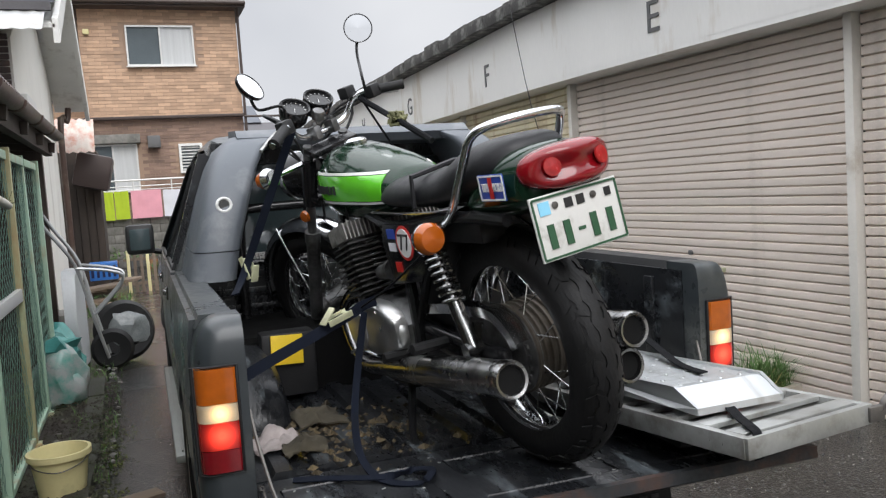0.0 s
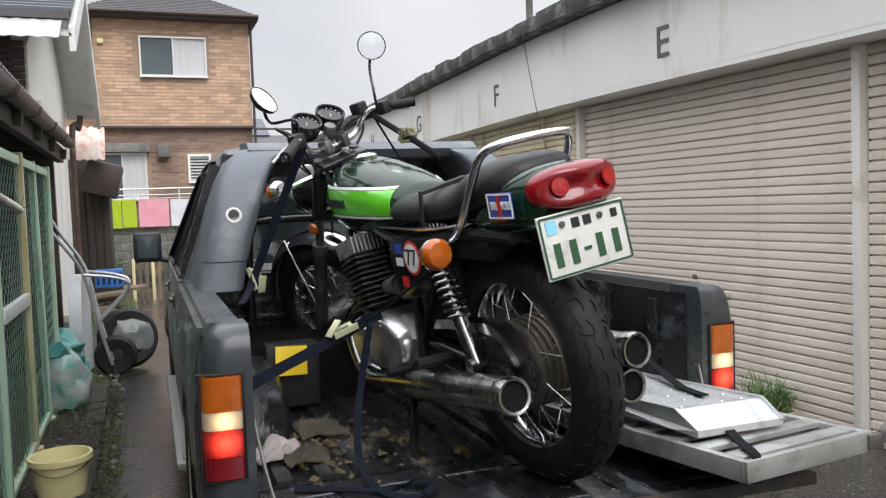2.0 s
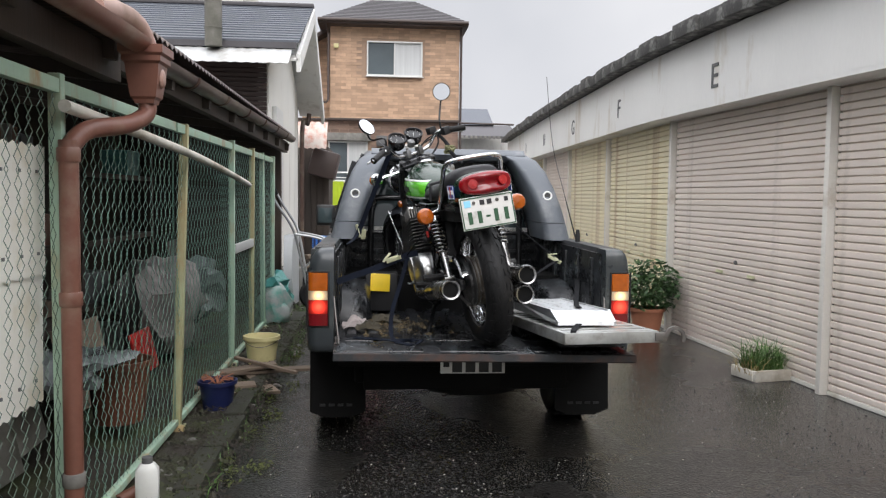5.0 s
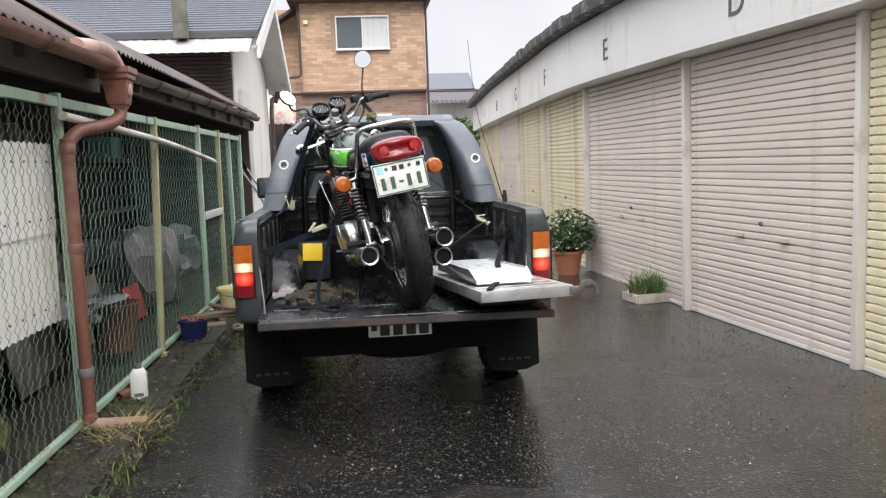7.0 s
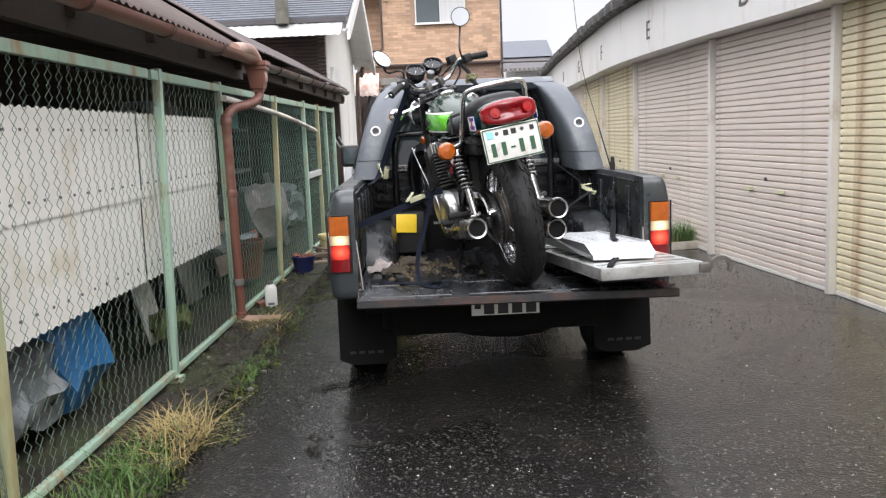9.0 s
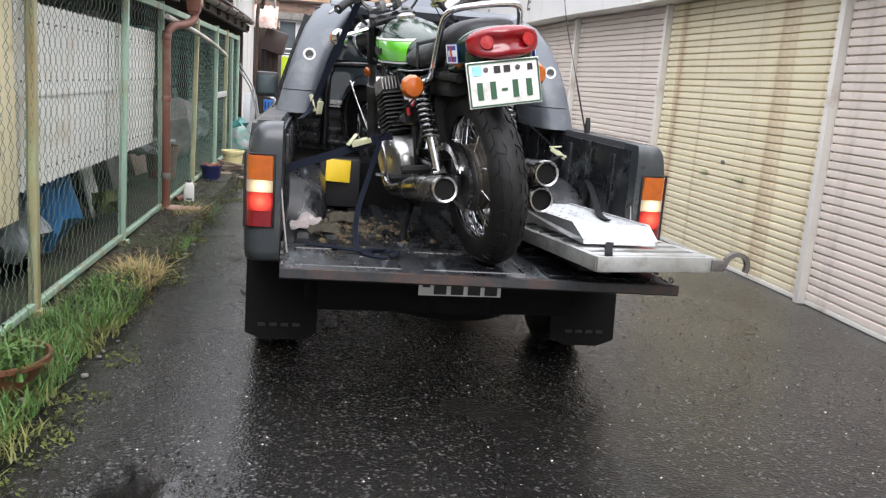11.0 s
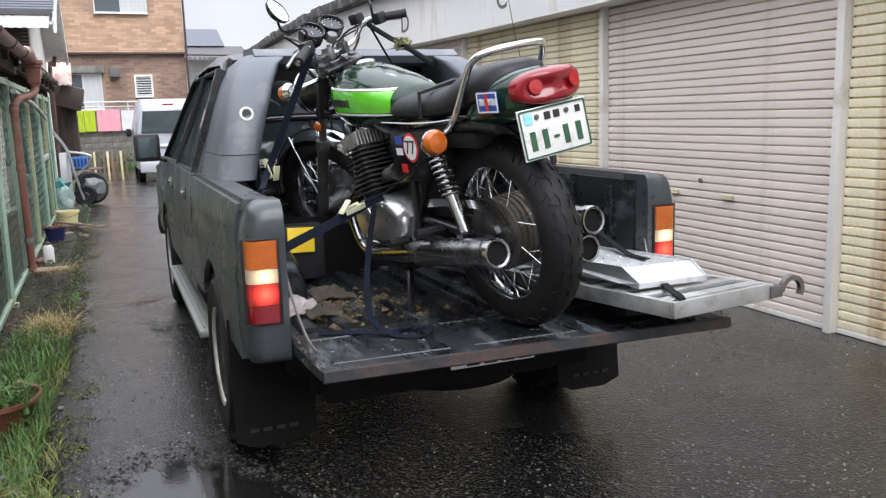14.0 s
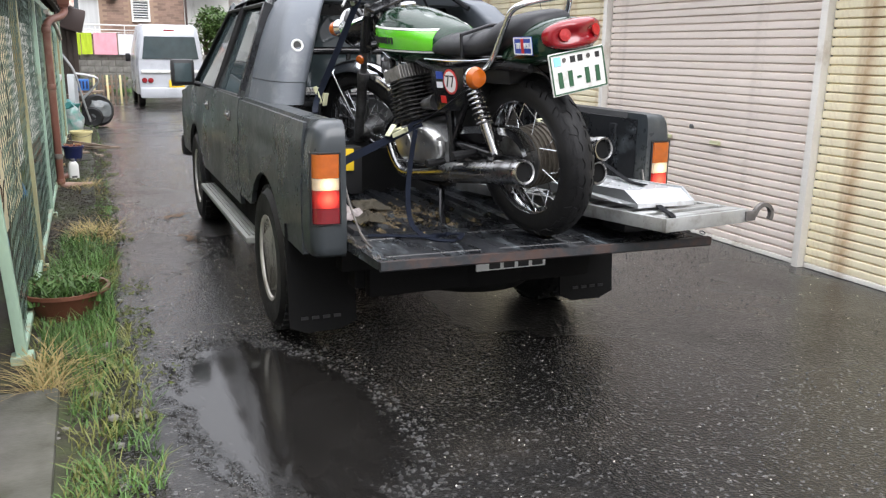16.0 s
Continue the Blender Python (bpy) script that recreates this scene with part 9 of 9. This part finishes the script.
for k in range(60):
    r0 = random.Random(k + 900)
    x, y = r0.uniform(-1.6, -1.38), r0.uniform(-5.0, 6)
    leaf_cloud(mo, (x, y, 0.006), (r0.uniform(0.04, 0.12), r0.uniform(0.06, 0.22), 0.014), 70, 0.012, k + 300)
solid("moss", mo, M["moss"], "moss and tiny weeds along the lane edge", "moss", "stuff", smooth=0)

def chippings(name, spots, material, label, z0=0.0):
    """Small angular stones, each a rough octahedron half sunk in the asphalt."""
    verts, faces = [], []
    for x, y, s, r in spots:
        o = len(verts)
        for dx, dy, dz in ((1, 0, 0), (0, 1, 0), (-1, 0, 0), (0, -1, 0), (0, 0, 1)):
            verts.append((x + s * (dx + r.uniform(-0.4, 0.4)), y + s * (dy + r.uniform(-0.4, 0.4)), z0 + s * (0.7 * dz + (0.1 if dz else 0) + r.uniform(-0.05, 0.1))))
        faces += [(o, o + 1, o + 4), (o + 1, o + 2, o + 4), (o + 2, o + 3, o + 4), (o + 3, o, o + 4)]
    me = bpy.data.meshes.new(name)
    me.from_pydata(verts, [], faces)
    me.materials.append(material)
    return tagged(new(name, me), label, "gravel", "", "stuff")


r1 = random.Random(77)
spots = [(r1.uniform(-1.4, 2.7), -7.2 + 11 * r1.random(), 0.002 + 0.0055 * r1.random() ** 2, r1) for _ in range(16000)]
chippings("chippings", spots, M["chips"], "wet angular chippings in the asphalt")
spots = [(r1.uniform(-1.4, 2.65), -7.3 + 13 * r1.random(), 0.0014 + 0.0032 * r1.random() ** 3, r1) for _ in range(5200)]
chippings("grit", spots, M["foam"], "pale grit scattered on the asphalt")
spots = []
for _ in range(900):
    a, q = r1.uniform(0, 6.283), r1.gauss(1.0, 0.09)
    spots.append((-0.94 + 0.37 * q * math.cos(a) - 0.84 * q * math.sin(a) * 0.149, -4.5 + 0.84 * q * math.sin(a) + 0.055 * q * math.cos(a), r1.uniform(0.005, 0.011), r1))
chippings("chippings", spots, M["chips"], "chippings rising from the puddle's edge")

spots = [(r1.uniform(-1.88, -1.48), -2.2 + 9 * r1.random(), 0.004 + 0.014 * r1.random() ** 3, r1) for _ in range(7000)]
chippings("soil_crumbs", spots, M["soil"], "damp soil crumbs strewn over the edging", 0.072)
spots = [(r1.gauss(-1.5, 0.05), -2.2 + 9 * r1.random(), 0.003 + 0.01 * r1.random() ** 3, r1) for _ in range(3500)]
chippings("soil_crumbs", spots, M["soil"], "damp soil washed onto the lane edge")

spots = []
for _ in range(420):
    x, y = r1.gauss(-0.72, 0.13), r1.gauss(2.62, 0.17)
    if -0.98 < x < -0.4:
        spots.append((x, y, 0.003 + 0.015 * r1.random() ** 3, r1))
ride(chippings("mud_litter", spots, M["mud"], "dry mud clods and leaf litter on the pickup bed", 0.652), Matrix())


def motions():
    """The truck reverses along the lane; its load goes with it and its wheels turn."""
    for ob, local in RIDERS:
        walk(ob, [(t, lane_pose(t) @ local) for t in TIMES])
    for w, x, y in SPINNERS:
        walk(w, [(t, pose(x, y, WR) @ Matrix.Rotation(-lane_pose(t).translation.y / WR * -1.0, 4, "X")) for t in TIMES])


motions()
